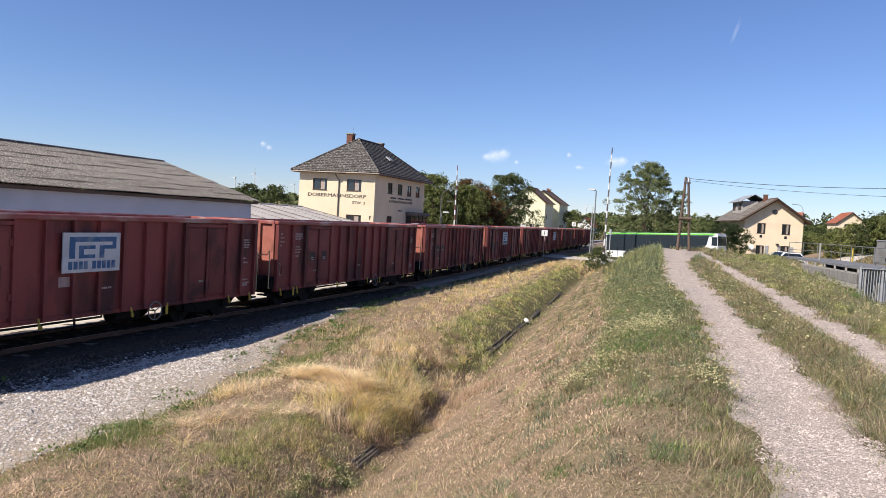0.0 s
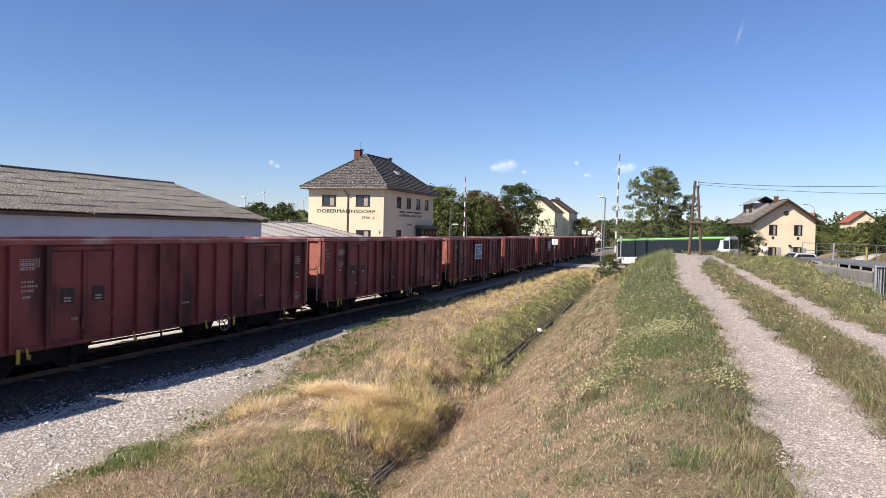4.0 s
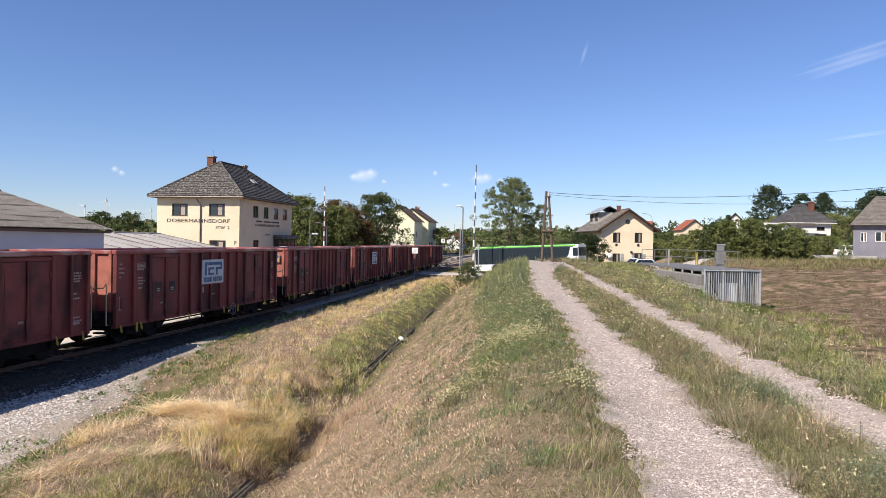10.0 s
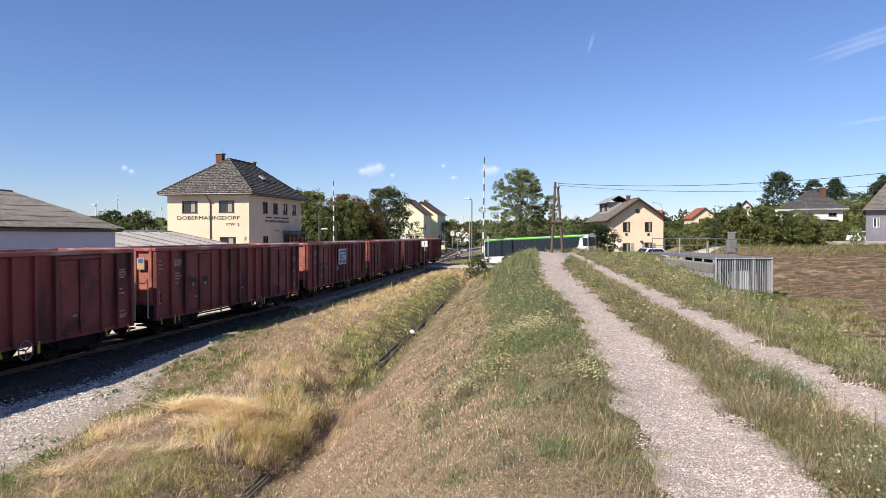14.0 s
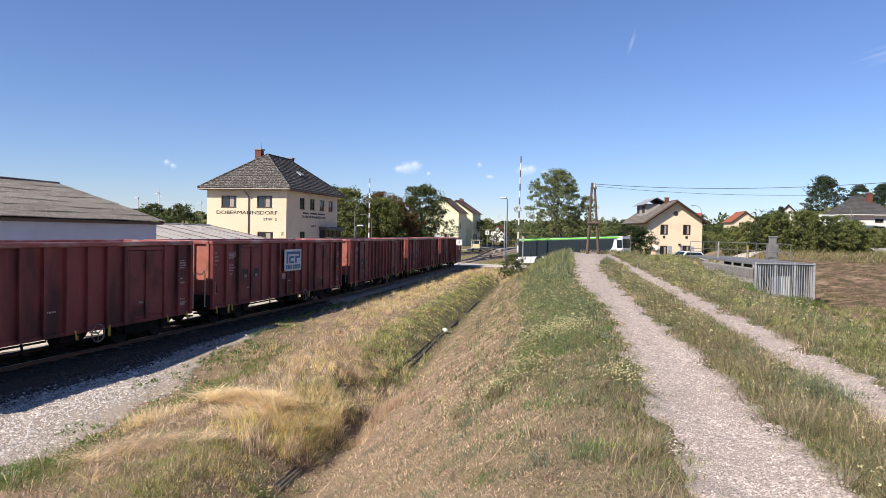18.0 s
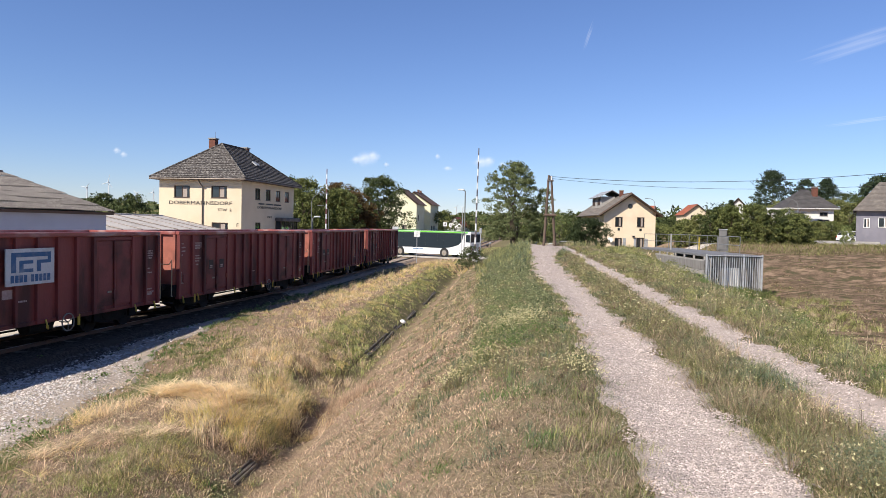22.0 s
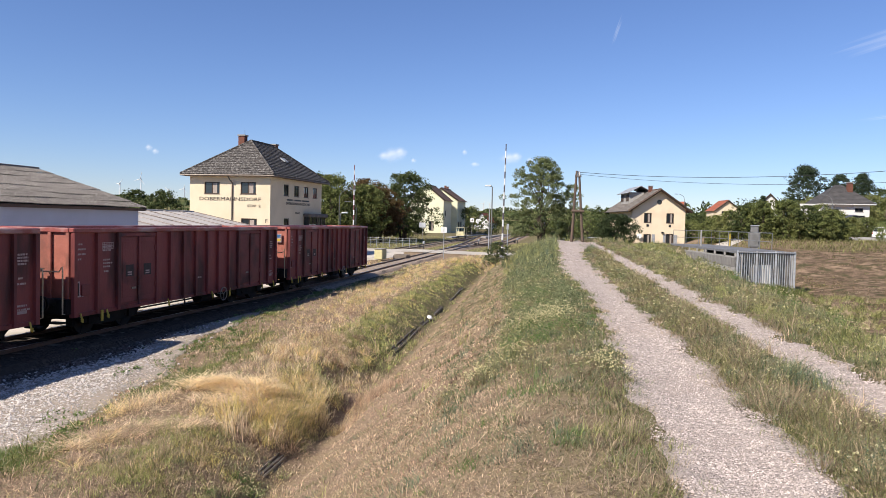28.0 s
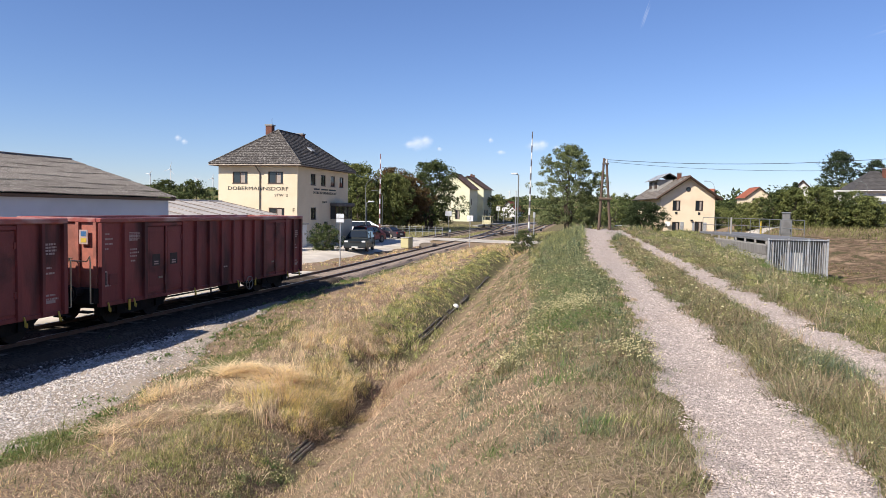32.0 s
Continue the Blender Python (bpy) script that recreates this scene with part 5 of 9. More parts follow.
def build_right_house():
    h = thing("dwelling_house", "grey-fronted house with a long weathered tile roof", "house")
    m = pose(37.3, 103.4, 0, 0, 0, -20)
    h.matrix_basis = m
    part("front_wall", wall_with_holes(0, 14, 2.0, 6.9, [(1.2, 5.2, 0.7, 1.3), (3.2, 5.3, 1.4, 1.3), (8.5, 5.3, 1.6, 1.3)], 0.35), M_HOUSEGREY, h, "blue-grey rendered wall")
    for x, z, w, hh in [(1.2, 5.2, 0.7, 1.3), (3.2, 5.3, 1.4, 1.3), (8.5, 5.3, 1.6, 1.3)]:
        window(h, x, z, w, hh, pose(0, 0.06, 0), curtain=True, frame_mat=M_WHITE)
    part("gable_wall", box(0, 0.35, 0.36, 9, 2.0, 6.9), M_RENDER_WHITE, h)
    part("bright_bay", box(4.4, 7.6, -1.6, -0.01, 2.0, 6.4), M_RENDER_WHITE, h, "white projecting bay")
    bm = bmesh.new()
    course_roof(bm, (-0.4, -0.7, 6.75), (14.5, -0.7, 6.75), (14.5, 4.5, 10.8), (2.6, 4.5, 10.8), 22)
    part("roof", bm, M_GREYTILE, h, "weathered beige-grey tile roof")
    bm = bmesh.new()
    course_roof(bm, (14.5, 9.7, 6.75), (-0.4, 9.7, 6.75), (2.6, 4.5, 10.8), (14.5, 4.5, 10.8), 12)
    part("roof", bm, M_GREYTILE, h)
    bm = bmesh.new()
    course_roof(bm, (-0.4, 9.7, 6.75), (-0.4, -0.7, 6.75), (2.6, 4.5, 10.8), (2.6, 4.5, 10.8), 12)
    part("roof", bm, M_GREYTILE, h)
    part("side_wall", box(13.65, 14, 0.36, 9, 2.0, 6.9), M_RENDER_WHITE, h)
    part("back_wall", box(0.36, 13.64, 8.65, 9, 2.0, 6.9), M_RENDER_WHITE, h)
    bm = bmesh.new()
    disc(bm, (4.15, -0.8, 6.6), (0.3, 1, -0.3), 0.42, 0.06, 18)
    part("satellite_dish", bm, M_WHITE, h, "white satellite dish")


build_right_house()


# ---- culvert with deck, railing and grille ----
def build_culvert():
    c = thing("culvert", "grey concrete culvert with footbridge deck and steel railings", "culvert")
    A, B, C, D = Vector((8.3, 46.2, 0)), Vector((11.75, 47.15, 0)), Vector((8.9, 62.5, 0)), Vector((5.9, 62.0, 0))
    bm = bmesh.new()
    prism(bm, [(p.x, p.y) for p in (A, B, C, D)], 2.02, 2.16, "z")
    part("deck", bm, M_DECK, c, "dark worn footbridge deck")
    u = (D - A).normalized()
    nrm = Vector((u.y, -u.x, 0))
    # beam, panel and open sill under the deck's long edge
    def along(name, p, q, z0, z1, t, mat, lab=""):
        d = (q - p)
        m = Matrix.Translation((p.x, p.y, 0)) @ pose(0, 0, 0, 0, 0, math.degrees(math.atan2(d.y, d.x)))
        return part(name, box(0, d.length, 0, t, z0, z1, m), mat, c, lab)
    along("edge_beam", A + u * 0.1, D, 1.72, 1.8, -0.18, M_CONC)
    for k in range(26):
        along("side_board", A + u * (0.1 + 0.6 * k), A + u * (0.1 + 0.6 * k + 0.585), 1.18, 1.72, -0.12 - 0.008 * (k % 3), M_BOARDING, "weathered grey side board" if k == 0 else "")
    along("sill_beam", A + u * 0.1, D, 0.86, 1.16, -0.3, M_CONC)
    for i in range(8):
        p = A + u * (0.4 + i * 2.0)
        part("bracket", box(p.x - 0.05, p.x + 0.05, p.y - 0.05, p.y + 0.05, 1.8, 2.03), M_CONC, c)
    along("abutment", A + u * 0.05, A + u * 0.45, -0.4, 2.0, -0.35, M_CONC)
    along("back_wall", B, C, -0.4, 2.0, 0.3, M_CONC)
    along("inner_wall", A + Vector((0, 0.22, 0)) + (B - A) * 0.3, A + Vector((0, 0.22, 0)) + (B - A) * 0.62, -0.4, 1.35, 0.12, M_RENDER_WHITE, "white sluice board")
    along("rear_wall", A + Vector((0, 0.55, 0)) + (B - A) * 0.1, A + Vector((0, 0.55, 0)) + (B - A) * 0.95, -0.4, 2.0, 0.2, M_CONC)
    part("channel_floor", box(6.5, 12.0, 44.5, 62, -0.5, -0.36), M_CONC, c)
    # railing along the far edge
    def rail(p, q, posts):
        for i in range(posts + 1):
            s = p.lerp(q, i / posts)
            part("railing_post", rod([(s.x, s.y, 2.1), (s.x, s.y, 3.28)], 0.024, 8), M_POLE, c)
        for z in (3.27, 2.7):
            part("railing_bar", rod([(p.x, p.y, z), (q.x, q.y, z)], 0.024, 8), M_POLE, c)
    rail(Vector((11.0, 49.8, 0)), Vector((9.1, 62.2, 0)), 6)
    rail(Vector((6.1, 61.9, 0)), Vector((9.1, 62.2, 0)), 3)
    part("bridge_post", rod([(7.5, 56.2, 2.1), (7.5, 56.2, 3.35)], 0.06, 8), M_CONC, c)
    # grille of upright bars
    g = thing("steel_grille", "galvanised steel bar grille in front of the culvert", "fence")
    n = 24
    for i in range(n + 1):
        p = A.lerp(B, i / n)
        if i in (0, 8, 16, 24):
            part("grille_post", box(p.x - 0.05, p.x + 0.05, p.y - 0.05, p.y + 0.05, -0.4, 2.2), M_GALV, g)
        else:
            part("grille_bar", box(p.x - 0.016, p.x + 0.016, p.y - 0.03, p.y + 0.03, -0.25, 2.15), M_GALV, g)
    for z in (2.1, -0.2):
        part("grille_rail", rod([(A.x, A.y - 0.06, z), (B.x, B.y - 0.06, z)], 0.035, 8), M_GALV, g)
        pa, pb = A.lerp(B, 0.02), A.lerp(B, 0.3)
    part("brace", rod([(pa.x, pa.y + 0.05, 2.0), (pb.x, pb.y + 0.05, 0.1)], 0.03, 6), M_BLACK, g)
    # side of the grille box running back
    for i in range(1, 9):
        p = B + (C - B).normalized() * i * 0.2
        part("grille_bar", box(p.x - 0.022, p.x + 0.022, p.y - 0.022, p.y + 0.022, -0.25, 2.15), M_GALV, g)
    cab = thing("control_cabinet", "grey metal control cabinet beside the footbridge", "cabinet")
    part("cabinet_plinth", box(11.45, 11.98, 58.64, 58.98, 0.0, 2.1), M_BOARDING, cab)
    part("cabinet_body", box(11.36, 12.07, 58.6, 59.0, 2.1, 3.2, bevel=0.03), M_CABINET, cab)
    part("cabinet_top", box(11.44, 11.98, 58.62, 58.98, 3.2, 3.74, bevel=0.05), M_CABINET, cab)
    part("cabinet_door", box(11.42, 12.01, 58.57, 58.598, 2.2, 3.12, bevel=0.01), M_CABINET, cab)
    part("cabinet_cap", box(11.41, 12.01, 58.58, 59.0, 3.745, 3.8), M_GALV, cab)
    part("door_handle", box(11.96, 12.0, 58.54, 58.569, 2.35, 2.55), M_BLACK, cab)
    yp = thing("marker_post", "yellow gas marker post", "post")
    part("post", rod([(9.9, 58.4, 1.6), (9.9, 58.4, 3.1)], 0.06, 8), M_YELLOW, yp)


build_culvert()
# low grey wall along the road on the slope
wl = thing("garden_wall", "low grey concrete wall along the road", "wall")
for i in range(6):
    part("wall_panel", box(30.2 + i * 1.62, 31.78 + i * 1.62, 102.4, 102.6, 1.2, 2.75), M_CONC, wl)


# ---- vehicles ----
def car_paint(name, c, rough=0.3):
    m, n, l, b = shader(name)
    b.inputs["Base Color"].default_value = (*c, 1)
    b.inputs["Roughness"].default_value = rough
    b.inputs["Coat Weight"].default_value = 0.5 if max(c) > 0.1 else 0.1
    return m


def wheel(parent, x, y, r, w=0.2):
    wh = new("wheel")
    wh.parent, wh.location = parent, (x, y, r)
    bm = bmesh.new()
    disc(bm, (0, 0, 0), (1, 0, 0), r, w, 24)
    part("tyre", bm, M_TYRE, wh)
    s = 1 if x > 0 else -1
    bm = bmesh.new()
    disc(bm, (s * (w / 2 + 0.004), 0, 0), (1, 0, 0), r * 0.64, 0.02, 18)
    for i in range(5):
        bx(bm, s * (w / 2 + 0.012), s * (w / 2 + 0.022), -0.03, 0.03, 0.05, r * 0.6, pose(0, 0, 0, i * 72))
    part("rim", bm, M_LIGHTMETAL, wh)
    return wh


def loft(bm, outline, tuck, half):
    """A car's shell from its side outline (y, z): full width low down, drawn in by tuck(z) on each side."""
    n = len(outline)
    rings = []
    for s in (-1, 1):
        rings.append([bm.verts.new((s * (half - tuck(z)), y, z)) for y, z in outline])
    mids = [bm.verts.new((0, y, z + (0.03 if z > 0.6 else 0))) for y, z in outline]
    for i in range(n):
        j = (i + 1) % n
        bm.faces.new((rings[0][i], rings[0][j], mids[j], mids[i]))
        bm.faces.new((mids[i], mids[j], rings[1][j], rings[1][i]))
    for r in rings:
        f = bm.faces.new(r)
    bmesh.ops.triangulate(bm, faces=[f for f in bm.faces if len(f.verts) > 4])
    bmesh.ops.recalc_face_normals(bm, faces=bm.faces)


def build_car(label, paint, style="estate", m=None):
    """A parked or driving car; its nose points to +y, its wheels stand on z = 0."""
    c = thing("car", label, "car", m)
    L, W, H, r = {"estate": (4.6, 0.88, 1.46, 0.31), "suv": (4.5, 0.92, 1.72, 0.36), "hatch": (4.1, 0.86, 1.50, 0.30), "saloon": (4.6, 0.87, 1.42, 0.31)}[style]
    hb = 0.60 * H
    a, b = L / 2, -L / 2
    if style == "estate":
        cab = [(1.15, hb), (0.45, H), (-1.5, H - 0.02), (-2.05, hb + 0.02)]
    elif style == "suv":
        cab = [(1.05, hb), (0.55, H), (-1.85, H - 0.02), (-2.15, hb + 0.02)]
    else:
        cab = [(1.0, hb), (0.35, H), (-1.35, H - 0.03), (-1.85, hb + 0.02)]
    if style == "saloon":
        cab = [(1.05, hb), (0.35, H), (-0.85, H - 0.02), (-1.55, hb + 0.05)]
    low = 0.22 if style != "suv" else 0.30
    outline = [(a - 0.05, low), (a, 0.45), (a - 0.06, hb - 0.16), (cab[0][0], hb)] + cab[1:] + [(b + 0.03, hb - 0.05), (b, 0.5), (b + 0.08, low)]
    tuck = lambda z: 0.0 if z < hb - 0.1 else 0.04 + 0.20 * max(0, (z - hb) / (H - hb))
    bm = bmesh.new()
    loft(bm, outline, tuck, W)
    body = part("body", bm, paint, c)
    k = 0.86
    g = [(cab[0][0] - 0.12, hb + 0.05), (cab[1][0] - 0.08, H - 0.09), (cab[2][0] + 0.08, H - 0.11), (cab[3][0] + 0.2, hb + 0.06)]
    for s in (-1, 1):
        bm = bmesh.new()
        vs = [bm.verts.new((s * (W - tuck(z) + 0.006), y, z)) for y, z in g]
        bm.faces.new(vs if s > 0 else vs[::-1])
        r_ = bmesh.ops.extrude_face_region(bm, geom=bm.faces[:])
        bmesh.ops.translate(bm, verts=[v for v in r_["geom"] if isinstance(v, bmesh.types.BMVert)], vec=(s * 0.006, 0, 0))
        part("side_window", bm, M_GLASS, body)
        part("door_pillar", box(min(s * (W - 0.08), s * (W - 0.045)), max(s * (W - 0.08), s * (W - 0.045)), -0.25, -0.15, hb, H - 0.12), M_BLACK, body)
        part("mirror", box(min(s * W, s * (W + 0.16)), max(s * W, s * (W + 0.16)), cab[0][0] - 0.5, cab[0][0] - 0.35, hb, hb + 0.14, bevel=0.03), M_BLACK, body)
        part("headlight", box(min(s * (W - 0.36), s * (W - 0.05)), max(s * (W - 0.36), s * (W - 0.05)), a - 0.12, a - 0.025, hb - 0.26, hb - 0.12, bevel=0.02), M_WHITE, body)
        part("tail_light", box(min(s * (W - 0.2), s * (W - 0.02)), max(s * (W - 0.2), s * (W - 0.02)), b - 0.005, b + 0.07, hb - 0.2, hb - 0.02, bevel=0.01), M_RED, body)
        for y in (L * 0.29, -L * 0.29):
            bm = bmesh.new()
            disc(bm, (s * (W - 0.012), y, r), (1, 0, 0), r + 0.06, 0.03, 22)
            part("wheel_arch", bm, M_BLACK, body)
            wheel(c, s * (W - 0.10), y, r)
        part("sill_trim", box(min(s * (W - 0.02), s * (W + 0.012)), max(s * (W - 0.02), s * (W + 0.012)), -0.9, 0.9, low, low + 0.1), M_BLACK, body)
    for p, q, nm in ((cab[0], cab[1], "windscreen"), (cab[3], cab[2], "rear_window")):
        bm = bmesh.new()
        d = 1 if nm == "windscreen" else -1
        p0, q0 = Vector((0, p[0], p[1])), Vector((0, q[0], q[1]))
        pts = []
        for t, sx in ((0.12, -1), (0.12, 1), (0.9, 1), (0.9, -1)):
            v = p0.lerp(q0, t)
            pts.append(bm.verts.new((sx * (W - tuck(v.z) - 0.07), v.y + d * 0.035, v.z + 0.035)))
        bm.faces.new(pts if d < 0 else pts[::-1])
        r_ = bmesh.ops.extrude_face_region(bm, geom=bm.faces[:])
        bmesh.ops.translate(bm, verts=[v for v in r_["geom"] if isinstance(v, bmesh.types.BMVert)], vec=(0, -d * 0.01, -0.01))
        part(nm, bm, M_GLASS, body)
    part("bumper", box(-W + 0.05, W - 0.05, a - 0.05, a + 0.05, low, 0.46, bevel=0.03), M_BLACK if style == "suv" else paint, body)
    part("bumper", box(-W + 0.05, W - 0.05, b - 0.05, b + 0.05, low, 0.48, bevel=0.03), M_BLACK if style == "suv" else paint, body)
    part("grille", box(-0.42, 0.42, a - 0.06, a + 0.012, hb - 0.28, hb - 0.14), M_BLACK, body)
    part("plate_bar", box(-0.26, 0.26, a + 0.051, a + 0.06, 0.34, 0.45), M_WHITE, body)
    part("plate_bar", box(-0.26, 0.26, b - 0.06, b - 0.051, 0.52, 0.63), M_WHITE, body)
    part("roof_rail", rod([(W - 0.3, 0.3, H + 0.02), (W - 0.3, -1.4, H + 0.01)], 0.018, 6), M_BLACK, body)
    part("roof_rail", rod([(-W + 0.3, 0.3, H + 0.02), (-W + 0.3, -1.4, H + 0.01)], 0.018, 6), M_BLACK, body)
    return c


P_WHITE, P_DARK, P_TEAL, P_RED = car_paint("white_car_paint", (0.78, 0.78, 0.77)), car_paint("black_car_paint", (0.022, 0.012, 0.016), 0.5), car_paint("dark_teal_car_paint", (0.007, 0.011, 0.011), 0.5), car_paint("dark_red_car_paint", (0.20, 0.012, 0.018))
P_SILVER = car_paint("silver_car_paint", (0.45, 0.46, 0.48))


def build_bus():
    """A low-floor city bus 12 m long; its nose points to +y, its wheels stand on z = 0."""
    b = thing("bus", "white low-floor bus with dark windows and a green roof edge", "bus")
    W, L, H = 1.27, 12.0, 2.95
    P_BUS, P_GREEN = car_paint("white_bus_paint", (0.80, 0.80, 0.79)), car_paint("bright_green_paint", (0.16, 0.55, 0.05))
    P_ROOF = car_paint("dark_green_paint", (0.04, 0.13, 0.03))
    G_BUS = glass_dark("tinted_bus_glass", (0.022, 0.03, 0.037), 0.08)
    G_BUS.node_tree.nodes["Principled BSDF"].inputs["Specular IOR Level"].default_value = 0.22
    half = [(-W, 0.32), (-W, 1.2), (-W + 0.02, 2.7), (-W + 0.14, H - 0.06), (-W + 0.3, H)]
    outline = half + [(-x, z) for x, z in half[::-1]]
    bm = bmesh.new()
    prism(bm, outline, -6.0, 5.92, "y")
    body = part("body", bm, P_BUS, b)
    bm = bmesh.new()
    prism(bm, [(-W + 0.05, 0.4), (W - 0.05, 0.4), (W - 0.1, 2.75), (-W + 0.1, 2.75)], 5.92, 6.0, "y")
    part("front_panel", bm, P_BUS, body)
    part("windscreen", box(-W + 0.1, W - 0.1, 5.99, 6.03, 1.05, 2.72, bevel=0.01), G_BUS, body)
    part("destination_sign", box(-0.8, 0.8, 6.031, 6.04, 2.45, 2.68), M_BLACK, body)
    part("front_bumper", box(-W + 0.04, W - 0.04, 5.98, 6.06, 0.3, 0.6, bevel=0.03), M_BLACK, body)
    for s in (-1, 1):
        x0, x1 = sorted((s * (W + 0.003), s * (W + 0.02)))
        ys = [5.90, 4.45, 2.9, 1.35, -0.2, -1.75, -2.6]
        for p, q in zip(ys, ys[1:]):
            part("side_window", box(x0, x1, q + 0.006, p - 0.006, 1.02, 2.66), G_BUS, body)
        bm = bmesh.new()
        prism(bm, [(-5.15, 2.66), (-2.606, 2.66), (-2.606, 1.02), (-3.6, 1.14), (-4.5, 1.42), (-4.95, 1.85)], x0, x1, "x")
        part("side_window", bm, G_BUS, body, "slanted rear side window")
        bm = bmesh.new()
        part("window_surround", box(x0, x1, -5.5, 5.80, 2.662, 2.73), M_BLACK, body)
        part("green_band", box(min(s * (W - 0.02), s * (W + 0.025)), max(s * (W - 0.02), s * (W + 0.025)), -5.7, 5.9, 2.78, 2.91, bevel=0.01), P_GREEN, body, "bright green roof band")
        bm.free()
        for y in (3.3, -2.7):
            bm = bmesh.new()
            disc(bm, (s * (W + 0.004), y, 0.48), (1, 0, 0), 0.58, 0.02, 24)
            part("wheel_arch", bm, M_BLACK, body)
            wheel(b, s * (W - 0.1), y, 0.48, 0.28)
        part("door", box(min(s * (W + 0.021), s * (W + 0.026)), max(s * (W + 0.021), s * (W + 0.026)), 4.5, 5.6, 0.4, 2.6), G_BUS, body) if s > 0 else None
        for i in range(5):
            part("lettering_bar", box(x0, x1, 1.3 - i * 0.28, 1.5 - i * 0.28, 0.78, 0.92), M_BLUE, body)
        part("corner_window", box(x0, x1, -5.97, -5.42, 1.75, 2.6, bevel=0.004), G_BUS, body, "dark rear corner window")
        part("side_light", box(x0, x1, -5.6, -5.45, 0.9, 1.0), M_YELLOW, body)
        part("mirror", rod([(s * 1.2, 5.95, 2.6), (s * 1.45, 6.2, 2.5), (s * 1.45, 6.2, 2.1)], 0.05, 6), M_BLACK, body)
        part("tail_light", box(min(s * 0.95, s * 1.2), max(s * 0.95, s * 1.2), -6.03, -5.99, 0.75, 1.25), M_RED, body)
    part("rear_window", box(-W + 0.12, W - 0.12, -6.025, -5.99, 1.75, 2.68, bevel=0.008), G_BUS, body)
    part("engine_flap", box(-0.8, 0.8, -6.03, -5.99, 0.7, 1.6, bevel=0.01), P_SILVER, body, "silver engine flap")
    part("rear_bumper", box(-W + 0.03, W - 0.03, -6.06, -5.98, 0.3, 0.62, bevel=0.03), P_SILVER, body)
    part("plate_bar", box(-0.26, 0.26, -6.075, -6.061, 0.42, 0.54), M_WHITE, body)
    part("roof_panel", box(-W + 0.26, W - 0.26, -5.9, 5.8, H - 0.01, H + 0.03, bevel=0.012), P_ROOF, body, "dark green roof panel")
    part("roof_unit", box(-0.85, 0.85, 1.0, 4.2, H + 0.02, H + 0.1, bevel=0.03), P_ROOF, body, "green roof air-conditioning unit")
    part("roof_unit", box(-0.8, 0.8, -5.0, -2.5, H + 0.02, H + 0.09, bevel=0.03), P_ROOF, body)
    return b


bus = build_bus()
white_suv = build_car("white compact hatchback car driving over the crossing", P_WHITE, "hatch")
dark_car = build_car("black saloon car driving over the crossing", P_DARK, "saloon")


def parked(label, paint, style, x, y, heading, z=None):
    """heading: the way the nose points, degrees from +y to the right."""
    return build_car(label, paint, style, pose(x, y, -0.08 if z is None else z, 0, 0, -heading))


parked("dark teal sport utility car parked in the station yard", P_TEAL, "suv", -21.75, 57.2, 170)
parked("dark red hatchback parked beside the station", P_RED, "suv", -25.9, 70.6, 8)
parked("dark hatchback parked behind the red car", P_DARK, "hatch", -28.4, 78.2, 60, 0.0)
parked("white car parked beside the station", P_WHITE, "suv", -32.2, 87.0, 80, 0.1)
parked("silver car parked beyond the station", P_SILVER, "estate", -36.5, 98.0, 85, hz(-36.5, 98) + 0.02)
parked("dark car parked behind the timber pole", P_DARK, "estate", -3.2, 109, 80, hz(-3.2, 109) + 0.02)
parked("white car parked behind the timber pole", P_WHITE, "hatch", -0.4, 107, 75, hz(-0.4, 107) + 0.02)
parked("white van-like car on the slope road", P_WHITE, "suv", 37.6, 104.5, 62, hz(37.6, 104.5) + 0.02)
parked("black car on the slope road", P_DARK, "estate", 43.5, 103.5, 75, hz(43.5, 103.5) + 0.02)


# ---- trees and shrubs ----
def leaf_cloud(rng, centres, radii, per, size, flat=0.75):
    """Many small leaf quads scattered about the centres; returns vertices and faces."""
    c = np.repeat(np.asarray(centres, float), per, axis=0)
    r = np.repeat(np.asarray(radii, float), per)[:, None]
    d = rng.normal(size=c.shape)
    d /= np.linalg.norm(d, axis=1, keepdims=True)
    p = c + d * r * (rng.uniform(0.35, 1.05, (len(c), 1)) ** 0.6) * np.array([1, 1, flat])
    u = rng.normal(size=c.shape)
    u /= np.linalg.norm(u, axis=1, keepdims=True)
    n = d + 0.8 * rng.normal(size=c.shape)
    v = np.cross(n, u)
    v /= np.linalg.norm(v, axis=1, keepdims=True) + 1e-9
    u = np.cross(v, n)
    u /= np.linalg.norm(u, axis=1, keepdims=True) + 1e-9
    s = size * rng.uniform(0.55, 1.35, (len(c), 1))
    quad = np.stack([p - u * s, p - v * s * 0.6, p + u * s, p + v * s * 0.6], 1).reshape(-1, 3)
    f = np.arange(len(quad)).reshape(-1, 4)
    return quad, f


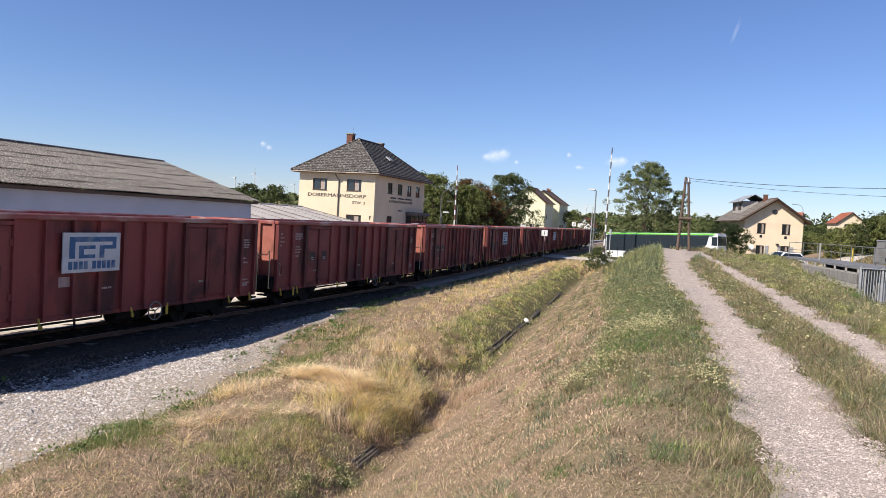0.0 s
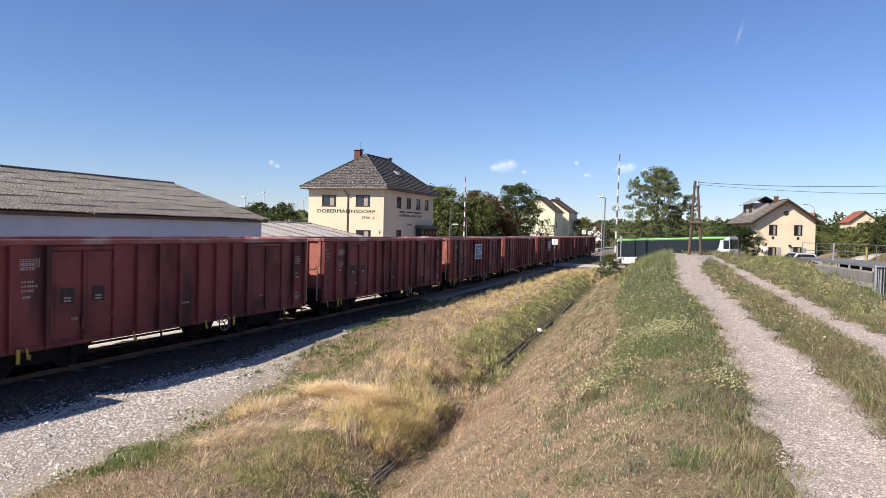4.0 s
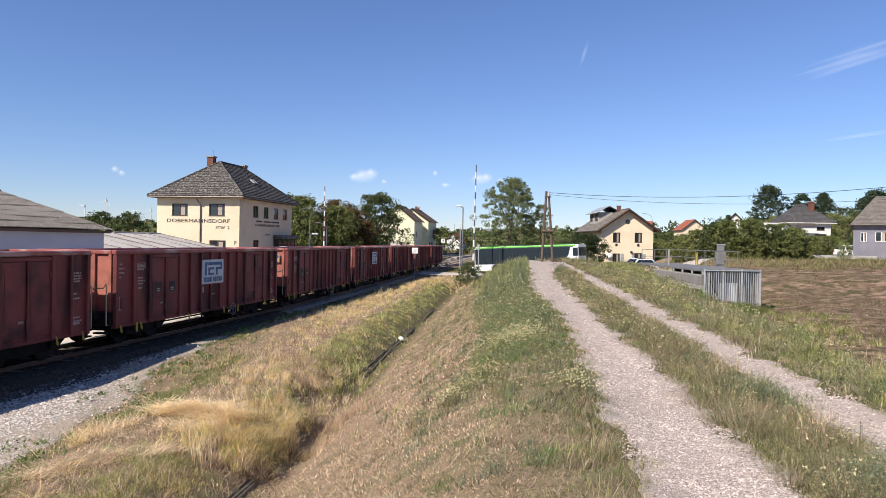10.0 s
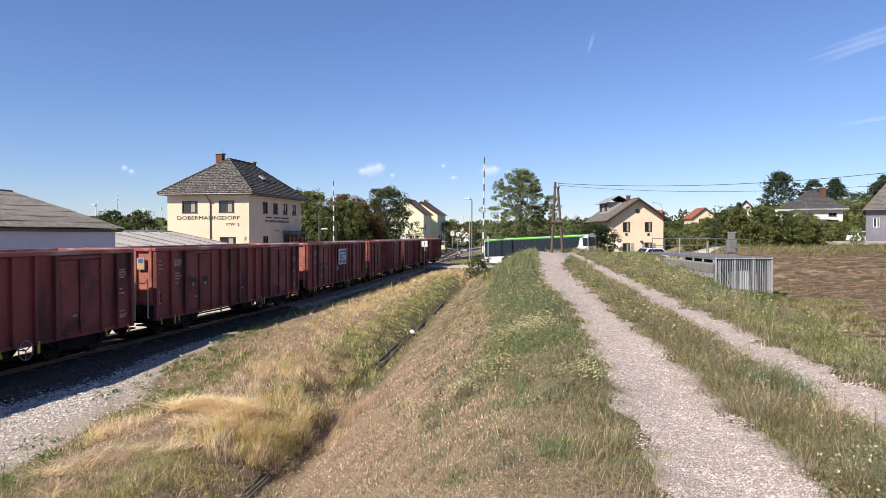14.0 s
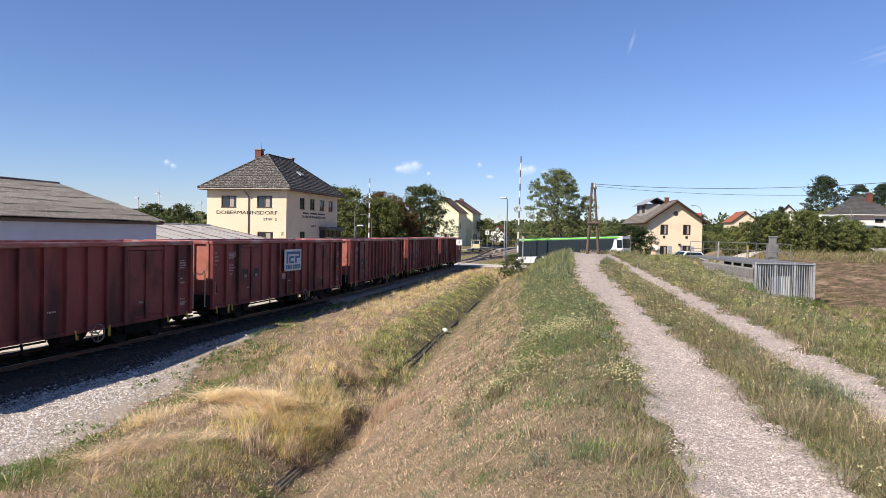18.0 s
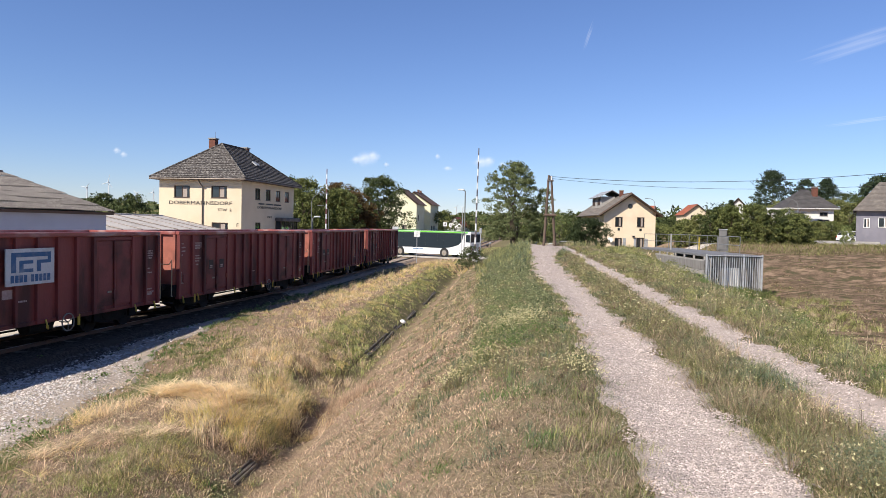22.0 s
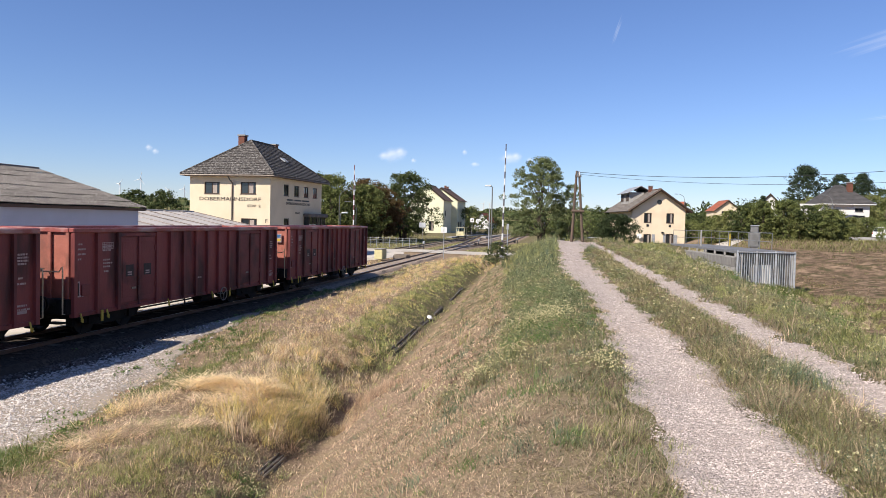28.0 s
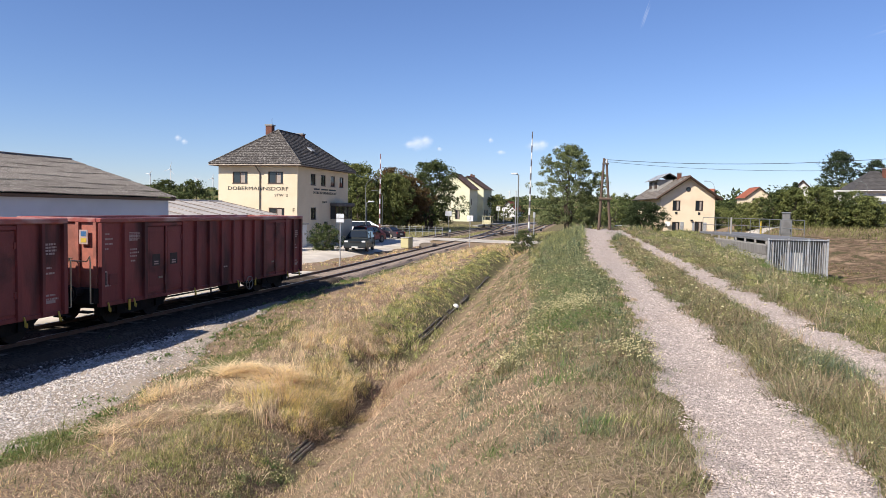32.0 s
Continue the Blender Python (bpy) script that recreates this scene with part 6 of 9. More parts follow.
def crown_centres(rng, h0, h1, rx, ry, n, shape="round"):
    """Centres of leaf clumps: uneven lobes in the crown between two heights."""
    out = []
    lobes = rng.uniform(0, math.tau, 5)
    while len(out) < n:
        z = rng.uniform(0, 1)
        a = rng.uniform(0, math.tau)
        if shape == "round":
            prof = math.sqrt(max(0.0, 1 - (2 * z - 0.9) ** 2 / 1.25))
        elif shape == "poplar":
            prof = (0.55 + 0.45 * math.sin(math.pi * min(1, z * 1.15))) * (1 - 0.75 * max(0, z - 0.55) / 0.45)
        elif shape == "poplar2":
            prof = 1.05 * math.sin(math.pi * min(1.0, 0.33 + 0.60 * z)) ** 0.8
        elif shape == "pine":
            prof = math.sin(math.pi * (0.26 + 0.70 * z)) ** 0.9
        else:
            prof = 1.02 - z
        lob = 1 + 0.22 * math.sin(3 * a + lobes[0] + 4 * z) + 0.14 * math.sin(5 * a + lobes[1] - 7 * z)
        rr = prof * lob * math.sqrt(rng.uniform(0.12, 1.0))
        out.append((rr * rx * math.cos(a), rr * ry * math.sin(a), h0 + (h1 - h0) * z))
    return np.array(out)


def build_tree(name, label, x, y, h, rx, bare, mat, seed, n=46, per=85, size=0.22, shape="round", ry=None, trunk=0.28, stems=1, z=None, flat=0.75, clump=None, dense=1.15):
    rng = np.random.default_rng(seed)
    t = thing(name, label, "tree" if h > 3 else "shrub", pose(x, y, hz(x, y) if z is None else z))
    ry = ry or rx
    n, per, size = int(n * 3.2), int(per * 0.33 * dense), size * 0.78 / dense ** 0.5
    cs = crown_centres(rng, bare, h - 0.4, rx, ry, n, shape)
    rad = (clump * 0.75 if clump else max(0.24, rx * 0.145)) * rng.uniform(0.5, 1.7, n) * rng.uniform(0.55, 1.3, n)
    v, f = leaf_cloud(rng, cs, rad, per, size, flat)
    me = bpy.data.meshes.new("crown")
    me.from_pydata(v.tolist(), [], f.tolist())
    me.materials.append(mat)
    cr = new("crown", me)
    cr.parent = t
    for s in range(stems):
        ox, oy = (rng.uniform(-0.5, 0.5) * rx * 0.5 if stems > 1 else 0), (rng.uniform(-0.4, 0.4) if stems > 1 else 0)
        bm = bmesh.new()
        pts = [Vector((ox * (0.6 + 0.4 * k / 4) + rng.normal() * 0.08 * k * min(1, h / 8), oy + rng.normal() * 0.05 * k, -0.3 + (h * 0.78 + 0.3) * k / 5)) for k in range(6)]
        for k in range(5):
            tube(bm, pts[k], pts[k + 1], trunk * (1 - k / 5.5), trunk * (1 - (k + 1) / 5.5), 8, caps=k in (0, 4))
        part("trunk", bm, M_BARK, t)
        for i in rng.choice(n, min(n, 7), replace=False):
            c = Vector(cs[i])
            k = min(4, max(1, int(5 * max(0.0, c.z * 0.6) / (h * 0.78))))
            bm = bmesh.new()
            mid = pts[k].lerp(c, 0.55) + Vector((0, 0, 0.06 * h * 0.3))
            tube(bm, pts[k], mid, trunk * 0.35, trunk * 0.2, 6)
            tube(bm, mid, c, trunk * 0.2, trunk * 0.06, 6)
            part("limb", bm, M_BARK, t)
    return t


build_tree("broadleaf_tree", "dark green walnut tree in front of the lemon house", -35.6, 130.5, 12.9, 5.9, 1.6, M_LEAF_DARK, 11, n=100, per=160, size=0.22, trunk=0.3, stems=3)
build_tree("broadleaf_tree", "tall light green tree beside the crossing", -8.2, 104, 13.3, 4.4, 1.8, M_LEAF_AIRY, 12, n=150, per=290, size=0.122, shape="poplar2", stems=6, trunk=0.15, clump=0.56)
build_tree("broadleaf_tree", "slim light green tree beside the timber pole", -3.9, 104.5, 9.4, 2.1, 1.2, M_LEAF_AIRY, 13, n=42, per=130, size=0.14, shape="poplar2", stems=2, trunk=0.12)
build_tree("broadleaf_tree", "thin yellowing sapling beside the timber pole", -1.6, 102, 6.3, 1.0, 1.2, M_LEAF_LIGHT, 14, n=12, per=40, size=0.16, trunk=0.07)
for i, (x, y, h, r, mt, lab) in enumerate([
        (-41.5, 108, 10.8, 4.6, M_LEAF_MID, "green tree behind the station"), (-37.0, 112, 9.6, 3.9, M_LEAF_MID, "green tree behind the station"),
        (-39.5, 119, 11.0, 4.4, M_LEAF_BROWN, "rust-brown chestnut tree behind the station"), (-36.0, 117, 9.4, 3.6, M_LEAF_BROWN, "rust-brown chestnut tree behind the station"),
        (-45.8, 112, 11.4, 4.4, M_LEAF_DARK, "dark green tree behind the station"), (-42.0, 128, 9.0, 4.2, M_LEAF_DARK, "dark green tree in the shade"),
        (-47, 126, 8.5, 4.0, M_LEAF_DARK, "dark green tree in the shade")]):
    build_tree("broadleaf_tree", lab, x, y, h, r, 1.2, mt, 20 + i, n=90, per=80, size=0.27, dense=2.2)
for i, (x, y, h, r) in enumerate([(-64.0, 90, 7.6, 3.0), (-58.8, 89, 7.4, 2.8), (-61.0, 85, 5.2, 2.4)]):
    build_tree("broadleaf_tree", "dark green tree beyond the sheds", x, y, h, r, 0.6, (M_LEAF_DARK, M_LEAF_DARK, M_LEAF_LIGHT)[i], 40 + i, n=60, per=70, size=0.22, dense=1.8)
build_tree("shrub", "dark rounded shrub beside the apricot house", 2.3, 96.0, 4.9, 2.7, 0.1, M_LEAF_DEEP, 50, n=110, per=230, size=0.115, trunk=0.08, stems=3)
build_tree("shrub", "bushy green tree behind the apricot house", 0.6, 121, 6.6, 2.6, 0.5, M_LEAF_DARK, 51, n=38, per=140, size=0.14, trunk=0.1)
build_tree("shrub", "round dark green bush beside the crossing", -9.0, 66.5, 2.5, 1.35, 0.1, M_LEAF_DARK, 52, n=40, per=110, size=0.07, trunk=0.04, stems=4, clump=0.3)
build_tree("shrub", "green bush beside the station wall", -24.4, 56.0, 2.5, 1.4, 0.05, M_LEAF_DARK, 53, n=50, per=110, size=0.08, trunk=0.04, stems=3, z=-0.1, clump=0.34)
for i, (x, y, h, r, mt) in enumerate([(-43, 158, 3.4, 2.8, M_LEAF_MID), (-39, 142, 2.2, 2.2, M_LEAF_MID), (-33.5, 190, 7.5, 3.4, M_LEAF_MID), (-30, 205, 6.5, 3.6, M_LEAF_DARK), (-38, 214, 7.5, 3.8, M_LEAF_DARK),
                                      (-24, 240, 7, 4, M_LEAF_DARK), (-17, 230, 6.0, 4, M_LEAF_MID), (-3, 140, 4.5, 3.2, M_LEAF_MID), (2.5, 150, 6.0, 3.2, M_LEAF_DARK)]):
    build_tree("broadleaf_tree", "bushy green tree beside the sidings", x, y, h, r, 0.3, mt, 60 + i, n=34, per=60, size=0.26, trunk=0.14)
# hedge row on the slope
hedge = [(29.6, 106.5, 5.0, 2.2), (31.6, 107.5, 4.3, 2.0), (33.8, 109, 3.4, 1.9), (35.6, 113, 3.4, 2.0), (37.5, 113, 3.4, 1.9),
         (12.4, 116, 3.8, 2.4), (15, 124, 4.0, 2.8), (19.5, 126, 4.6, 3.0), (24.5, 124, 6.8, 3.2), (28.5, 122, 6.0, 2.8), (12, 134, 4.2, 3.2)]
# bearing from the dike's crest, distance, rise of the top: the row of shrubs before the road
for az, d, up in ((8.6, 90, 1.1), (9.6, 88, 1.5), (10.5, 87, 1.9), (11.5, 86, 2.15), (12.4, 87, 2.3), (13.3, 86, 2.35), (14.0, 87, 1.4), (14.7, 87, 1.9), (15.3, 87, 1.1), (15.9, 88, 1.6), (16.6, 89, 0.8)):
    x, y = d * math.sin(radians(az)), d * math.cos(radians(az))
    hedge.append((x, y, 3.55 + d * math.tan(radians(up)) - hz(x, y), 1.75))
for i, (x, y, h, r) in enumerate(hedge):
    tagged(build_tree("shrub", "dense green hedge shrub on the slope", x, y, h, r, 0.1, (M_LEAF_MID, M_LEAF_MID, M_LEAF_OLIVE, M_LEAF_DARK, M_LEAF_MID)[i % 5], 80 + i, n=66, per=92, size=0.118, trunk=0.07, stems=2), group="hedge shrubs")
build_tree("shrub", "young bush in front of the slope road", 32.6, 93.2, 2.6, 0.9, 0.1, M_LEAF_LIGHT, 99, n=20, per=60, size=0.1, trunk=0.04)
for i, (x, y, h, r) in enumerate([(47.5, 184, 14.6, 5.4), (65.8, 220, 13.4, 4.4), (71.0, 219, 13.6, 4.4), (65.0, 168, 12.6, 5.6), (70.5, 170, 12.2, 5.2), (37.0, 178, 8.2, 2.0), (34.5, 182, 6.6, 2.4)]):
    build_tree("pine_tree", "dark green pine tree on the slope", x, y, h, r, 1.6 if i < 5 else 0.5, M_NEEDLE, 110 + i, n=150, per=100, size=0.24, shape="pine" if i < 5 else "cone", trunk=0.26, flat=0.55, clump=r * 0.21)
for i, (x, y, h, r) in enumerate([(45.5, 128, 6.0, 3.0), (50, 134, 7.5, 3.6), (47, 140, 7.0, 3.4), (43.5, 118, 3.4, 2.0), (29.5, 150, 6.0, 3.2), (22, 165, 4.6, 3.4), (18, 180, 4.4, 3.4), (11, 190, 5.0, 4.0), (40, 150, 7.5, 3.5), (53, 150, 8.5, 4)]):
    build_tree("broadleaf_tree", "green garden tree on the slope", x, y, h, r, 0.4, (M_LEAF_OLIVE, M_LEAF_DARK)[i % 2], 130 + i, n=48, per=100, size=0.18, trunk=0.16)
# a garden hedge, clipped, below the bungalow
rng = np.random.default_rng(5)
cs = np.stack([np.linspace(33, 41, 40), 117 + 0.3 * rng.normal(size=40), 3.0 + rng.uniform(0, 1.7, 40)], -1)
v, f = leaf_cloud(rng, cs, np.full(40, 0.65), 70, 0.13)
mesh_stuff("garden_hedge", v.tolist(), f.tolist(), M_LEAF_DARK, "dark clipped garden hedge below the bungalow", "hedge")
# far woods along the horizon
rng = np.random.default_rng(6)
fc, fr = [], []
for i in range(420):
    a = rng.uniform(-62, 38)
    d = rng.uniform(260, 620)
    if -6 < a + 9.5 < 4 and d < 420:
        d += 200
    x, y = d * math.sin(radians(a)), d * math.cos(radians(a))
    hgt = rng.uniform(2, 5.5) + (2 if a > 6 else 0)
    for k in range(2):
        fc.append((x + rng.normal() * 4, y + rng.normal() * 4, hz(x, y) + hgt * (0.45 + 0.4 * k)))
        fr.append(hgt * rng.uniform(0.5, 0.9))
v, f = leaf_cloud(rng, fc, fr, 45, 0.75)
mesh_stuff("far_woods", v.tolist(), f.tolist(), M_LEAF_DARK, "distant dark green woods and scrub along the horizon", "woods")
fc, fr = [], []
for i in range(500):
    a = rng.uniform(-60, 36)
    d = rng.uniform(1500, 3000)
    x, y = d * math.sin(radians(a)), d * math.cos(radians(a))
    fc.append((x, y, hz(x, y) + 4))
    fr.append(rng.uniform(8, 26))
v, f = leaf_cloud(rng, fc, fr, 30, 5.0, 0.35)
mesh_stuff("far_woods", v.tolist(), f.tolist(), M_LEAF_DARK, "distant wooded ridges on the horizon", "woods")


# ---- grasses, straw, weeds and loose stones ----
M_STRAW = leaf_material("dry_straw", (0.85, 0.65, 0.445), (0.57, 0.41, 0.275), 0.5, 0.9, 0.3)
M_GOLD = leaf_material("golden_straw", (0.93, 0.745, 0.385), (0.78, 0.60, 0.30), 0.3, 1.2, 0.5)
M_OLIVE = leaf_material("olive_grass", (0.31, 0.32, 0.115), (0.45, 0.41, 0.178), 0.4, 0.8, 0.3)
M_LIME = leaf_material("yellow_green_grass", (0.33, 0.37, 0.12), (0.44, 0.44, 0.17), 0.4, 0.8, 0.35)
M_OLIVEDARK = leaf_material("olive_sward", (0.17, 0.185, 0.06), (0.27, 0.255, 0.095), 0.45, 0.8, 0.3)
M_HAY = leaf_material("greyish_hay", (0.54, 0.41, 0.27), (0.33, 0.25, 0.165), 0.5, 0.9, 0.25)
M_DEAD = leaf_material("dead_grass", (0.17, 0.125, 0.09), (0.24, 0.16, 0.11), 0.5, 1.2, 0.15)
M_GRASS = leaf_material("meadow_grass", (0.14, 0.172, 0.048), (0.265, 0.255, 0.095), 0.55, 0.6, 0.3)
M_GREY = leaf_material("grey_green_weed", (0.145, 0.17, 0.08), (0.23, 0.235, 0.125), 0.45, 1.0, 0.25)
M_FRESH = leaf_material("fresh_green_weed", (0.11, 0.18, 0.05), (0.17, 0.23, 0.075), 0.3, 1.0, 0.3)
M_FORB = leaf_material("grey_green_forb", (0.165, 0.19, 0.088), (0.25, 0.262, 0.13), 0.45, 1.5, 0.3)
M_BLUEGREY = leaf_material("blue_grey_weed", (0.11, 0.145, 0.085), (0.18, 0.21, 0.13), 0.5, 3.0, 0.2)
M_FLOWER = leaf_material("pale_yellow_flower", (0.68, 0.60, 0.29), (0.60, 0.53, 0.33), 0.2, 2.0, 0.2)


def blades(name, P, length, lean, width, rng, material, label, category, droop=0.35, az=None):
    """Blades of grass at the points P (n x 3): two joints each, leaning by lean and drooping at the tip."""
    n = len(P)
    a = rng.uniform(0, math.tau, n) if az is None else az
    d = np.stack([np.cos(a), np.sin(a), 0 * a], -1)
    b = a + math.pi / 2 + rng.normal(size=n) * 0.7
    wv = np.stack([np.cos(b), np.sin(b), 0 * b], -1) * (width / 2)[:, None]
    up = np.array([0, 0, 1.0])
    L, k = length[:, None], lean[:, None]
    mid = P + (up * np.sqrt(np.maximum(0.004, 1 - k ** 2)) + d * k) * L * 0.55
    k2 = np.clip(k + droop, 0, 0.995)
    tip = mid + (up * np.sqrt(np.maximum(0.008, 1 - k2 ** 2)) + d * k2) * L * 0.5
    V = np.stack([P - wv, P + wv, mid + wv * 0.75, mid - wv * 0.75, tip], 1).reshape(-1, 3)
    i = np.arange(n)[:, None] * 5
    me = bpy.data.meshes.new(name)
    quads, tris = (i + np.array([[0, 1, 2, 3]])), (i + np.array([[3, 2, 4]]))
    me.vertices.add(len(V))
    me.vertices.foreach_set("co", V.ravel())
    loops = np.concatenate([quads, tris], 1).ravel()
    me.loops.add(len(loops))
    me.loops.foreach_set("vertex_index", loops.astype(np.int32))
    starts = (np.arange(n)[:, None] * 7 + np.array([[0, 4]])).ravel()
    me.polygons.add(2 * n)
    me.polygons.foreach_set("loop_start", starts.astype(np.int32))
    me.update(calc_edges=True)
    me.materials.append(material)
    return tagged(new(name, me), label, category, "", "stuff")


rng = np.random.default_rng(21)


def scatter(n, r0, r1, a0=-62, a1=40):
    """Points about the camera's stand, denser near it."""
    r = np.exp(rng.uniform(math.log(r0), math.log(r1), n))
    a = np.radians(rng.uniform(a0, a1, n))
    return r * np.sin(a), r * np.cos(a), r


def patch(x, y, s, k=0.0):
    """Soft patches over the plan, 0 to 1."""
    return 0.5 + 0.5 * (np.sin(x * s + 1.3 * np.sin(y * s * 0.7 + k) + k) * np.cos(y * s * 0.83 + 1.1 * np.sin(x * s * 0.6 - k)))


def on_path(x, y, inset=0.05):
    e = 0.06 * np.sin(5.3 * y) + 0.05 * np.sin(12.1 * y + 1)
    a, b, c, d = path_edges(y)
    return ((x > a + inset + e) & (x < b - inset + e)) | ((x > c + inset + e) & (x < d - inset - e))


def on_apron(x, y):
    return x < apron_edge(y) - 0.35 + 0.3 * np.sin(3 * y) + 0.25 * np.sin(7.7 * y + x)


def zones(x, y):
    return x - ditch_x(y), x - wheel_x(y), x - crest_x(y)


def grown(n, r0, r1, a0, a1, far):
    """The main sward: what grows where, by the plan's strips; far: the distance for which blades are sized."""
    x, y, r = scatter(n, r0, r1, a0, a1)
    # half of it stands in tussocks
    k = n // 2
    m = k // 22
    tx, ty, tr_ = scatter(m, r0, r1, a0, a1)
    pick = rng.integers(0, m, k)
    spread_ = rng.uniform(0.02, 0.10, m)[pick] * np.clip(tr_[pick] / 8, 0.7, 2.2)
    x[:k], y[:k] = tx[pick] + rng.normal(size=k) * spread_, ty[pick] + rng.normal(size=k) * spread_
    r[:k] = np.hypot(x[:k], y[:k])
    tone = rng.uniform(0, 1, n)
    tone[:k] = rng.uniform(0, 1, m)[pick]
    size_ = np.ones(n)
    az = rng.uniform(0, math.tau, n)
    az[:k] = np.arctan2(y[:k] - ty[pick], x[:k] - tx[pick]) + rng.normal(size=k) * 0.5
    size_[:k] = rng.lognormal(0.25, 0.55, m)[pick]
    d, w, c = zones(x, y)
    q = y + 0.362 * (np.clip(x, -14, 30) + 5.5)
    keep = ~on_path(x, y, 0.10 + 0.10 * rng.normal(size=n)) & ~on_apron(x, y) & (c < 5.0) & ~((x > 5.3) & (y > 41) & (y < 62)) & (q < 75) & (np.abs(y - road_mid(x)) > 4.0) & ((np.abs(d + 0.37) > 0.11) | (rng.uniform(0, 1, len(y)) < 0.22) | (y < 20.2))
    x, y, r, d, w, c, tone, size_, az = (v[keep] for v in (x, y, r, d, w, c, tone, size_, az))
    P = np.stack([x, y, height(x, y) - 0.01], -1)
    u = np.clip(tone + rng.normal(size=len(x)) * 0.06, 0, 1)
    slope = (d > 0.1) & (w < -2.1 + 0.9 * patch(x, y, 0.9))
    crest = ~slope & (d > 0) & (w < -0.3)
    midstrip = (w > 0.3) & (w < 1.45)
    right = w > 2.2
    bank = d < -0.0
    inner = bank & (d > -2.2)
    outer = bank & (d < -3.4) & (y < 26)
    p1, p2 = patch(x, y, 1.1, 2), patch(x, y, 2.7, 5)
    g = np.where(slope, 0.10 + 0.42 * p1 ** 4 + 0.25 * sstep(-3.6, -2.0, w), np.where(crest, 0.12 + 0.34 * p2 + 0.28 * sstep(-1.3, -0.7, w) + 0.28 * sstep(12, 26, y), np.where(midstrip, 0.26 + 0.32 * p2, np.where(right, 0.55 + 0.28 * p1, 0.25))))
    g = np.where(slope, g + 0.62 * sstep(16, 30, y), g)
    g = np.where(inner, 0.30 + 0.65 * sstep(15, 19, y) * (0.8 + 0.2 * p2), g)
    g = np.where(bank & (x < -4.2) & (y < 10.6) & (x > -7.2), 0.55, g)
    g = np.where((d < -2.0) & (x - apron_edge(y) < 0.9), 0.8, g)
    g = np.where(outer, 0.35 + 0.55 * (p1 > 0.5), g)
    g = np.where(bank & ~inner & ~outer, 0.08 + 0.25 * (p1 > 0.7), g)
    g = g * np.where(w < 0.5, 0.45 + 0.55 * sstep(5, 11, r), 1)
    green = u < g
    tall = np.where(slope, 0.027, np.where(crest, 0.034, np.where(midstrip, 0.06, np.where(right, 0.062, 0.06)))) * rng.lognormal(0, 0.45, len(x))
    tall = np.where(inner & (y > 16), 0.12 * rng.lognormal(0, 0.3, len(x)), tall)
    tall = np.where(right | crest, tall * (0.6 + 0.9 * p2), tall) * np.clip((far / 12) ** 0.25, 0.9, 1.3) * size_ * (0.62 + 0.38 * sstep(4, 9, r))
    wid = np.clip(0.0034 * (np.maximum(r, far) / 5.0) ** 0.85, 0.0032, 0.05) * rng.uniform(0.7, 1.4, len(x))
    flat_ = np.where(slope, 0.76, np.where(crest, 0.78, np.where(bank & ~inner, 0.75, 0.6)))
    grey = patch(x, y, 2.1, 1) + 0.25 * (tone - 0.5) <= 0.45
    olive = inner & (y > 14.5) & green
    dark = rng.uniform(0, 1, len(x)) < 0.04 + 0.18 * patch(x, y, 3.7, 7) ** 2 + 0.35 * patch(x, y, 9.5, 2) ** 3
    for sel, mt, nm, lab in ((green & ~grey & ~olive, M_GRASS, "meadow_grass", "green and olive meadow grass on the dike"),
                             (green & grey & ~olive, M_GREY, "meadow_grass", "grey-green low weeds in the dry grass"),
                             (olive & (p1 > 0.5), M_LIME, "meadow_grass", "soft yellow-green grass on the ditch bank"),
                             (olive & (p1 <= 0.5), M_OLIVE, "meadow_grass", "soft olive-green grass on the ditch bank"),
                             (~green & dark, M_DEAD, "dry_grass", "dead brown grass between the tufts"),
                             (~green & ~dark & ~bank & slope, M_STRAW, "dry_grass", "short dry brown grass on the dike slope"),
                             (~green & ~dark & ~bank & ~slope & (p1 > 0.62), M_STRAW, "dry_grass", "short pinkish dry grass on the dike crest"),
                             (~green & ~dark & ~bank & ~slope & (p1 <= 0.62), M_HAY, "dry_grass", "greyish dry grass on the dike crest"),
                             (~green & ~dark & bank & (p2 < 0.6), M_STRAW, "dry_grass", "short dry brown grass on the bank"),
                             (~green & ~dark & bank & (p2 >= 0.6), M_GOLD, "dry_grass", "golden dry grass on the bank")):
        k = int(sel.sum())
        if k:
            lean = np.clip(rng.normal(0, 0.27, k) + np.where(green, np.where((slope | crest) & (r < 14), 0.68, 0.55), flat_)[sel], 0.02, 0.96)
            blades(nm, P[sel], tall[sel] * np.where(lean > 0.7, 1.35, 1), lean, wid[sel], rng, mt, lab, "grass", 0.42, az[sel])


grown(290000, 3.0, 24, -56, 28, 5)
grown(92000, 20, 82, -56, 28, 22)
grown(56000, 3.2, 8.5, -56, 28, 5)
grown(25000, 0.5, 14, 40, 298, 6)
grown(9000, 0.5, 3.2, -64, 42, 5)

# dead thatch lying on the slope and the bank
M_THATCH = leaf_material("dead_thatch", (0.40, 0.29, 0.215), (0.26, 0.19, 0.14), 0.5, 1.5, 0.1)
M_RUST = leaf_material("rusty_dry_weed", (0.42, 0.24, 0.165), (0.36, 0.235, 0.16), 0.4, 1.5, 0.2)
x, y, r = scatter(135000, 3.2, 50, -56, 30)
d, w, c = zones(x, y)
keep = ~on_path(x, y) & ~on_apron(x, y) & (d < 12) & (w < -1.2) & (y < 62) & (rng.uniform(0, 1, len(x)) > 0.85 * sstep(17, 30, y) * (d > 0)) & ((np.abs(d + 0.37) > 0.11) | (rng.uniform(0, 1, len(y)) < 0.22) | (y < 20.2))
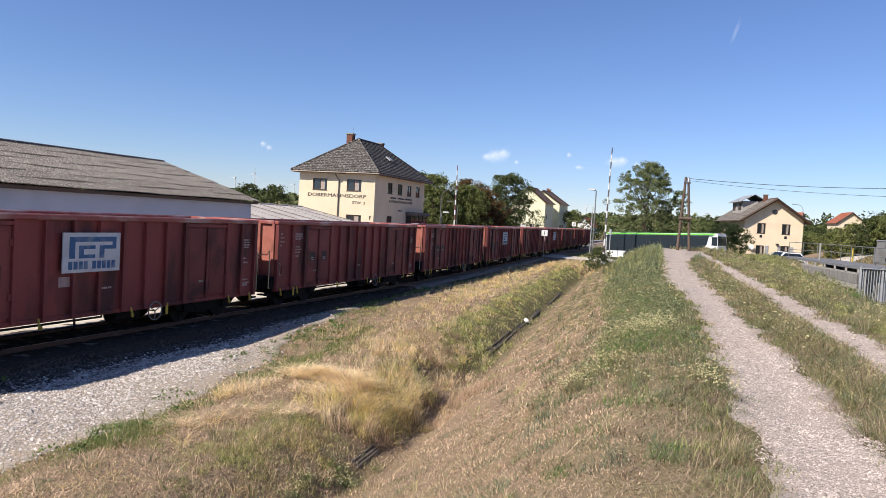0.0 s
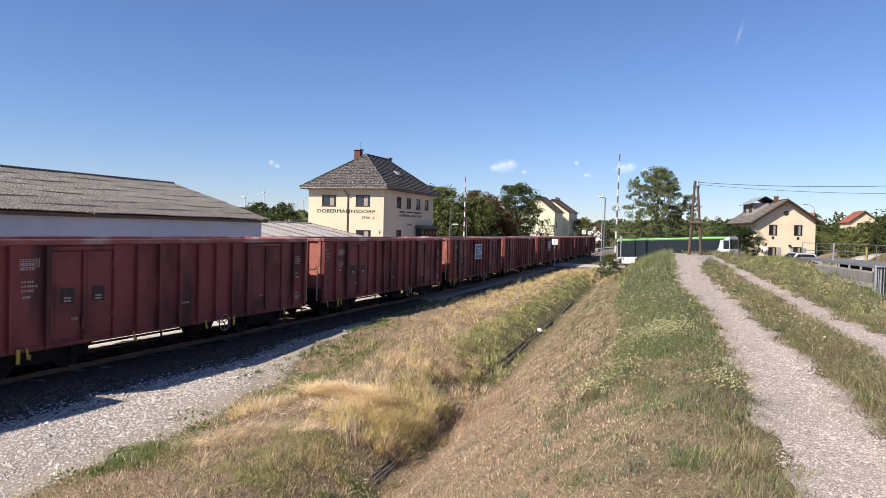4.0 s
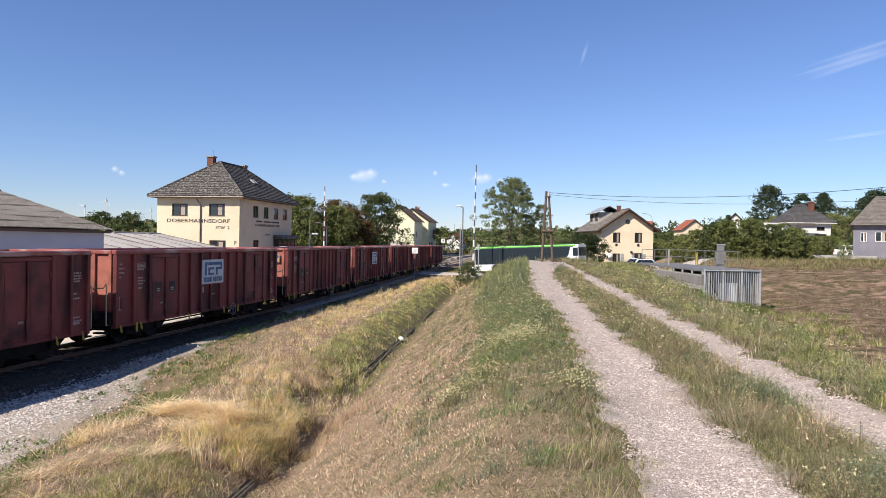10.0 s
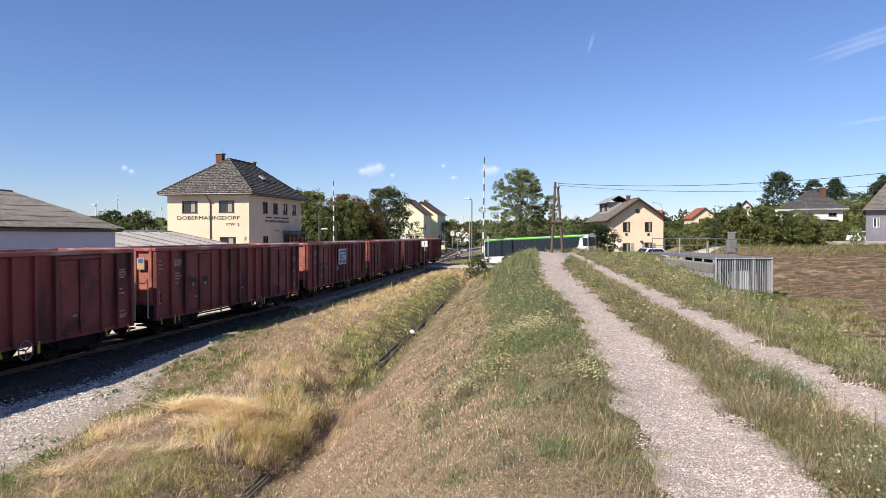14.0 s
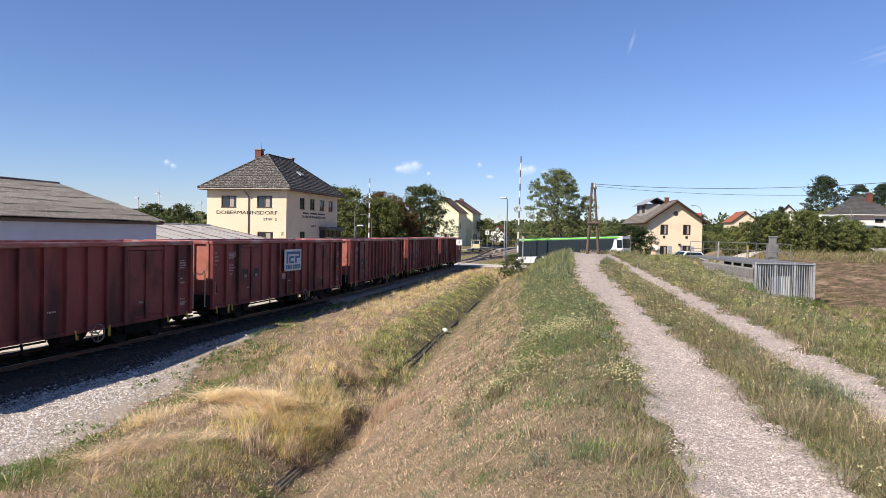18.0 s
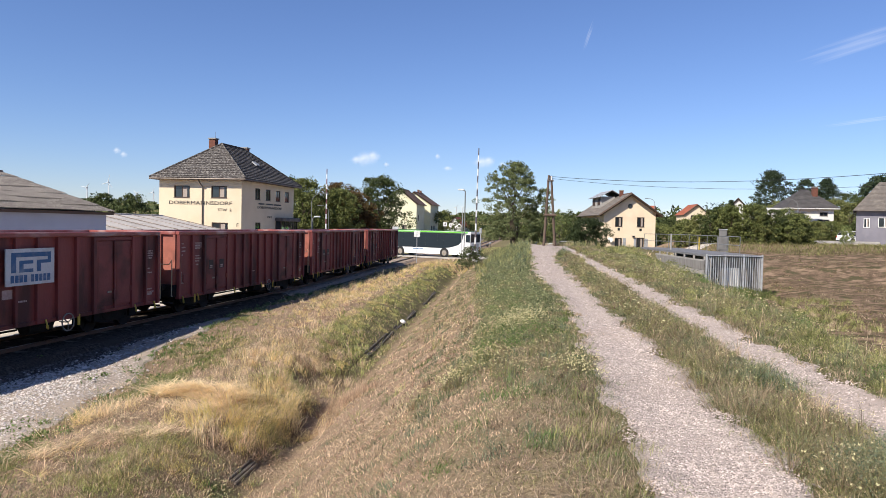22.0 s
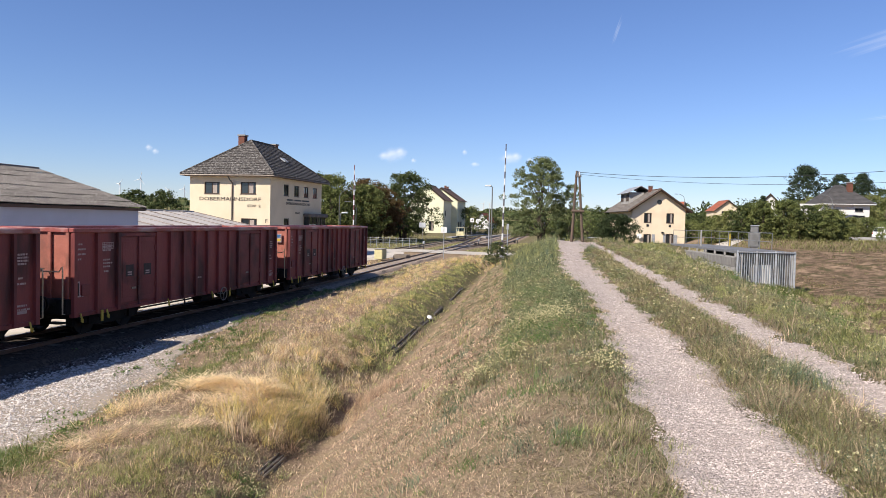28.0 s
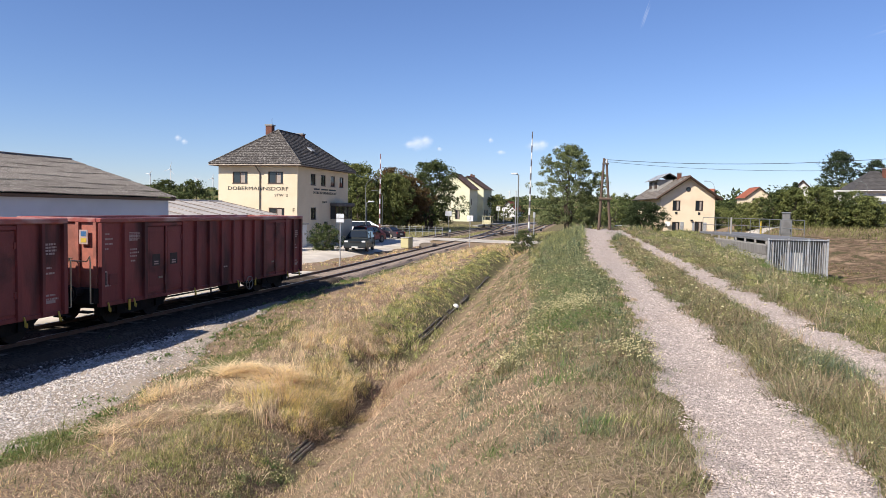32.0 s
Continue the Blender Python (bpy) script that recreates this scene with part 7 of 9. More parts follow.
x, y, r = x[keep], y[keep], r[keep]
P = np.stack([x, y, height(x, y) + 0.005], -1)
tn = patch(x, y, 2.3, 4) + rng.normal(size=len(x)) * 0.35
for sel, mt, nm, lab in ((tn < 0.22, M_DEAD, "dead_thatch", "dead brown thatch lying on the slope"), ((tn >= 0.22) & (tn < 0.85), M_STRAW, "dead_thatch", "pale dry thatch lying on the slope"), (tn >= 0.85, M_RUST, "dead_thatch", "rusty dry weeds on the slope")):
    k = int(sel.sum())
    blades(nm, P[sel], rng.uniform(0.014, 0.042, k) * np.clip(r[sel] / 7, 0.8, 2.0), np.clip(rng.normal(0.8, 0.2, k), 0.1, 0.97), np.clip(0.0052 * (r[sel] / 5) ** 0.85, 0.0052, 0.05) * rng.uniform(0.6, 1.5, k), rng, mt, lab, "grass", 0.15)

# hay lying between the tufts near the path
x, y, r = scatter(48000, 3.2, 16, -50, 42)
d, w, c = zones(x, y)
keep = ~on_path(x, y, 0.06 + 0.12 * rng.normal(size=len(x))) & (w > -2.4) & (c < 3) & (patch(x, y, 2.6, 8) + 0.3 * rng.normal(size=len(x)) > 0.35)
x, y, r = x[keep], y[keep], r[keep]
tn = patch(x, y, 1.7, 6) + rng.normal(size=len(x)) * 0.3
for sel, mt in ((tn < 0.4, M_THATCH), ((tn >= 0.4) & (tn < 0.8), M_HAY), (tn >= 0.8, M_STRAW)):
    k = int(sel.sum())
    blades("dead_thatch", np.stack([x, y, height(x, y) + 0.006], -1)[sel], rng.uniform(0.03, 0.08, k), np.clip(rng.normal(0.88, 0.1, k), 0.3, 0.985), np.clip(0.0045 * (r[sel] / 5) ** 0.85, 0.0045, 0.04), rng, mt, "dry hay lying between the grass tufts", "grass", 0.1)

# seed stalks
x, y, r = scatter(5000, 4, 66)
d, w, c = zones(x, y)
keep = ~on_path(x, y) & ~on_apron(x, y) & (c < 4) & (((w > -2.2) & (w < -0.4)) | (w > 2.3) | (d < -0.5)) & (y + 0.362 * (x + 5.5) < 70) & (patch(x, y, 1.3, 3) > 0.45)
x, y, r = x[keep], y[keep], r[keep]
P = np.stack([x, y, height(x, y) - 0.01], -1)
n = len(x)
blades("seed_stalks", P, rng.uniform(0.10, 0.26, n), np.clip(rng.normal(0.5, 0.25, n), 0, 0.9), np.clip(0.0022 * (r / 5) ** 0.8, 0.0022, 0.02), rng, M_HAY, "pale dry seed stalks above the grass", "grass", 0.2)

M_RUSTY = leaf_material("rust_brown_straw", (0.46, 0.29, 0.19), (0.36, 0.235, 0.16), 0.4, 1.5, 0.2)
# tall golden tuft in the ditch and the laid straw beside it
def clumps(cx, cy, sx, sy, n, per, l0, l1, lean, mats, label, lift=0.0, along=None, wide=0.0036, over=False):
    """Clumps of arching stems, each clump leaning its own way; along: a shared heading for laid straw."""
    ox, oy = cx + rng.normal(size=n) * sx, cy + rng.normal(size=n) * sy
    if not over:
        ok = ~on_path(ox, oy, -0.06) & ~((ox > 5.2) & (oy > 41) & (oy < 61))
        ox, oy, n = ox[ok], oy[ok], int(ok.sum())
    which = rng.integers(0, len(mats), n)
    head = rng.uniform(0, math.tau, n) if along is None else along + rng.normal(size=n) * 0.5 + math.pi * (rng.uniform(0, 1, n) < 0.3)
    tilt, big = np.clip(rng.normal(lean, 0.18 if lean < 0.9 else 0.03, n), 0.05, 0.995), rng.uniform(0.7, 1.25, n)
    for k, mt in enumerate(mats):
        own = np.repeat(np.flatnonzero(which == k), per)
        m = len(own)
        if not m:
            continue
        px, py = ox[own] + rng.normal(size=m) * 0.07, oy[own] + rng.normal(size=m) * 0.07
        P = np.stack([px, py, height(px, py) - 0.02 + lift * rng.uniform(0, 1, m)], -1)
        blades("tall_dry_grass", P, rng.uniform(l0, l1, m) * big[own], np.clip(tilt[own] + rng.normal(size=m) * (0.16 if lean < 0.9 else 0.04), 0.02, 0.997), np.clip(wide * (np.hypot(px, py) / 5) ** 0.8, 0.004, 0.03) * rng.uniform(0.7, 1.4, m), rng, mt, label, "grass", 0.38, head[own] + rng.normal(size=m) * (1.2 if lean < 0.9 else 0.6))


M_PALE = leaf_material("pale_laid_straw", (0.94, 0.80, 0.53), (0.84, 0.67, 0.42), 0.3, 1.2, 0.4)
M_TUFT = leaf_material("greenish_straw", (0.84, 0.70, 0.28), (0.66, 0.55, 0.21), 0.4, 1.5, 0.5)
gold = (M_GOLD, M_TUFT, M_GOLD, M_PALE, M_TUFT)
# the big golden tuft on the ditch's edge: many stems, each clump tangled its own way
for cx, cy, sx, sy, n, per, l0, l1, lean in ((-5.55, 12.3, 0.22, 0.45, 60, 34, 0.16, 0.38, 0.62), (-5.75, 13.4, 0.28, 0.5, 60, 34, 0.16, 0.40, 0.6), (-5.95, 14.3, 0.30, 0.35, 50, 34, 0.16, 0.36, 0.62), (-5.35, 11.4, 0.16, 0.35, 34, 36, 0.14, 0.34, 0.6)):
    clumps(cx, cy, sx, sy, n, per, l0, l1, lean, gold + (M_DEAD, M_OLIVE, M_STRAW), "tall golden tuft of dry grass on the ditch bank", 0.12, wide=0.0042)
clumps(-5.6, 12.8, 0.3, 1.0, 40, 26, 0.24, 0.46, 0.45, (M_GOLD, M_TUFT, M_PALE, M_PALE), "tall golden stems over the tuft", wide=0.0042)
clumps(-5.35, 12.0, 0.2, 0.7, 26, 40, 0.14, 0.3, 0.5, (M_OLIVE, M_TUFT, M_DEAD), "greenish foot of the golden tuft")
# a rusty spray right of the drain, and dry growth behind the hollow
clumps(-4.75, 15.2, 0.28, 0.55, 50, 54, 0.16, 0.36, 0.5, (M_STRAW, M_STRAW, M_RUSTY, M_HAY), "dry rusty spray of grass beside the drain", wide=0.0026)
clumps(-6.9, 17.6, 0.7, 1.0, 95, 46, 0.14, 0.32, 0.55, (M_STRAW, M_GOLD, M_PALE, M_STRAW, M_RUSTY), "dry straw behind the hollow", 0.05, wide=0.0026)
# straw combed flat in a swirl across the bank
for u in range(11):
    k = u / 10
    px_, py_ = -7.75 + 1.75 * k, 12.55 + 0.55 * math.sin(math.pi * (0.25 + 0.6 * k)) - 0.25 * k
    clumps(px_, py_, 0.16, 0.16, 17, 26, 0.3, 0.62, 0.94, (M_PALE, M_PALE, M_GOLD, M_PALE, M_STRAW), "pale straw combed flat in a swirl", 0.13, 0.5 - 1.1 * k, wide=0.0046)
clumps(-6.3, 11.9, 0.35, 0.25, 40, 20, 0.25, 0.5, 0.95, (M_PALE, M_GOLD, M_STRAW), "pale straw combed flat in a swirl", 0.1, 2.9, wide=0.0048)
clumps(-8.1, 11.3, 0.3, 0.35, 34, 24, 0.2, 0.45, 0.78, (M_PALE, M_GOLD, M_STRAW), "bleached straw tuft on the bank", 0.12, 0.9, wide=0.003)
# green growth at the gravel's edge, olive sward down to the drain
for cx, cy, sx, sy, n in ((-8.55, 9.2, 0.42, 0.22, 120), (-8.0, 8.2, 0.45, 0.3, 110), (-8.6, 13.6, 0.3, 0.7, 90), (-8.9, 16.0, 0.3, 0.8, 80), (-9.6, 18.6, 0.25, 0.9, 60)):
    clumps(cx, cy, sx, sy, n, 44, 0.05, 0.14, 0.5, (M_FRESH, M_GRASS, M_GRASS, M_OLIVEDARK), "green grass beside the gravel", wide=0.0032)
clumps(-5.9, 8.3, 0.5, 0.3, 130, 44, 0.05, 0.13, 0.5, (M_OLIVE, M_OLIVE, M_HAY, M_STRAW, M_LIME), "short olive grass below the straw", wide=0.003)
clumps(-5.75, 9.7, 0.22, 0.4, 80, 44, 0.05, 0.13, 0.5, (M_OLIVE, M_TUFT, M_HAY), "short olive grass below the straw", wide=0.003)
# a browner laid band below it
for u in range(8):
    k = u / 7
    clumps(-7.7 + 1.3 * k, 9.1 + 1.45 * k, 0.2, 0.14, 13, 18, 0.16, 0.38, 0.93, (M_STRAW, M_STRAW, M_PALE, M_HAY), "flattened brown straw on the bank", 0.05, 0.7, wide=0.0052)
clumps(-6.35, 10.0, 0.5, 0.45, 210, 44, 0.05, 0.14, 0.5, (M_OLIVE, M_OLIVE, M_HAY, M_STRAW, M_LIME), "short olive grass below the straw", wide=0.0028)
clumps(-5.95, 8.9, 0.5, 0.45, 120, 44, 0.05, 0.14, 0.5, (M_OLIVE, M_OLIVE, M_HAY, M_STRAW, M_LIME), "short olive grass below the straw", wide=0.0028)
for k in range(12):
    yy = 16 + 2.2 * k
    clumps(float(apron_edge(yy)) + 0.5, yy, 0.4, 1.0, 44, 20, 0.05, 0.15, 0.5, (M_FRESH, M_GRASS, M_OLIVE), "green grass beside the gravel")
clumps(-8.7, 13.6, 0.4, 1.3, 60, 24, 0.05, 0.15, 0.5, (M_FRESH, M_GRASS, M_GREY, M_OLIVE), "green grass beside the gravel")
clumps(-8.1, 8.7, 0.4, 0.6, 70, 40, 0.06, 0.16, 0.5, (M_FRESH, M_GRASS, M_OLIVEDARK), "green grass beside the gravel")
clumps(-7.2, 17.2, 0.5, 1.2, 90, 26, 0.14, 0.36, 0.42, (M_STRAW, M_STRAW, M_GOLD, M_PALE, M_RUSTY), "tall dry stalks on the bank", wide=0.0024)
clumps(-7.6, 19.5, 0.6, 2.0, 80, 26, 0.12, 0.34, 0.42, (M_STRAW, M_GOLD, M_OLIVE, M_OLIVE), "tall dry stalks on the bank", wide=0.0024)
clumps(-8.6, 25, 0.7, 3.0, 80, 22, 0.12, 0.32, 0.45, (M_STRAW, M_GOLD, M_RUSTY), "dry stalks on the bank", wide=0.0024)
clumps(-4.6, 8.9, 0.15, 0.6, 18, 26, 0.08, 0.2, 0.6, (M_OLIVE, M_STRAW), "grass along the drain")
# low growth up to the sleepers' ends
for k in range(20):
    yy = 21 + 2.1 * k
    clumps(float(track_x(yy)) + 2.0 + (0.9 if yy < 25 else 0), yy, 0.28, 1.2, 46, 16, 0.05, 0.14, 0.55, (M_FRESH, M_GRASS, M_OLIVE, M_HAY, M_STRAW), "low weeds and dry grass beside the sleepers", wide=0.003)
# dry tufts between the yard and the track
clumps(-19.0, 50, 0.7, 8.0, 170, 20, 0.08, 0.22, 0.5, (M_STRAW, M_GOLD, M_RUSTY, M_OLIVE), "dry grass beside the station yard")
# small tufts leaning over the path's edges
n = 900
ye = np.exp(rng.uniform(math.log(3.5), math.log(48), n))
ee = np.stack(path_edges(ye), -1)[np.arange(n), rng.integers(0, 4, n)] + rng.normal(size=n) * 0.10
for mt, k in ((M_GRASS, 0), (M_GREY, 1), (M_HAY, 2)):
    sel = np.repeat(np.flatnonzero(np.arange(n) % 3 == k), 22)
    px, py = ee[sel] + rng.normal(size=len(sel)) * 0.05, ye[sel] + rng.normal(size=len(sel)) * 0.07
    blades("edge_tufts", np.stack([px, py, height(px, py) + 0.005], -1), rng.uniform(0.04, 0.11, len(px)), np.clip(rng.normal(0.6, 0.2, len(px)), 0.05, 0.97), np.clip(0.004 * (np.hypot(px, py) / 5) ** 0.85, 0.004, 0.04), rng, mt, "small tufts along the edge of the path", "grass")
# tufts scattered over the dike's left slope
for k in range(14):
    yy = 6.5 * 1.17 ** k
    xm = 0.55 * float(ditch_x(yy)) + 0.45 * float(wheel_x(yy)) - 0.3
    clumps(xm, yy, 0.75, 0.09 * yy, 95, 34, 0.025, 0.075, 0.62, (M_GREY, M_BLUEGREY, M_RUSTY, M_DEAD, M_DEAD, M_STRAW, M_STRAW, M_HAY, M_PALE), "grey-green tufts in the dry slope grass")
# tufts over the far half of the slope
for k in range(11):
    yy = 22 * 1.095 ** k
    clumps(0.68 * float(ditch_x(yy)) + 0.32 * float(wheel_x(yy)), yy, 0.65, 0.06 * yy, 80, 22, 0.05, 0.13, 0.58, (M_HAY, M_STRAW, M_GREY, M_RUSTY, M_OLIVE, M_DEAD, M_STRAW), "dry and grey-green tufts on the dike slope", wide=0.003)
# fuller tufts between the wheel tracks
for k in range(17):
    yy = 5.5 * 1.15 ** k
    clumps(float(wheel_x(yy)) + 0.94, yy, 0.17, 0.07 * yy, 34, 34, 0.05, 0.13, 0.52, (M_GREY, M_GRASS, M_GREY, M_OLIVE, M_BLUEGREY, M_HAY), "grey-green tufts between the wheel tracks", wide=0.0024)
# rough grass beside the grille and along the field's near edge
clumps(13.0, 46.0, 0.6, 1.6, 130, 20, 0.15, 0.42, 0.45, (M_OLIVE, M_OLIVEDARK, M_OLIVEDARK, M_GRASS), "rough olive grass beside the grille", wide=0.003)
clumps(12.4, 42.5, 0.9, 2.4, 330, 20, 0.12, 0.34, 0.45, (M_OLIVE, M_OLIVEDARK, M_HAY, M_GRASS), "rough olive grass along the field's near edge", wide=0.003)
clumps(10.2, 33.0, 0.9, 3.4, 300, 20, 0.12, 0.32, 0.45, (M_OLIVE, M_OLIVEDARK, M_HAY, M_GRASS), "rough olive grass along the field's near edge", wide=0.003)
# rank grass along the dike's right shoulder
clumps(4.4, 55, 0.9, 5.0, 300, 20, 0.15, 0.36, 0.45, (M_GRASS, M_GRASS, M_OLIVE, M_GREY, M_OLIVE), "rank green grass on the dike shoulder", wide=0.0026)
clumps(3.9, 34, 0.6, 8.0, 190, 24, 0.08, 0.20, 0.5, (M_GRASS, M_GRASS, M_GREY, M_OLIVE), "rank green grass on the dike shoulder", wide=0.0026)
clumps(3.5, 12, 0.5, 4.5, 160, 28, 0.06, 0.16, 0.55, (M_GRASS, M_GREY, M_OLIVE, M_OLIVE), "rank green grass on the dike shoulder", wide=0.0026)
clumps(-2.7, 51, 1.2, 8.0, 330, 18, 0.28, 0.62, 0.38, (M_FORB, M_GREY, M_BLUEGREY, M_FORB, M_OLIVE), "rank grey-green grass on the dike crest")
clumps(9.6, 65.0, 0.8, 0.8, 200, 16, 0.4, 0.9, 0.38, (M_OLIVE, M_HAY, M_OLIVEDARK, M_GRASS), "rank dry and olive growth behind the footbridge", over=True)
clumps(0.2, 66, 1.3, 0.8, 150, 16, 0.25, 0.55, 0.4, (M_OLIVE, M_GREY, M_HAY, M_FORB), "rank grass at the end of the path", over=True)
clumps(-5.1, 57.5, 0.8, 3.2, 260, 16, 0.4, 0.85, 0.36, (M_FORB, M_GREY, M_OLIVE, M_FORB), "rank grey-green grass on the dike crest")
clumps(-3.6, 56, 0.7, 4.0, 160, 16, 0.3, 0.7, 0.38, (M_FORB, M_GREY, M_BLUEGREY, M_OLIVE), "rank grey-green grass on the dike crest")
clumps(-2.4, 30, 0.8, 7.0, 200, 20, 0.14, 0.36, 0.45, (M_FORB, M_GREY, M_BLUEGREY, M_OLIVE), "rank grey-green grass on the dike crest")
clumps(1.9, 8.3, 0.25, 0.8, 60, 26, 0.07, 0.18, 0.5, (M_GREY, M_GREY, M_GRASS), "grey-green weeds grown over the path", over=True)
dry = (M_STRAW, M_GOLD, M_GOLD, M_RUSTY, M_OLIVE, M_PALE, M_TUFT)
clumps(-13.0, 58, 1.0, 5.0, 260, 24, 0.15, 0.40, 0.4, dry, "golden dry grass beside the crossing", wide=0.0021)
clumps(-11.0, 62, 1.4, 3.0, 260, 24, 0.15, 0.42, 0.4, dry, "golden dry grass beside the crossing", wide=0.0021)
clumps(-11.6, 42, 0.7, 5.0, 300, 24, 0.12, 0.34, 0.45, dry, "golden dry grass on the bank", wide=0.0021)
clumps(-10.2, 32, 0.6, 4.0, 260, 24, 0.1, 0.28, 0.45, dry, "golden dry grass on the bank", wide=0.0021)
for k in range(16):
    yy = 15 * 1.095 ** k
    xd = float(ditch_x(yy))
    clumps(xd - 1.35, yy, 0.42, 0.05 * yy, 56, 30, 0.07, 0.18, 0.5, (M_OLIVE, M_OLIVE, M_LIME, M_TUFT, M_GRASS), "olive-green grass on the ditch bank", wide=0.0022)
    clumps(xd + 0.55, yy, 0.2, 0.05 * yy, 12, 22, 0.05, 0.12, 0.5, (M_OLIVE, M_STRAW, M_GREY), "grass along the drain")

# low leafy weeds
def weeds(name, pts, radii, per, size, mat, label, flat=0.6):
    c = np.array([(px, py, hz(px, py) + rr * 0.35) for (px, py), rr in zip(pts, radii)])
    v, f = leaf_cloud(rng, c, radii, per, size, flat)
    mesh_stuff(name, v.tolist(), f.tolist(), mat, label, "weeds")


pts, rad = [], []
for i in range(380):
    yy = math.exp(rng.uniform(math.log(9), math.log(62)))
    pts.append((float(wheel_x(yy)) + rng.choice([rng.uniform(-2.8, -1.3), rng.uniform(2.6, 4.8), rng.uniform(0.7, 1.2)], p=[0.5, 0.4, 0.1]), yy))
    rad.append(rng.uniform(0.05, 0.16))
weeds("low_weeds", pts, rad, 42, 0.014, M_GREY, "grey-green leafy weeds on the dike crest")
for k in range(15):
    yy = 5.0 * 1.15 ** k
    xs_ = 0.5 * float(ditch_x(yy)) + 0.5 * float(wheel_x(yy))
    clumps(xs_, yy, 0.9, 0.09 * yy, 15, 44, 0.05, 0.13, 0.5, (M_GREY, M_BLUEGREY, M_FORB), "spiky grey-green tufts scattered in the dry slope grass", wide=0.003)
pts = [(float(wheel_x(yy)) + dx, yy) for yy, dx in ((10.2, -1.75), (10.6, -1.45), (10.0, -1.4), (10.4, -1.1), (14.5, -1.4), (15.5, -1.9), (16.2, -1.5), (17.5, -1.7), (8.3, 2.6), (13, 3.6), (14.5, 3.9), (15.5, 3.5), (18, 4.2), (20, 4.4), (23, 4.2), (26, 4.8))]
weeds("green_weeds", pts, rng.uniform(0.16, 0.32, len(pts)), 620, 0.0105, M_FRESH, "fresh green weed patch on the dike crest")
pts = [(float(apron_edge(yy)) + 0.25 + rng.normal() * 0.32, yy) for yy in rng.uniform(7.5, 44, 150)]
weeds("green_weeds", pts, rng.uniform(0.06, 0.2, len(pts)), 60, 0.022, M_FRESH, "green weeds along the edge of the gravel")
pts = [(-13.2 + rng.normal() * 0.5, yy) for yy in (10.5, 13.8, 16.5, 22, 27, 33)] + [(-11.0, 15.6), (-10.6, 16.2), (-10.9, 14.9), (-9.6, 11.2)]
weeds("green_weeds", pts, rng.uniform(0.1, 0.3, len(pts)), 60, 0.03, M_FRESH, "green weeds growing through the gravel")
pts = [(1.85, 5.0), (2.05, 5.15), (1.95, 4.8), (2.2, 5.35), (2.15, 4.95)]
weeds("grey_weeds", pts, rng.uniform(0.16, 0.24, len(pts)), 1000, 0.0062, M_BLUEGREY, "bushy blue-grey weed at the edge of the path", 0.8)
pts = [(1.7 + rng.normal() * 0.25, yy) for yy in rng.uniform(6.5, 10, 14)]
weeds("grey_weeds", pts, rng.uniform(0.06, 0.14, len(pts)), 260, 0.0075, M_BLUEGREY, "low blue-grey weeds in the middle of the path", 0.6)
pts = [(7.2 + rng.normal() * 0.8, 40.5 + rng.normal() * 1.2) for k in range(20)] + [(9.7 + rng.normal() * 0.9, 45.2 + rng.normal() * 0.4) for k in range(34)]
weeds("green_weeds", pts, rng.uniform(0.25, 0.6, len(pts)), 260, 0.04, M_LEAF_MID, "tall green weeds growing round the grille", 0.9)
pts, rad, per_ = [], [], 0
for i in range(430):
    yy = math.exp(rng.uniform(math.log(10.5), math.log(60)))
    k = 1 + 0.02 * yy
    pts.append((float(path_edges(yy)[0]) - rng.uniform(0.15, 1.3) * k, yy))
    rad.append(rng.uniform(0.07, 0.20) * (1 + yy / 60))
near = [i for i, q in enumerate(pts) if q[1] < 24]
far_ = [i for i, q in enumerate(pts) if q[1] >= 24]
weeds("grey_weeds", [pts[i] for i in near], [rad[i] for i in near], 90, 0.014, M_FORB, "soft grey-green leafy weeds on the dike crest", 0.9)
weeds("grey_weeds", [pts[i] for i in far_], [rad[i] for i in far_], 70, 0.03, M_FORB, "soft grey-green leafy weeds on the dike crest", 0.9)
pts = [(float(path_edges(yy)[0]) - rng.uniform(0.25, 1.5), yy) for yy in rng.uniform(12.5, 26, 75)]
weeds("grey_weeds", pts, rng.uniform(0.12, 0.26, len(pts)), 190, 0.017, M_FORB, "dense dark grey-green weeds on the dike crest", 1.0)
for k in range(9):
    yy = 5.2 * 1.13 ** k
    clumps(float(wheel_x(yy)) - 1.6, yy, 0.75, 0.08 * yy, 20, 60, 0.05, 0.14, 0.5, (M_BLUEGREY, M_BLUEGREY, M_FRESH, M_FORB, M_DEAD), "spiky dark green tufts in the dry grass", wide=0.0042)
    clumps(float(path_edges(yy)[0]) - 0.28, yy, 0.16, 0.08 * yy, 20, 36, 0.05, 0.12, 0.55, (M_GREY, M_GREY, M_FORB, M_HAY, M_OLIVEDARK), "dark green grass along the wheel track", wide=0.0026)
clumps(-4.75, 13.2, 0.15, 0.35, 14, 40, 0.18, 0.42, 0.6, (M_STRAW, M_GOLD, M_RUSTY), "dry golden spray of grass beside the drain", wide=0.0024)
# bushy herbs: fine stems spreading from one foot, small leaves along them, flowers at the tips
M_HERB = leaf_material("olive_brown_herb", (0.24, 0.225, 0.10), (0.35, 0.295, 0.15), 0.45, 1.4, 0.25)
M_STEM = leaf_material("brown_dry_stem", (0.30, 0.215, 0.135), (0.20, 0.145, 0.095), 0.5, 1.4, 0.2)


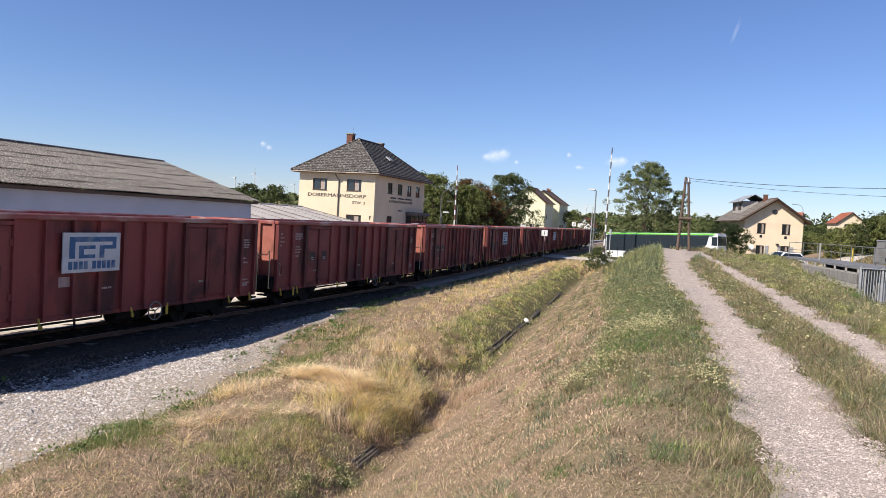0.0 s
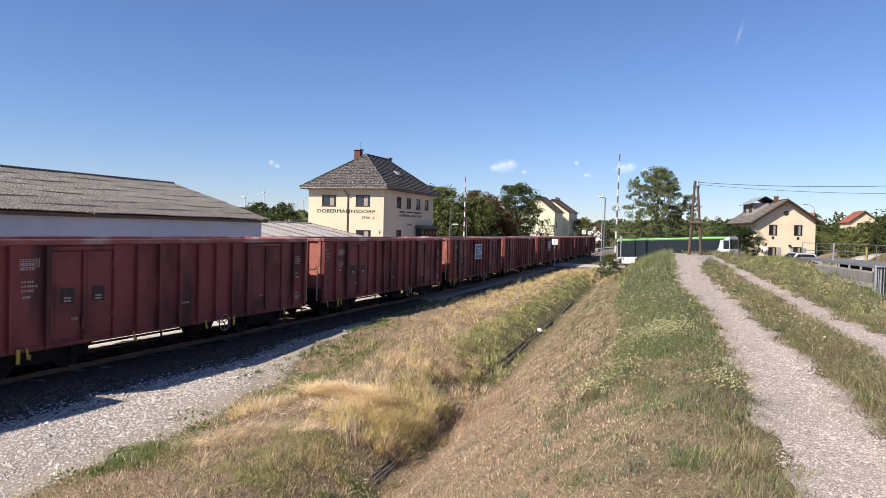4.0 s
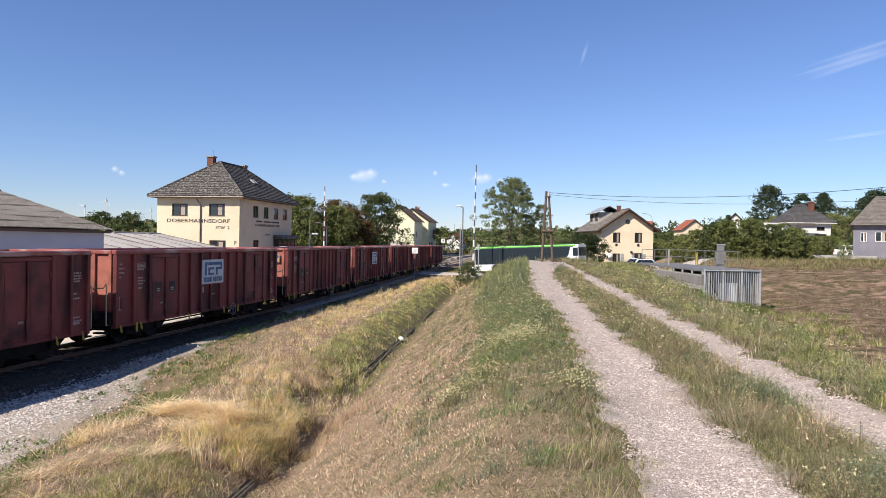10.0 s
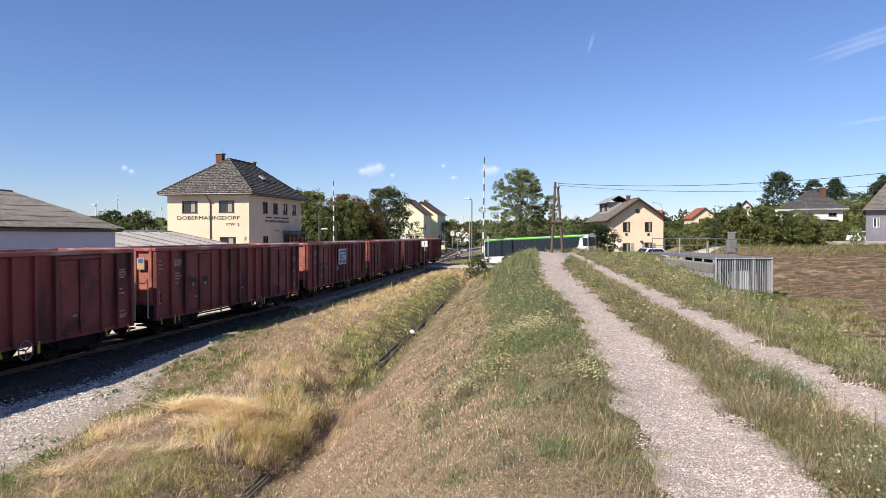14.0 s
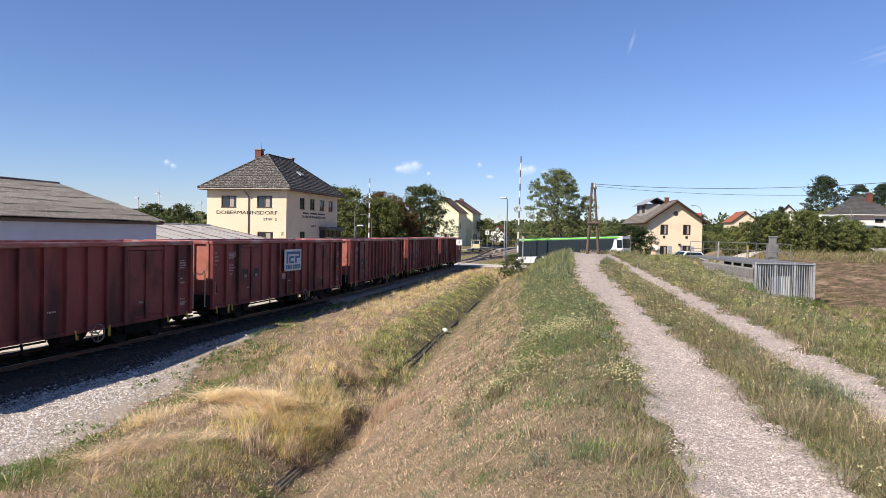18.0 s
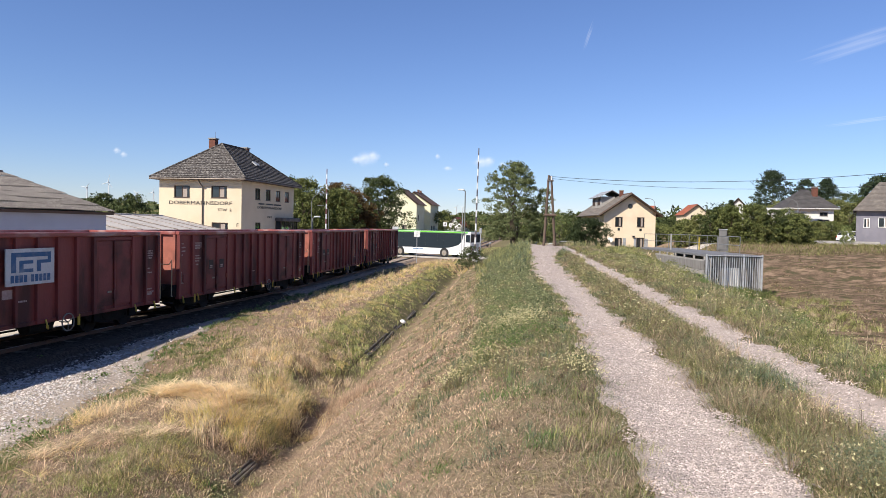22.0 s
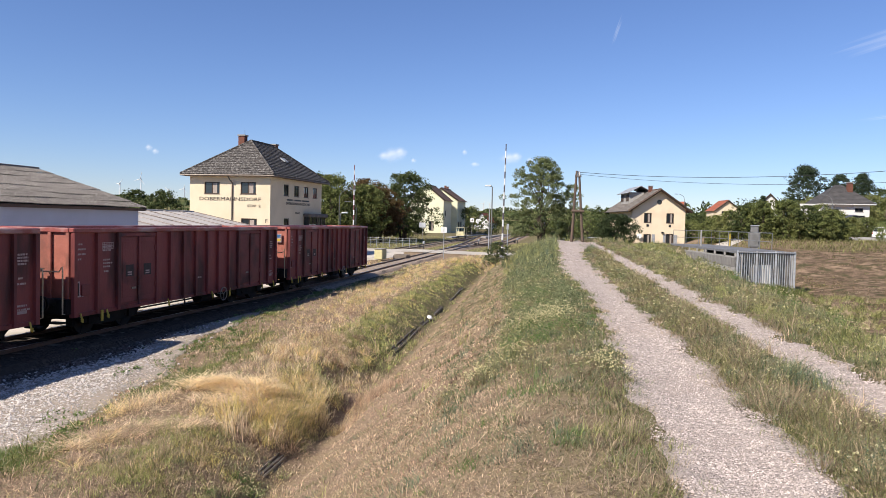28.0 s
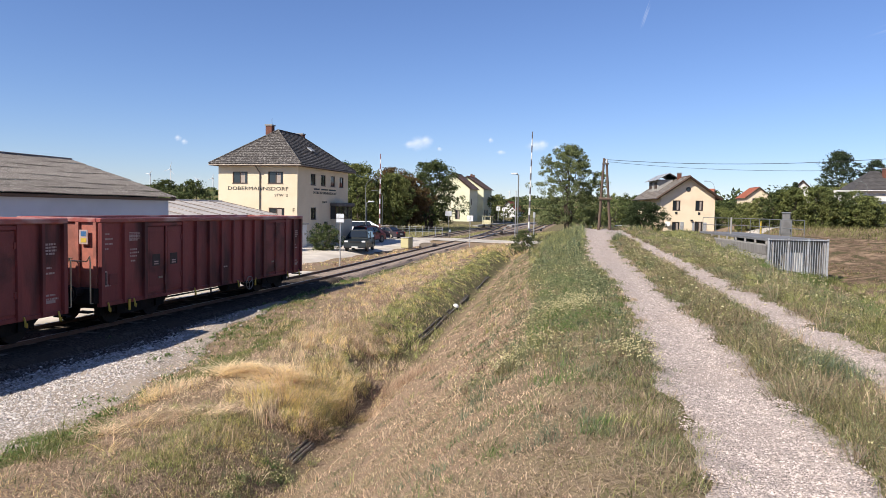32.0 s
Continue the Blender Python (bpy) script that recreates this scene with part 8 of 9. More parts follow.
def herbs(cx, cy, size, tall, stems, mats, label, bloom=0.35):
    """One herb per centre; size: its radius, tall: its height."""
    n = len(cx)
    which = rng.integers(0, len(mats), n)
    for k, (stem_mat, leaf_mat) in enumerate(mats):
        idx = np.flatnonzero(which == k)
        if not len(idx):
            continue
        own = np.repeat(idx, stems)
        m = len(own)
        a, rr = rng.uniform(0, math.tau, m), np.sqrt(rng.uniform(0, 1, m))
        px, py = cx[own] + np.cos(a) * rr * size[own] * 0.45, cy[own] + np.sin(a) * rr * size[own] * 0.45
        pz = height(px, py) - 0.01
        ln = tall[own] * rng.uniform(0.55, 1.15, m)
        dist = np.hypot(px, py)
        blades("herb_stems", np.stack([px, py, pz], -1), ln, np.clip(0.2 + 0.65 * rr + 0.1 * rng.normal(size=m), 0.02, 0.96), np.clip(0.0026 * (dist / 5) ** 0.85, 0.0024, 0.03), rng, stem_mat, label, "weeds", 0.2, a)
        # leaves and tips along the stems
        tilt = np.clip(0.2 + 0.65 * rr, 0, 0.95)
        q = rng.uniform(0.25, 1.0, (m, 2))
        lx = px[:, None] + np.cos(a)[:, None] * tilt[:, None] * ln[:, None] * q
        ly = py[:, None] + np.sin(a)[:, None] * tilt[:, None] * ln[:, None] * q
        lz = pz[:, None] + np.sqrt(1 - tilt ** 2)[:, None] * ln[:, None] * q
        c3 = np.stack([lx, ly, lz], -1).reshape(-1, 3)
        v, f = leaf_cloud(rng, c3, np.full(len(c3), 0.02), 1, 0.0062, 0.8)
        grow = np.repeat(np.clip(np.hypot(c3[:, 0], c3[:, 1]) / 7, 1, 3.0), 4)[:, None]
        mid = np.repeat(c3, 4, axis=0)
        mesh_stuff("herb_leaves", (mid + (v - mid) * grow).tolist(), f.tolist(), leaf_mat, label, "weeds")
        tips = np.stack([lx, ly, lz], -1)[np.arange(m), q.argmax(1)]
        tips = tips[(rng.uniform(0, 1, m) < bloom) & (q.max(1) > 0.85)]
        if len(tips):
            v, f = leaf_cloud(rng, tips + np.array([0, 0, 0.012]), np.full(len(tips), 0.014), 3, 0.0088, 0.5)
            grow = np.repeat(np.clip(np.hypot(tips[:, 0], tips[:, 1]) / 8, 1, 2.6), 12)[:, None]
            mid = np.repeat(tips, 12, axis=0)
            mesh_stuff("wild_flowers", (mid + (v - mid) * grow).tolist(), f.tolist(), M_FLOWER, "tiny pale flowers on bushy herbs", "flowers")


def along_way(n, y0, y1, off, spread_):
    yy = np.exp(rng.uniform(math.log(y0), math.log(y1), n))
    return wheel_x(yy) + off + rng.normal(size=n) * spread_, yy


low_mix = ((M_STEM, M_HERB), (M_HERB, M_HERB), (M_STEM, M_GREY), (M_STEM, M_OLIVEDARK), (M_GREY, M_GREY), (M_HAY, M_HERB))
hx, hy = along_way(330, 4.6, 46, 0.93, 0.20)
hx = np.where(hy > 34, wheel_x(hy) + 1.42 - np.abs(hx - wheel_x(hy) - 0.93), hx)
herbs(hx, hy, rng.uniform(0.14, 0.30, len(hx)), rng.uniform(0.15, 0.33, len(hx)), 62, low_mix, "bushy olive-brown herbs between the wheel tracks", 0.03)
hx, hy = along_way(330, 5.0, 60, 2.95, 0.42)
herbs(hx, hy, rng.uniform(0.14, 0.34, len(hx)), rng.uniform(0.14, 0.34, len(hx)), 50, low_mix + ((M_OLIVE, M_GRASS), (M_OLIVE, M_OLIVE)), "bushy herbs on the dike's right shoulder", 0.025)
hx, hy = along_way(230, 8.0, 60, 0.0, 0.5)
hx = path_edges(hy)[0] - 0.3 - np.abs(hx - wheel_x(hy)) * 1.4
herbs(hx, hy, rng.uniform(0.12, 0.28, len(hx)), rng.uniform(0.11, 0.24, len(hx)), 48, low_mix + ((M_FORB, M_FORB), (M_GREY, M_FORB)), "bushy grey-green herbs on the dike crest", 0.04)
hx, hy = np.array([1.74, 1.92, 1.86, 2.08, 2.02, 1.98, 2.2]), np.array([4.85, 5.0, 4.66, 5.15, 4.8, 5.3, 5.0])
herbs(hx, hy, np.full(7, 0.18), np.full(7, 0.24), 150, ((M_GREY, M_GREY), (M_GREY, M_BLUEGREY)), "bushy grey-green flowering weed at the edge of the path", 0.12)
clumps(2.0, 8.1, 0.18, 0.3, 18, 50, 0.10, 0.24, 0.5, (M_BLUEGREY, M_BLUEGREY, M_GREY), "spreading blue-grey weed between the wheel tracks", over=True)
clumps(1.98, 6.35, 0.15, 0.3, 30, 44, 0.10, 0.24, 0.55, (M_OLIVE, M_HAY, M_OLIVE, M_DEAD, M_GRASS, M_STRAW), "straw-tipped grass between the wheel tracks", over=True)
clumps(1.62, 5.55, 0.10, 0.16, 14, 40, 0.05, 0.14, 0.8, (M_DEAD, M_DEAD, M_RUSTY, M_HAY), "dead brown stems beside the wheel track", over=True)
hx, hy = np.concatenate([-1.4 + 0.24 * rng.normal(size=16), 0.1 + 0.1 * rng.normal(size=9), -0.85 + 0.22 * rng.normal(size=14)]), np.concatenate([9.15 + 0.3 * rng.normal(size=16), 8.0 + 0.35 * rng.normal(size=9), 12.3 + 0.35 * rng.normal(size=14)])
herbs(hx, hy, np.full(len(hx), 0.15), np.full(len(hx), 0.2), 70, ((M_GREY, M_GREY), (M_STEM, M_OLIVEDARK)), "small bushy herbs with cream flower heads", 1.0)
# tall green grass beside the wheel track, close to the stand
clumps(0.22, 5.4, 0.10, 0.36, 16, 36, 0.08, 0.20, 0.45, (M_OLIVE, M_GRASS, M_GRASS, M_OLIVEDARK, M_HAY, M_FRESH), "tall green grass beside the wheel track", wide=0.003)
clumps(0.15, 6.6, 0.10, 0.5, 16, 30, 0.06, 0.15, 0.5, (M_OLIVE, M_GRASS, M_GREY, M_HAY), "tall green grass beside the wheel track", wide=0.003)
hx = np.concatenate([-5.5 + 0.2 * rng.normal(size=28), -5.8 + 0.25 * rng.normal(size=16)])
hy = np.concatenate([12.5 + 0.55 * rng.normal(size=28), 13.9 + 0.35 * rng.normal(size=16)])
herbs(hx, hy, rng.uniform(0.2, 0.34, len(hx)), rng.uniform(0.32, 0.52, len(hx)), 64, ((M_GOLD, M_PALE), (M_TUFT, M_TUFT), (M_PALE, M_STRAW), (M_OLIVE, M_TUFT), (M_STEM, M_GOLD)), "bushy golden dry growth in the tuft", 0.0)
hx, hy = -7.0 + 0.45 * rng.normal(size=60), 18.2 + 0.7 * rng.normal(size=60)
herbs(hx, hy, rng.uniform(0.14, 0.26, 60), rng.uniform(0.16, 0.32, 60), 56, ((M_HAY, M_STRAW), (M_STRAW, M_STRAW), (M_STEM, M_HAY), (M_TUFT, M_OLIVE), (M_STEM, M_HERB)), "bushy brown dry weeds on the bank", 0.0)
clumps(-5.75, 11.6, 0.35, 0.5, 46, 22, 0.22, 0.46, 0.7, (M_PALE, M_GOLD, M_STRAW, M_TUFT), "loose golden stems fallen out of the tuft", 0.06, wide=0.0042)
clumps(-6.35, 13.6, 0.3, 0.7, 46, 22, 0.22, 0.5, 0.66, (M_PALE, M_GOLD, M_STRAW, M_DEAD), "loose golden stems fallen out of the tuft", 0.06, wide=0.0042)
# weeds round the broken end of the drain
hx, hy = np.concatenate([-4.9 + 0.14 * rng.normal(size=12), -5.0 + 0.12 * rng.normal(size=8)]), np.concatenate([9.5 + 0.35 * rng.normal(size=12), 8.7 + 0.3 * rng.normal(size=8)])
herbs(hx, hy, np.full(20, 0.13), rng.uniform(0.1, 0.18, 20), 50, ((M_GREY, M_GREY), (M_FRESH, M_FRESH), (M_GREY, M_OLIVE)), "grey-green weeds with pale flowers beside the drain", 0.35)
# yellow umbels
fx, fy = [], []
for cx, cy, n, s in ((-1.0, 11.6, 130, 0.42), (-0.7, 8.2, 60, 0.5), (-1.6, 17, 90, 0.9), (3.4, 9.0, 60, 0.6), (4.2, 12.0, 90, 0.9), (4.6, 18, 110, 1.4), (4.0, 28, 140, 2.2), (-2.6, 30, 120, 2.4), (-3, 45, 120, 4), (3, 45, 140, 4), (2.3, 6.0, 60, 0.4), (-0.95, 12.2, 300, 0.42), (-1.3, 9.8, 150, 0.35), (-0.2, 9.5, 60, 0.6), (1.7, 7.9, 70, 0.5), (1.0, 14, 90, 1.5), (0.7, 22, 120, 3), (8.5, 43.5, 120, 0.8), (-0.9, 12.8, 120, 0.6), (4.5, 38, 160, 4), (-2.4, 21, 120, 1.5)):
    fx += list(cx + rng.normal(size=n) * s * 0.6)
    fy += list(cy + rng.normal(size=n) * s)
fx, fy = np.array(fx), np.array(fy)
ok = ~on_path(fx, fy)
fx, fy = fx[ok], fy[ok]
fz = height(fx, fy) + rng.uniform(0.08, 0.26, len(fx))
v, f = leaf_cloud(rng, np.stack([fx, fy, fz], -1), np.full(len(fx), 0.022), 5, 0.0065 * np.repeat(np.clip(np.hypot(fx, fy) / 9, 1, 2.2), 5)[:, None], 0.4)
mesh_stuff("wild_flowers", v.tolist(), f.tolist(), M_FLOWER, "small pale yellow wild flowers in the grass", "flowers")
n = len(fx)
blades("flower_stalks", np.stack([fx, fy, height(fx, fy)], -1), fz - height(fx, fy), np.full(n, 0.05), np.full(n, 0.006), rng, M_GRASS, "thin green flower stalks", "grass", 0.02)

M_FIELD = leaf_material("field_stubble", (0.22, 0.165, 0.095), (0.12, 0.115, 0.05), 0.5, 0.25, 0.2)
# grass strip and stubble round the field
xx, yy = rng.uniform(4.5, 40, 60000), rng.uniform(26, 96, 60000)
ww = xx - crest_x(yy)
far_edge = (rng.uniform(0, 1, len(xx)) < 0.7) & (yy > 71 + 2 * np.sin(xx * 0.5))
ok = (ww > 4.2) & ((far_edge & (yy < 101)) | (patch(xx, yy, 0.9, 1) + 0.3 * rng.normal(size=60000) > 0.35))
ok &= ~((xx > 5.5) & (xx < 12.2) & (yy > 44) & (yy < 63)) & (yy + 0.36 * np.clip(xx, -8, 30) < 100) & (np.abs(yy - road_mid(xx)) > 4.2)
xx, yy, fe = xx[ok], yy[ok], far_edge[ok]
n = len(xx)
P = np.stack([xx, yy, height(xx, yy) - 0.01], -1)
fo = rng.uniform(0, 1, n) < 0.45
blades("rough_grass", P[fo & fe], rng.uniform(0.2, 0.5, int((fo & fe).sum())), np.full(int((fo & fe).sum()), 0.4), np.full(int((fo & fe).sum()), 0.05), rng, M_OLIVEDARK, "rough green grass along the field's far edge", "grass")
blades("field_stubble", P, np.where(fe, 0.20, 0.08) * rng.lognormal(0, 0.45, n), np.clip(np.where(fe, 0.3, 0.75) + rng.normal(0, 0.2, n), 0, 0.95), np.where(fe, 0.05, 0.035) * rng.uniform(0.7, 1.3, n), rng, M_FIELD, "dry stubble and rough grass round the mown field", "grass")
# low weeds and dry stalks in patches over the field
M_FIELDWEED = leaf_material("field_weed", (0.15, 0.135, 0.06), (0.26, 0.16, 0.09), 0.5, 0.8, 0.2)
n = 6500
ox, oy = rng.uniform(7, 44, n), 27 + 62 * rng.uniform(0, 1, n) ** 1.2
ok = (patch(ox, oy, 0.23, 3) * patch(ox, oy, 0.61, 8) + 0.22 * rng.normal(size=n) > 0.34) & (ox - crest_x(oy) > 4.4) & ~((ox > 5.5) & (ox < 12.4) & (oy > 43.5) & (oy < 63))
own = np.repeat(np.flatnonzero(ok), 11)
px, py = ox[own] + rng.normal(size=len(own)) * 0.3, oy[own] + rng.normal(size=len(own)) * 0.16
tn = rng.uniform(0, 1, n)[own]
for lo_, hi_, mt, lab in ((0, 0.5, M_FIELDWEED, "low brown-green weeds on the mown field"), (0.5, 0.72, M_DEAD, "dead brown stalks on the mown field"), (0.72, 0.88, M_OLIVEDARK, "olive tufts on the mown field"), (0.88, 1.01, M_HAY, "pale dry stalks on the mown field")):
    sel = (tn >= lo_) & (tn < hi_)
    m = int(sel.sum())
    blades("field_weeds", np.stack([px, py, height(px, py) - 0.01], -1)[sel], rng.uniform(0.06, 0.17, m), np.clip(rng.normal(0.6, 0.2, m), 0, 0.95), rng.uniform(0.025, 0.045, m), rng, mt, lab, "weeds")
xx, yy = np.concatenate([rng.uniform(-44, -17, 13000), rng.uniform(-17, 9, 8000)]), np.concatenate([rng.uniform(88, 150, 13000), rng.uniform(80, 118, 8000)])
ok = (np.abs(xx - np.vectorize(track_x)(yy)) > 2.2) & (np.abs(yy - road_mid(xx)) > 4.4) & (np.abs(xx + 24.6 + 0.056 * (yy - 92)) > 2.0) & (np.abs(xx - np.vectorize(track_x)(yy) - 4.6 * sstep(92, 135, yy)) > 2.0)
xx, yy = xx[ok], yy[ok]
n = len(xx)
blades("rough_grass", np.stack([xx, yy, height(xx, yy)], -1), rng.uniform(0.08, 0.28, n), np.clip(rng.normal(0.4, 0.2, n), 0, 0.9), rng.uniform(0.04, 0.07, n), rng, M_OLIVE, "rough green grass between the sidings", "grass")


def stones(name, px, py, size, lift, mat, label):
    """Angular little stones lying on the ground, six corners each."""
    n = len(px)
    pz = height(px, py) + lift
    base = np.array([(1, 0, 0), (0, 1, 0), (-1, 0, 0), (0, -1, 0), (0, 0, 0.6), (0, 0, -0.6)], float)
    a = rng.uniform(0, math.tau, n)
    R = np.stack([np.stack([np.cos(a), -np.sin(a), 0 * a], -1), np.stack([np.sin(a), np.cos(a), 0 * a], -1), np.stack([0 * a, 0 * a, 1 + 0 * a], -1)], 1)
    B = base[None] * rng.uniform(0.65, 1.3, (n, 6, 1)) + rng.normal(size=(n, 6, 3)) * 0.13
    V = np.einsum("nij,nkj->nki", R, B) * size[:, None, None] + np.stack([px, py, pz], -1)[:, None]
    F = np.array([(0, 1, 4), (1, 2, 4), (2, 3, 4), (3, 0, 4), (1, 0, 5), (2, 1, 5), (3, 2, 5), (0, 3, 5)])
    F = (np.arange(n)[:, None, None] * 6 + F[None]).reshape(-1, 3)
    mesh_stuff(name, V.reshape(-1, 3).tolist(), F.tolist(), mat, label, "stones")


px, py, r = scatter(190000, 7, 40, -62, -5)
ok = (px < apron_edge(py) + 0.3 * rng.normal(size=len(px)) - 0.1) & (px > -14.2) & (py > 3)
ok &= rng.uniform(0, 1, len(px)) < 0.12 + 0.88 * sstep(0.3, 1.7 + 0.5 * np.sin(1.7 * py), apron_edge(py) - px)
px, py, r = px[ok], py[ok], r[ok]
# stones on the train's shadow side take the darkened colour
shade_side = px < -12.5 + 0.3 * rng.normal(size=len(px))
stones("crushed_stones", px[shade_side], py[shade_side], 0.019 * rng.lognormal(0, 0.4, int(shade_side.sum())) * np.clip(r[shade_side] / 14, 1, 1.5), 0.033, M_SHADESTONE, "brown-grey crushed stones close to the rails, darkened for the train's shade")
px, py, r = px[~shade_side], py[~shade_side], r[~shade_side]
stones("crushed_stones", px, py, 0.0195 * rng.lognormal(0, 0.36, len(px)) * np.clip(r / 14, 1, 1.5), 0.033, M_STONE, "loose pale crushed stones beside the track")
px, py, r = scatter(260000, 3.2, 22, -28, 31)
ok = on_path(px, py, 0.17 + 0.05 * rng.normal(size=len(px))) & (py > 2.5)
px, py, r = px[ok], py[ok], r[ok]
stones("pebbles", px, py, 0.0082 * rng.lognormal(0, 0.3, len(px)) * np.clip(r / 7, 1, 1.45), 0.019, M_PEBBLE, "loose pinkish-grey pebbles on the path")
px, py, r = scatter(60000, 22, 52, -14, 14)
ok = on_path(px, py, 0.1 + 0.08 * rng.normal(size=len(px)))
px, py, r = px[ok], py[ok], r[ok]
stones("pebbles", px, py, 0.0135 * rng.lognormal(0, 0.35, len(px)) * np.clip(r / 26, 1, 1.4), 0.02, M_PEBBLE, "loose pinkish-grey pebbles further along the path")


# ---- small fixed things ----
def pole_thing(name, label, category, x, y, z0, z1, r, mat, part_name="pole"):
    t = thing(name, label, category)
    part(part_name, rod([(x, y, z0), (x, y, z1)], r, 10), mat, t)
    return t


def build_boom(x, y, z0, top, lean, label, dark):
    """A raised barrier boom in red, white and black lengths, on its drive box."""
    t = thing("barrier_boom", label, "level crossing barrier", pose(x, y, 0, 0, lean))
    part("drive_box", box(-0.3, 0.3, -0.25, 0.25, z0 - 0.3, z0 + 1.0, bevel=0.04), M_WHITE, t)
    n = 15
    L = (top - z0 - 1.0) / n
    for i in range(n):
        r = 0.10 - 0.045 * i / n
        bm = bmesh.new()
        tube(bm, (0, 0, z0 + 1.0 + i * L), (0, 0, z0 + 1.0 + (i + 1) * L), r, r - 0.003, 10)
        part("boom_length", bm, dark if i % 2 == 0 else M_WHITE, t)
    part("counterweight", box(-0.18, 0.18, -0.5, -0.26, z0 + 0.2, z0 + 0.9, bevel=0.03), M_BLACK, t)
    return t


M_BOOM_GREY = surface("faded_grey", (0.13, 0.11, 0.12), (0.10, 0.09, 0.10), 5, 0.6, 0.05)
M_BOOM = surface("faded_red_grey", (0.22, 0.09, 0.09), (0.16, 0.08, 0.08), 5, 0.6, 0.05)
build_boom(-9.75, 74.5, 0.0, 11.7, 0.8, "tall raised level crossing boom in faded dark grey and white", M_BOOM_GREY)
build_boom(-29.6, 84.6, 0.0, 10.2, 0.0, "raised level crossing boom in red and white", M_BOOM)


def build_lamp(x, y, z0, z1, arm, label, bend=False):
    t = thing("street_lamp", label, "street lamp")
    r = 0.045 if bend else 0.06
    part("mast", rod([(x, y, z0), (x, y, z1 - (1.0 if bend else 0))], r, 10), M_POLE, t)
    if bend:
        pts = [(x + arm * (1 - math.cos(k * math.pi / 14)), y, z1 - 1.0 + 1.0 * math.sin(k * math.pi / 14)) for k in range(8)]
        part("arm", rod(pts, 0.035, 8), M_POLE, t)
        e, s = pts[-1], (1 if arm > 0 else -1)
        part("lamp_head", box(min(e[0], e[0] + s * 0.6), max(e[0], e[0] + s * 0.6), y - 0.1, y + 0.1, e[2] - 0.06, e[2] + 0.06, bevel=0.03), M_POLE, t, "grey lamp head")
    else:
        e = (x + arm, y, z1 + 0.12)
        part("arm", rod([(x, y, z1), e], 0.04, 8), M_POLE, t)
        part("lamp_head", box(e[0] - 0.42, e[0] + 0.25, y - 0.14, y + 0.14, e[2] - 0.06, e[2] + 0.09, bevel=0.04), M_WHITE, t, "pale lamp head")
    return t


build_lamp(-10.95, 74.8, -0.1, 7.25, -0.35, "slim grey street lamp beside the crossing")
build_lamp(-28.0, 75.6, -0.1, 4.1, 0.6, "short lamp in the station yard")
build_lamp(-36.0, 104, 0, 6.2, -1.2, "curved-arm lamp in front of the dark trees", True)
build_lamp(-29.6, 79.5, 0, 7.0, 1.4, "curved-arm lamp beside the station", True)
pole_thing("signal_post", "thin grey signal post beside the crossing", "post", -11.3, 75.5, -0.1, 5.0, 0.05, M_GALV)
lx = build_lamp(31.5, 108.5, 2.5, 8.4, -1.1, "curved-arm street lamp on the slope", True)
build_lamp(15.5, 140, 2.0, 9.6, -1.2, "curved-arm street lamp on the slope", True)

# crossing lights and boards
def board(name, label, x, y, z0, z, w, h, text=None, mat=None):
    t = thing(name, label, "sign")
    part("post", rod([(x, y, z0), (x, y, z)], 0.035, 8), M_GALV, t)
    p = part("panel", box(x - w / 2, x + w / 2, y - 0.06, y - 0.036, z - h, z, bevel=0.008), mat or M_WHITE, t)
    if text:
        words("digit", text, h * 0.85, M_BLACK, t, pose(x, y - 0.068, z - h / 2), "black digit")
    return t


board("track_board", "white square board with a black 1 beside the track", -15.25, 71.2, -0.25, 2.95, 0.62, 0.58, "1")
board("track_board", "white square board with a black 4 beside the sidings", -25.7, 147.7, -0.1, 4.3, 0.8, 0.85, "4")
board("track_board", "small white board with a black 1 beside the sidings", -25.5, 153, -0.1, 4.1, 0.6, 0.7, "1")
bd = board("notice_board", "pale notice board on a post beside the track", -17.7, 43.0, -0.3, 3.12, 0.52, 0.55, None, M_BOARD)
part("divider", box(-17.96, -17.44, 42.92, 42.935, 2.83, 2.86), M_GUTTER, bd)
board("notice_board", "grey direction board beside the lemon house", -31.5, 128, 0, 3.2, 1.2, 0.9, None, M_BOARD)
for x, y, h in ((-9.4, 76.2, 3.4), (-8.6, 118, 4.5)):
    t = thing("crossing_light", "grey level crossing light on a post", "signal")
    part("post", rod([(x, y, -0.2), (x, y, h)], 0.05, 8), M_GALV, t)
    part("light_box", box(x - 0.12, x + 0.12, y - 0.12, y + 0.1, h - 0.6, h, bevel=0.03), M_GALV, t)
for x, y in ((-22.4, 92), (-18.2, 111), (-14.0, 128)):
    t = thing("point_lantern", "small grey switch lantern beside the rails", "signal")
    part("stand", rod([(x, y, -0.2), (x, y, 0.6)], 0.05, 8), M_BLACK, t)
    part("lantern", box(x - 0.14, x + 0.14, y - 0.12, y + 0.12, 0.5, 0.85, bevel=0.04), M_GALV, t)
    part("weight", box(x - 0.7, x - 0.3, y - 0.12, y + 0.12, 0.0, 0.3, bevel=0.05), M_BLACK, t)

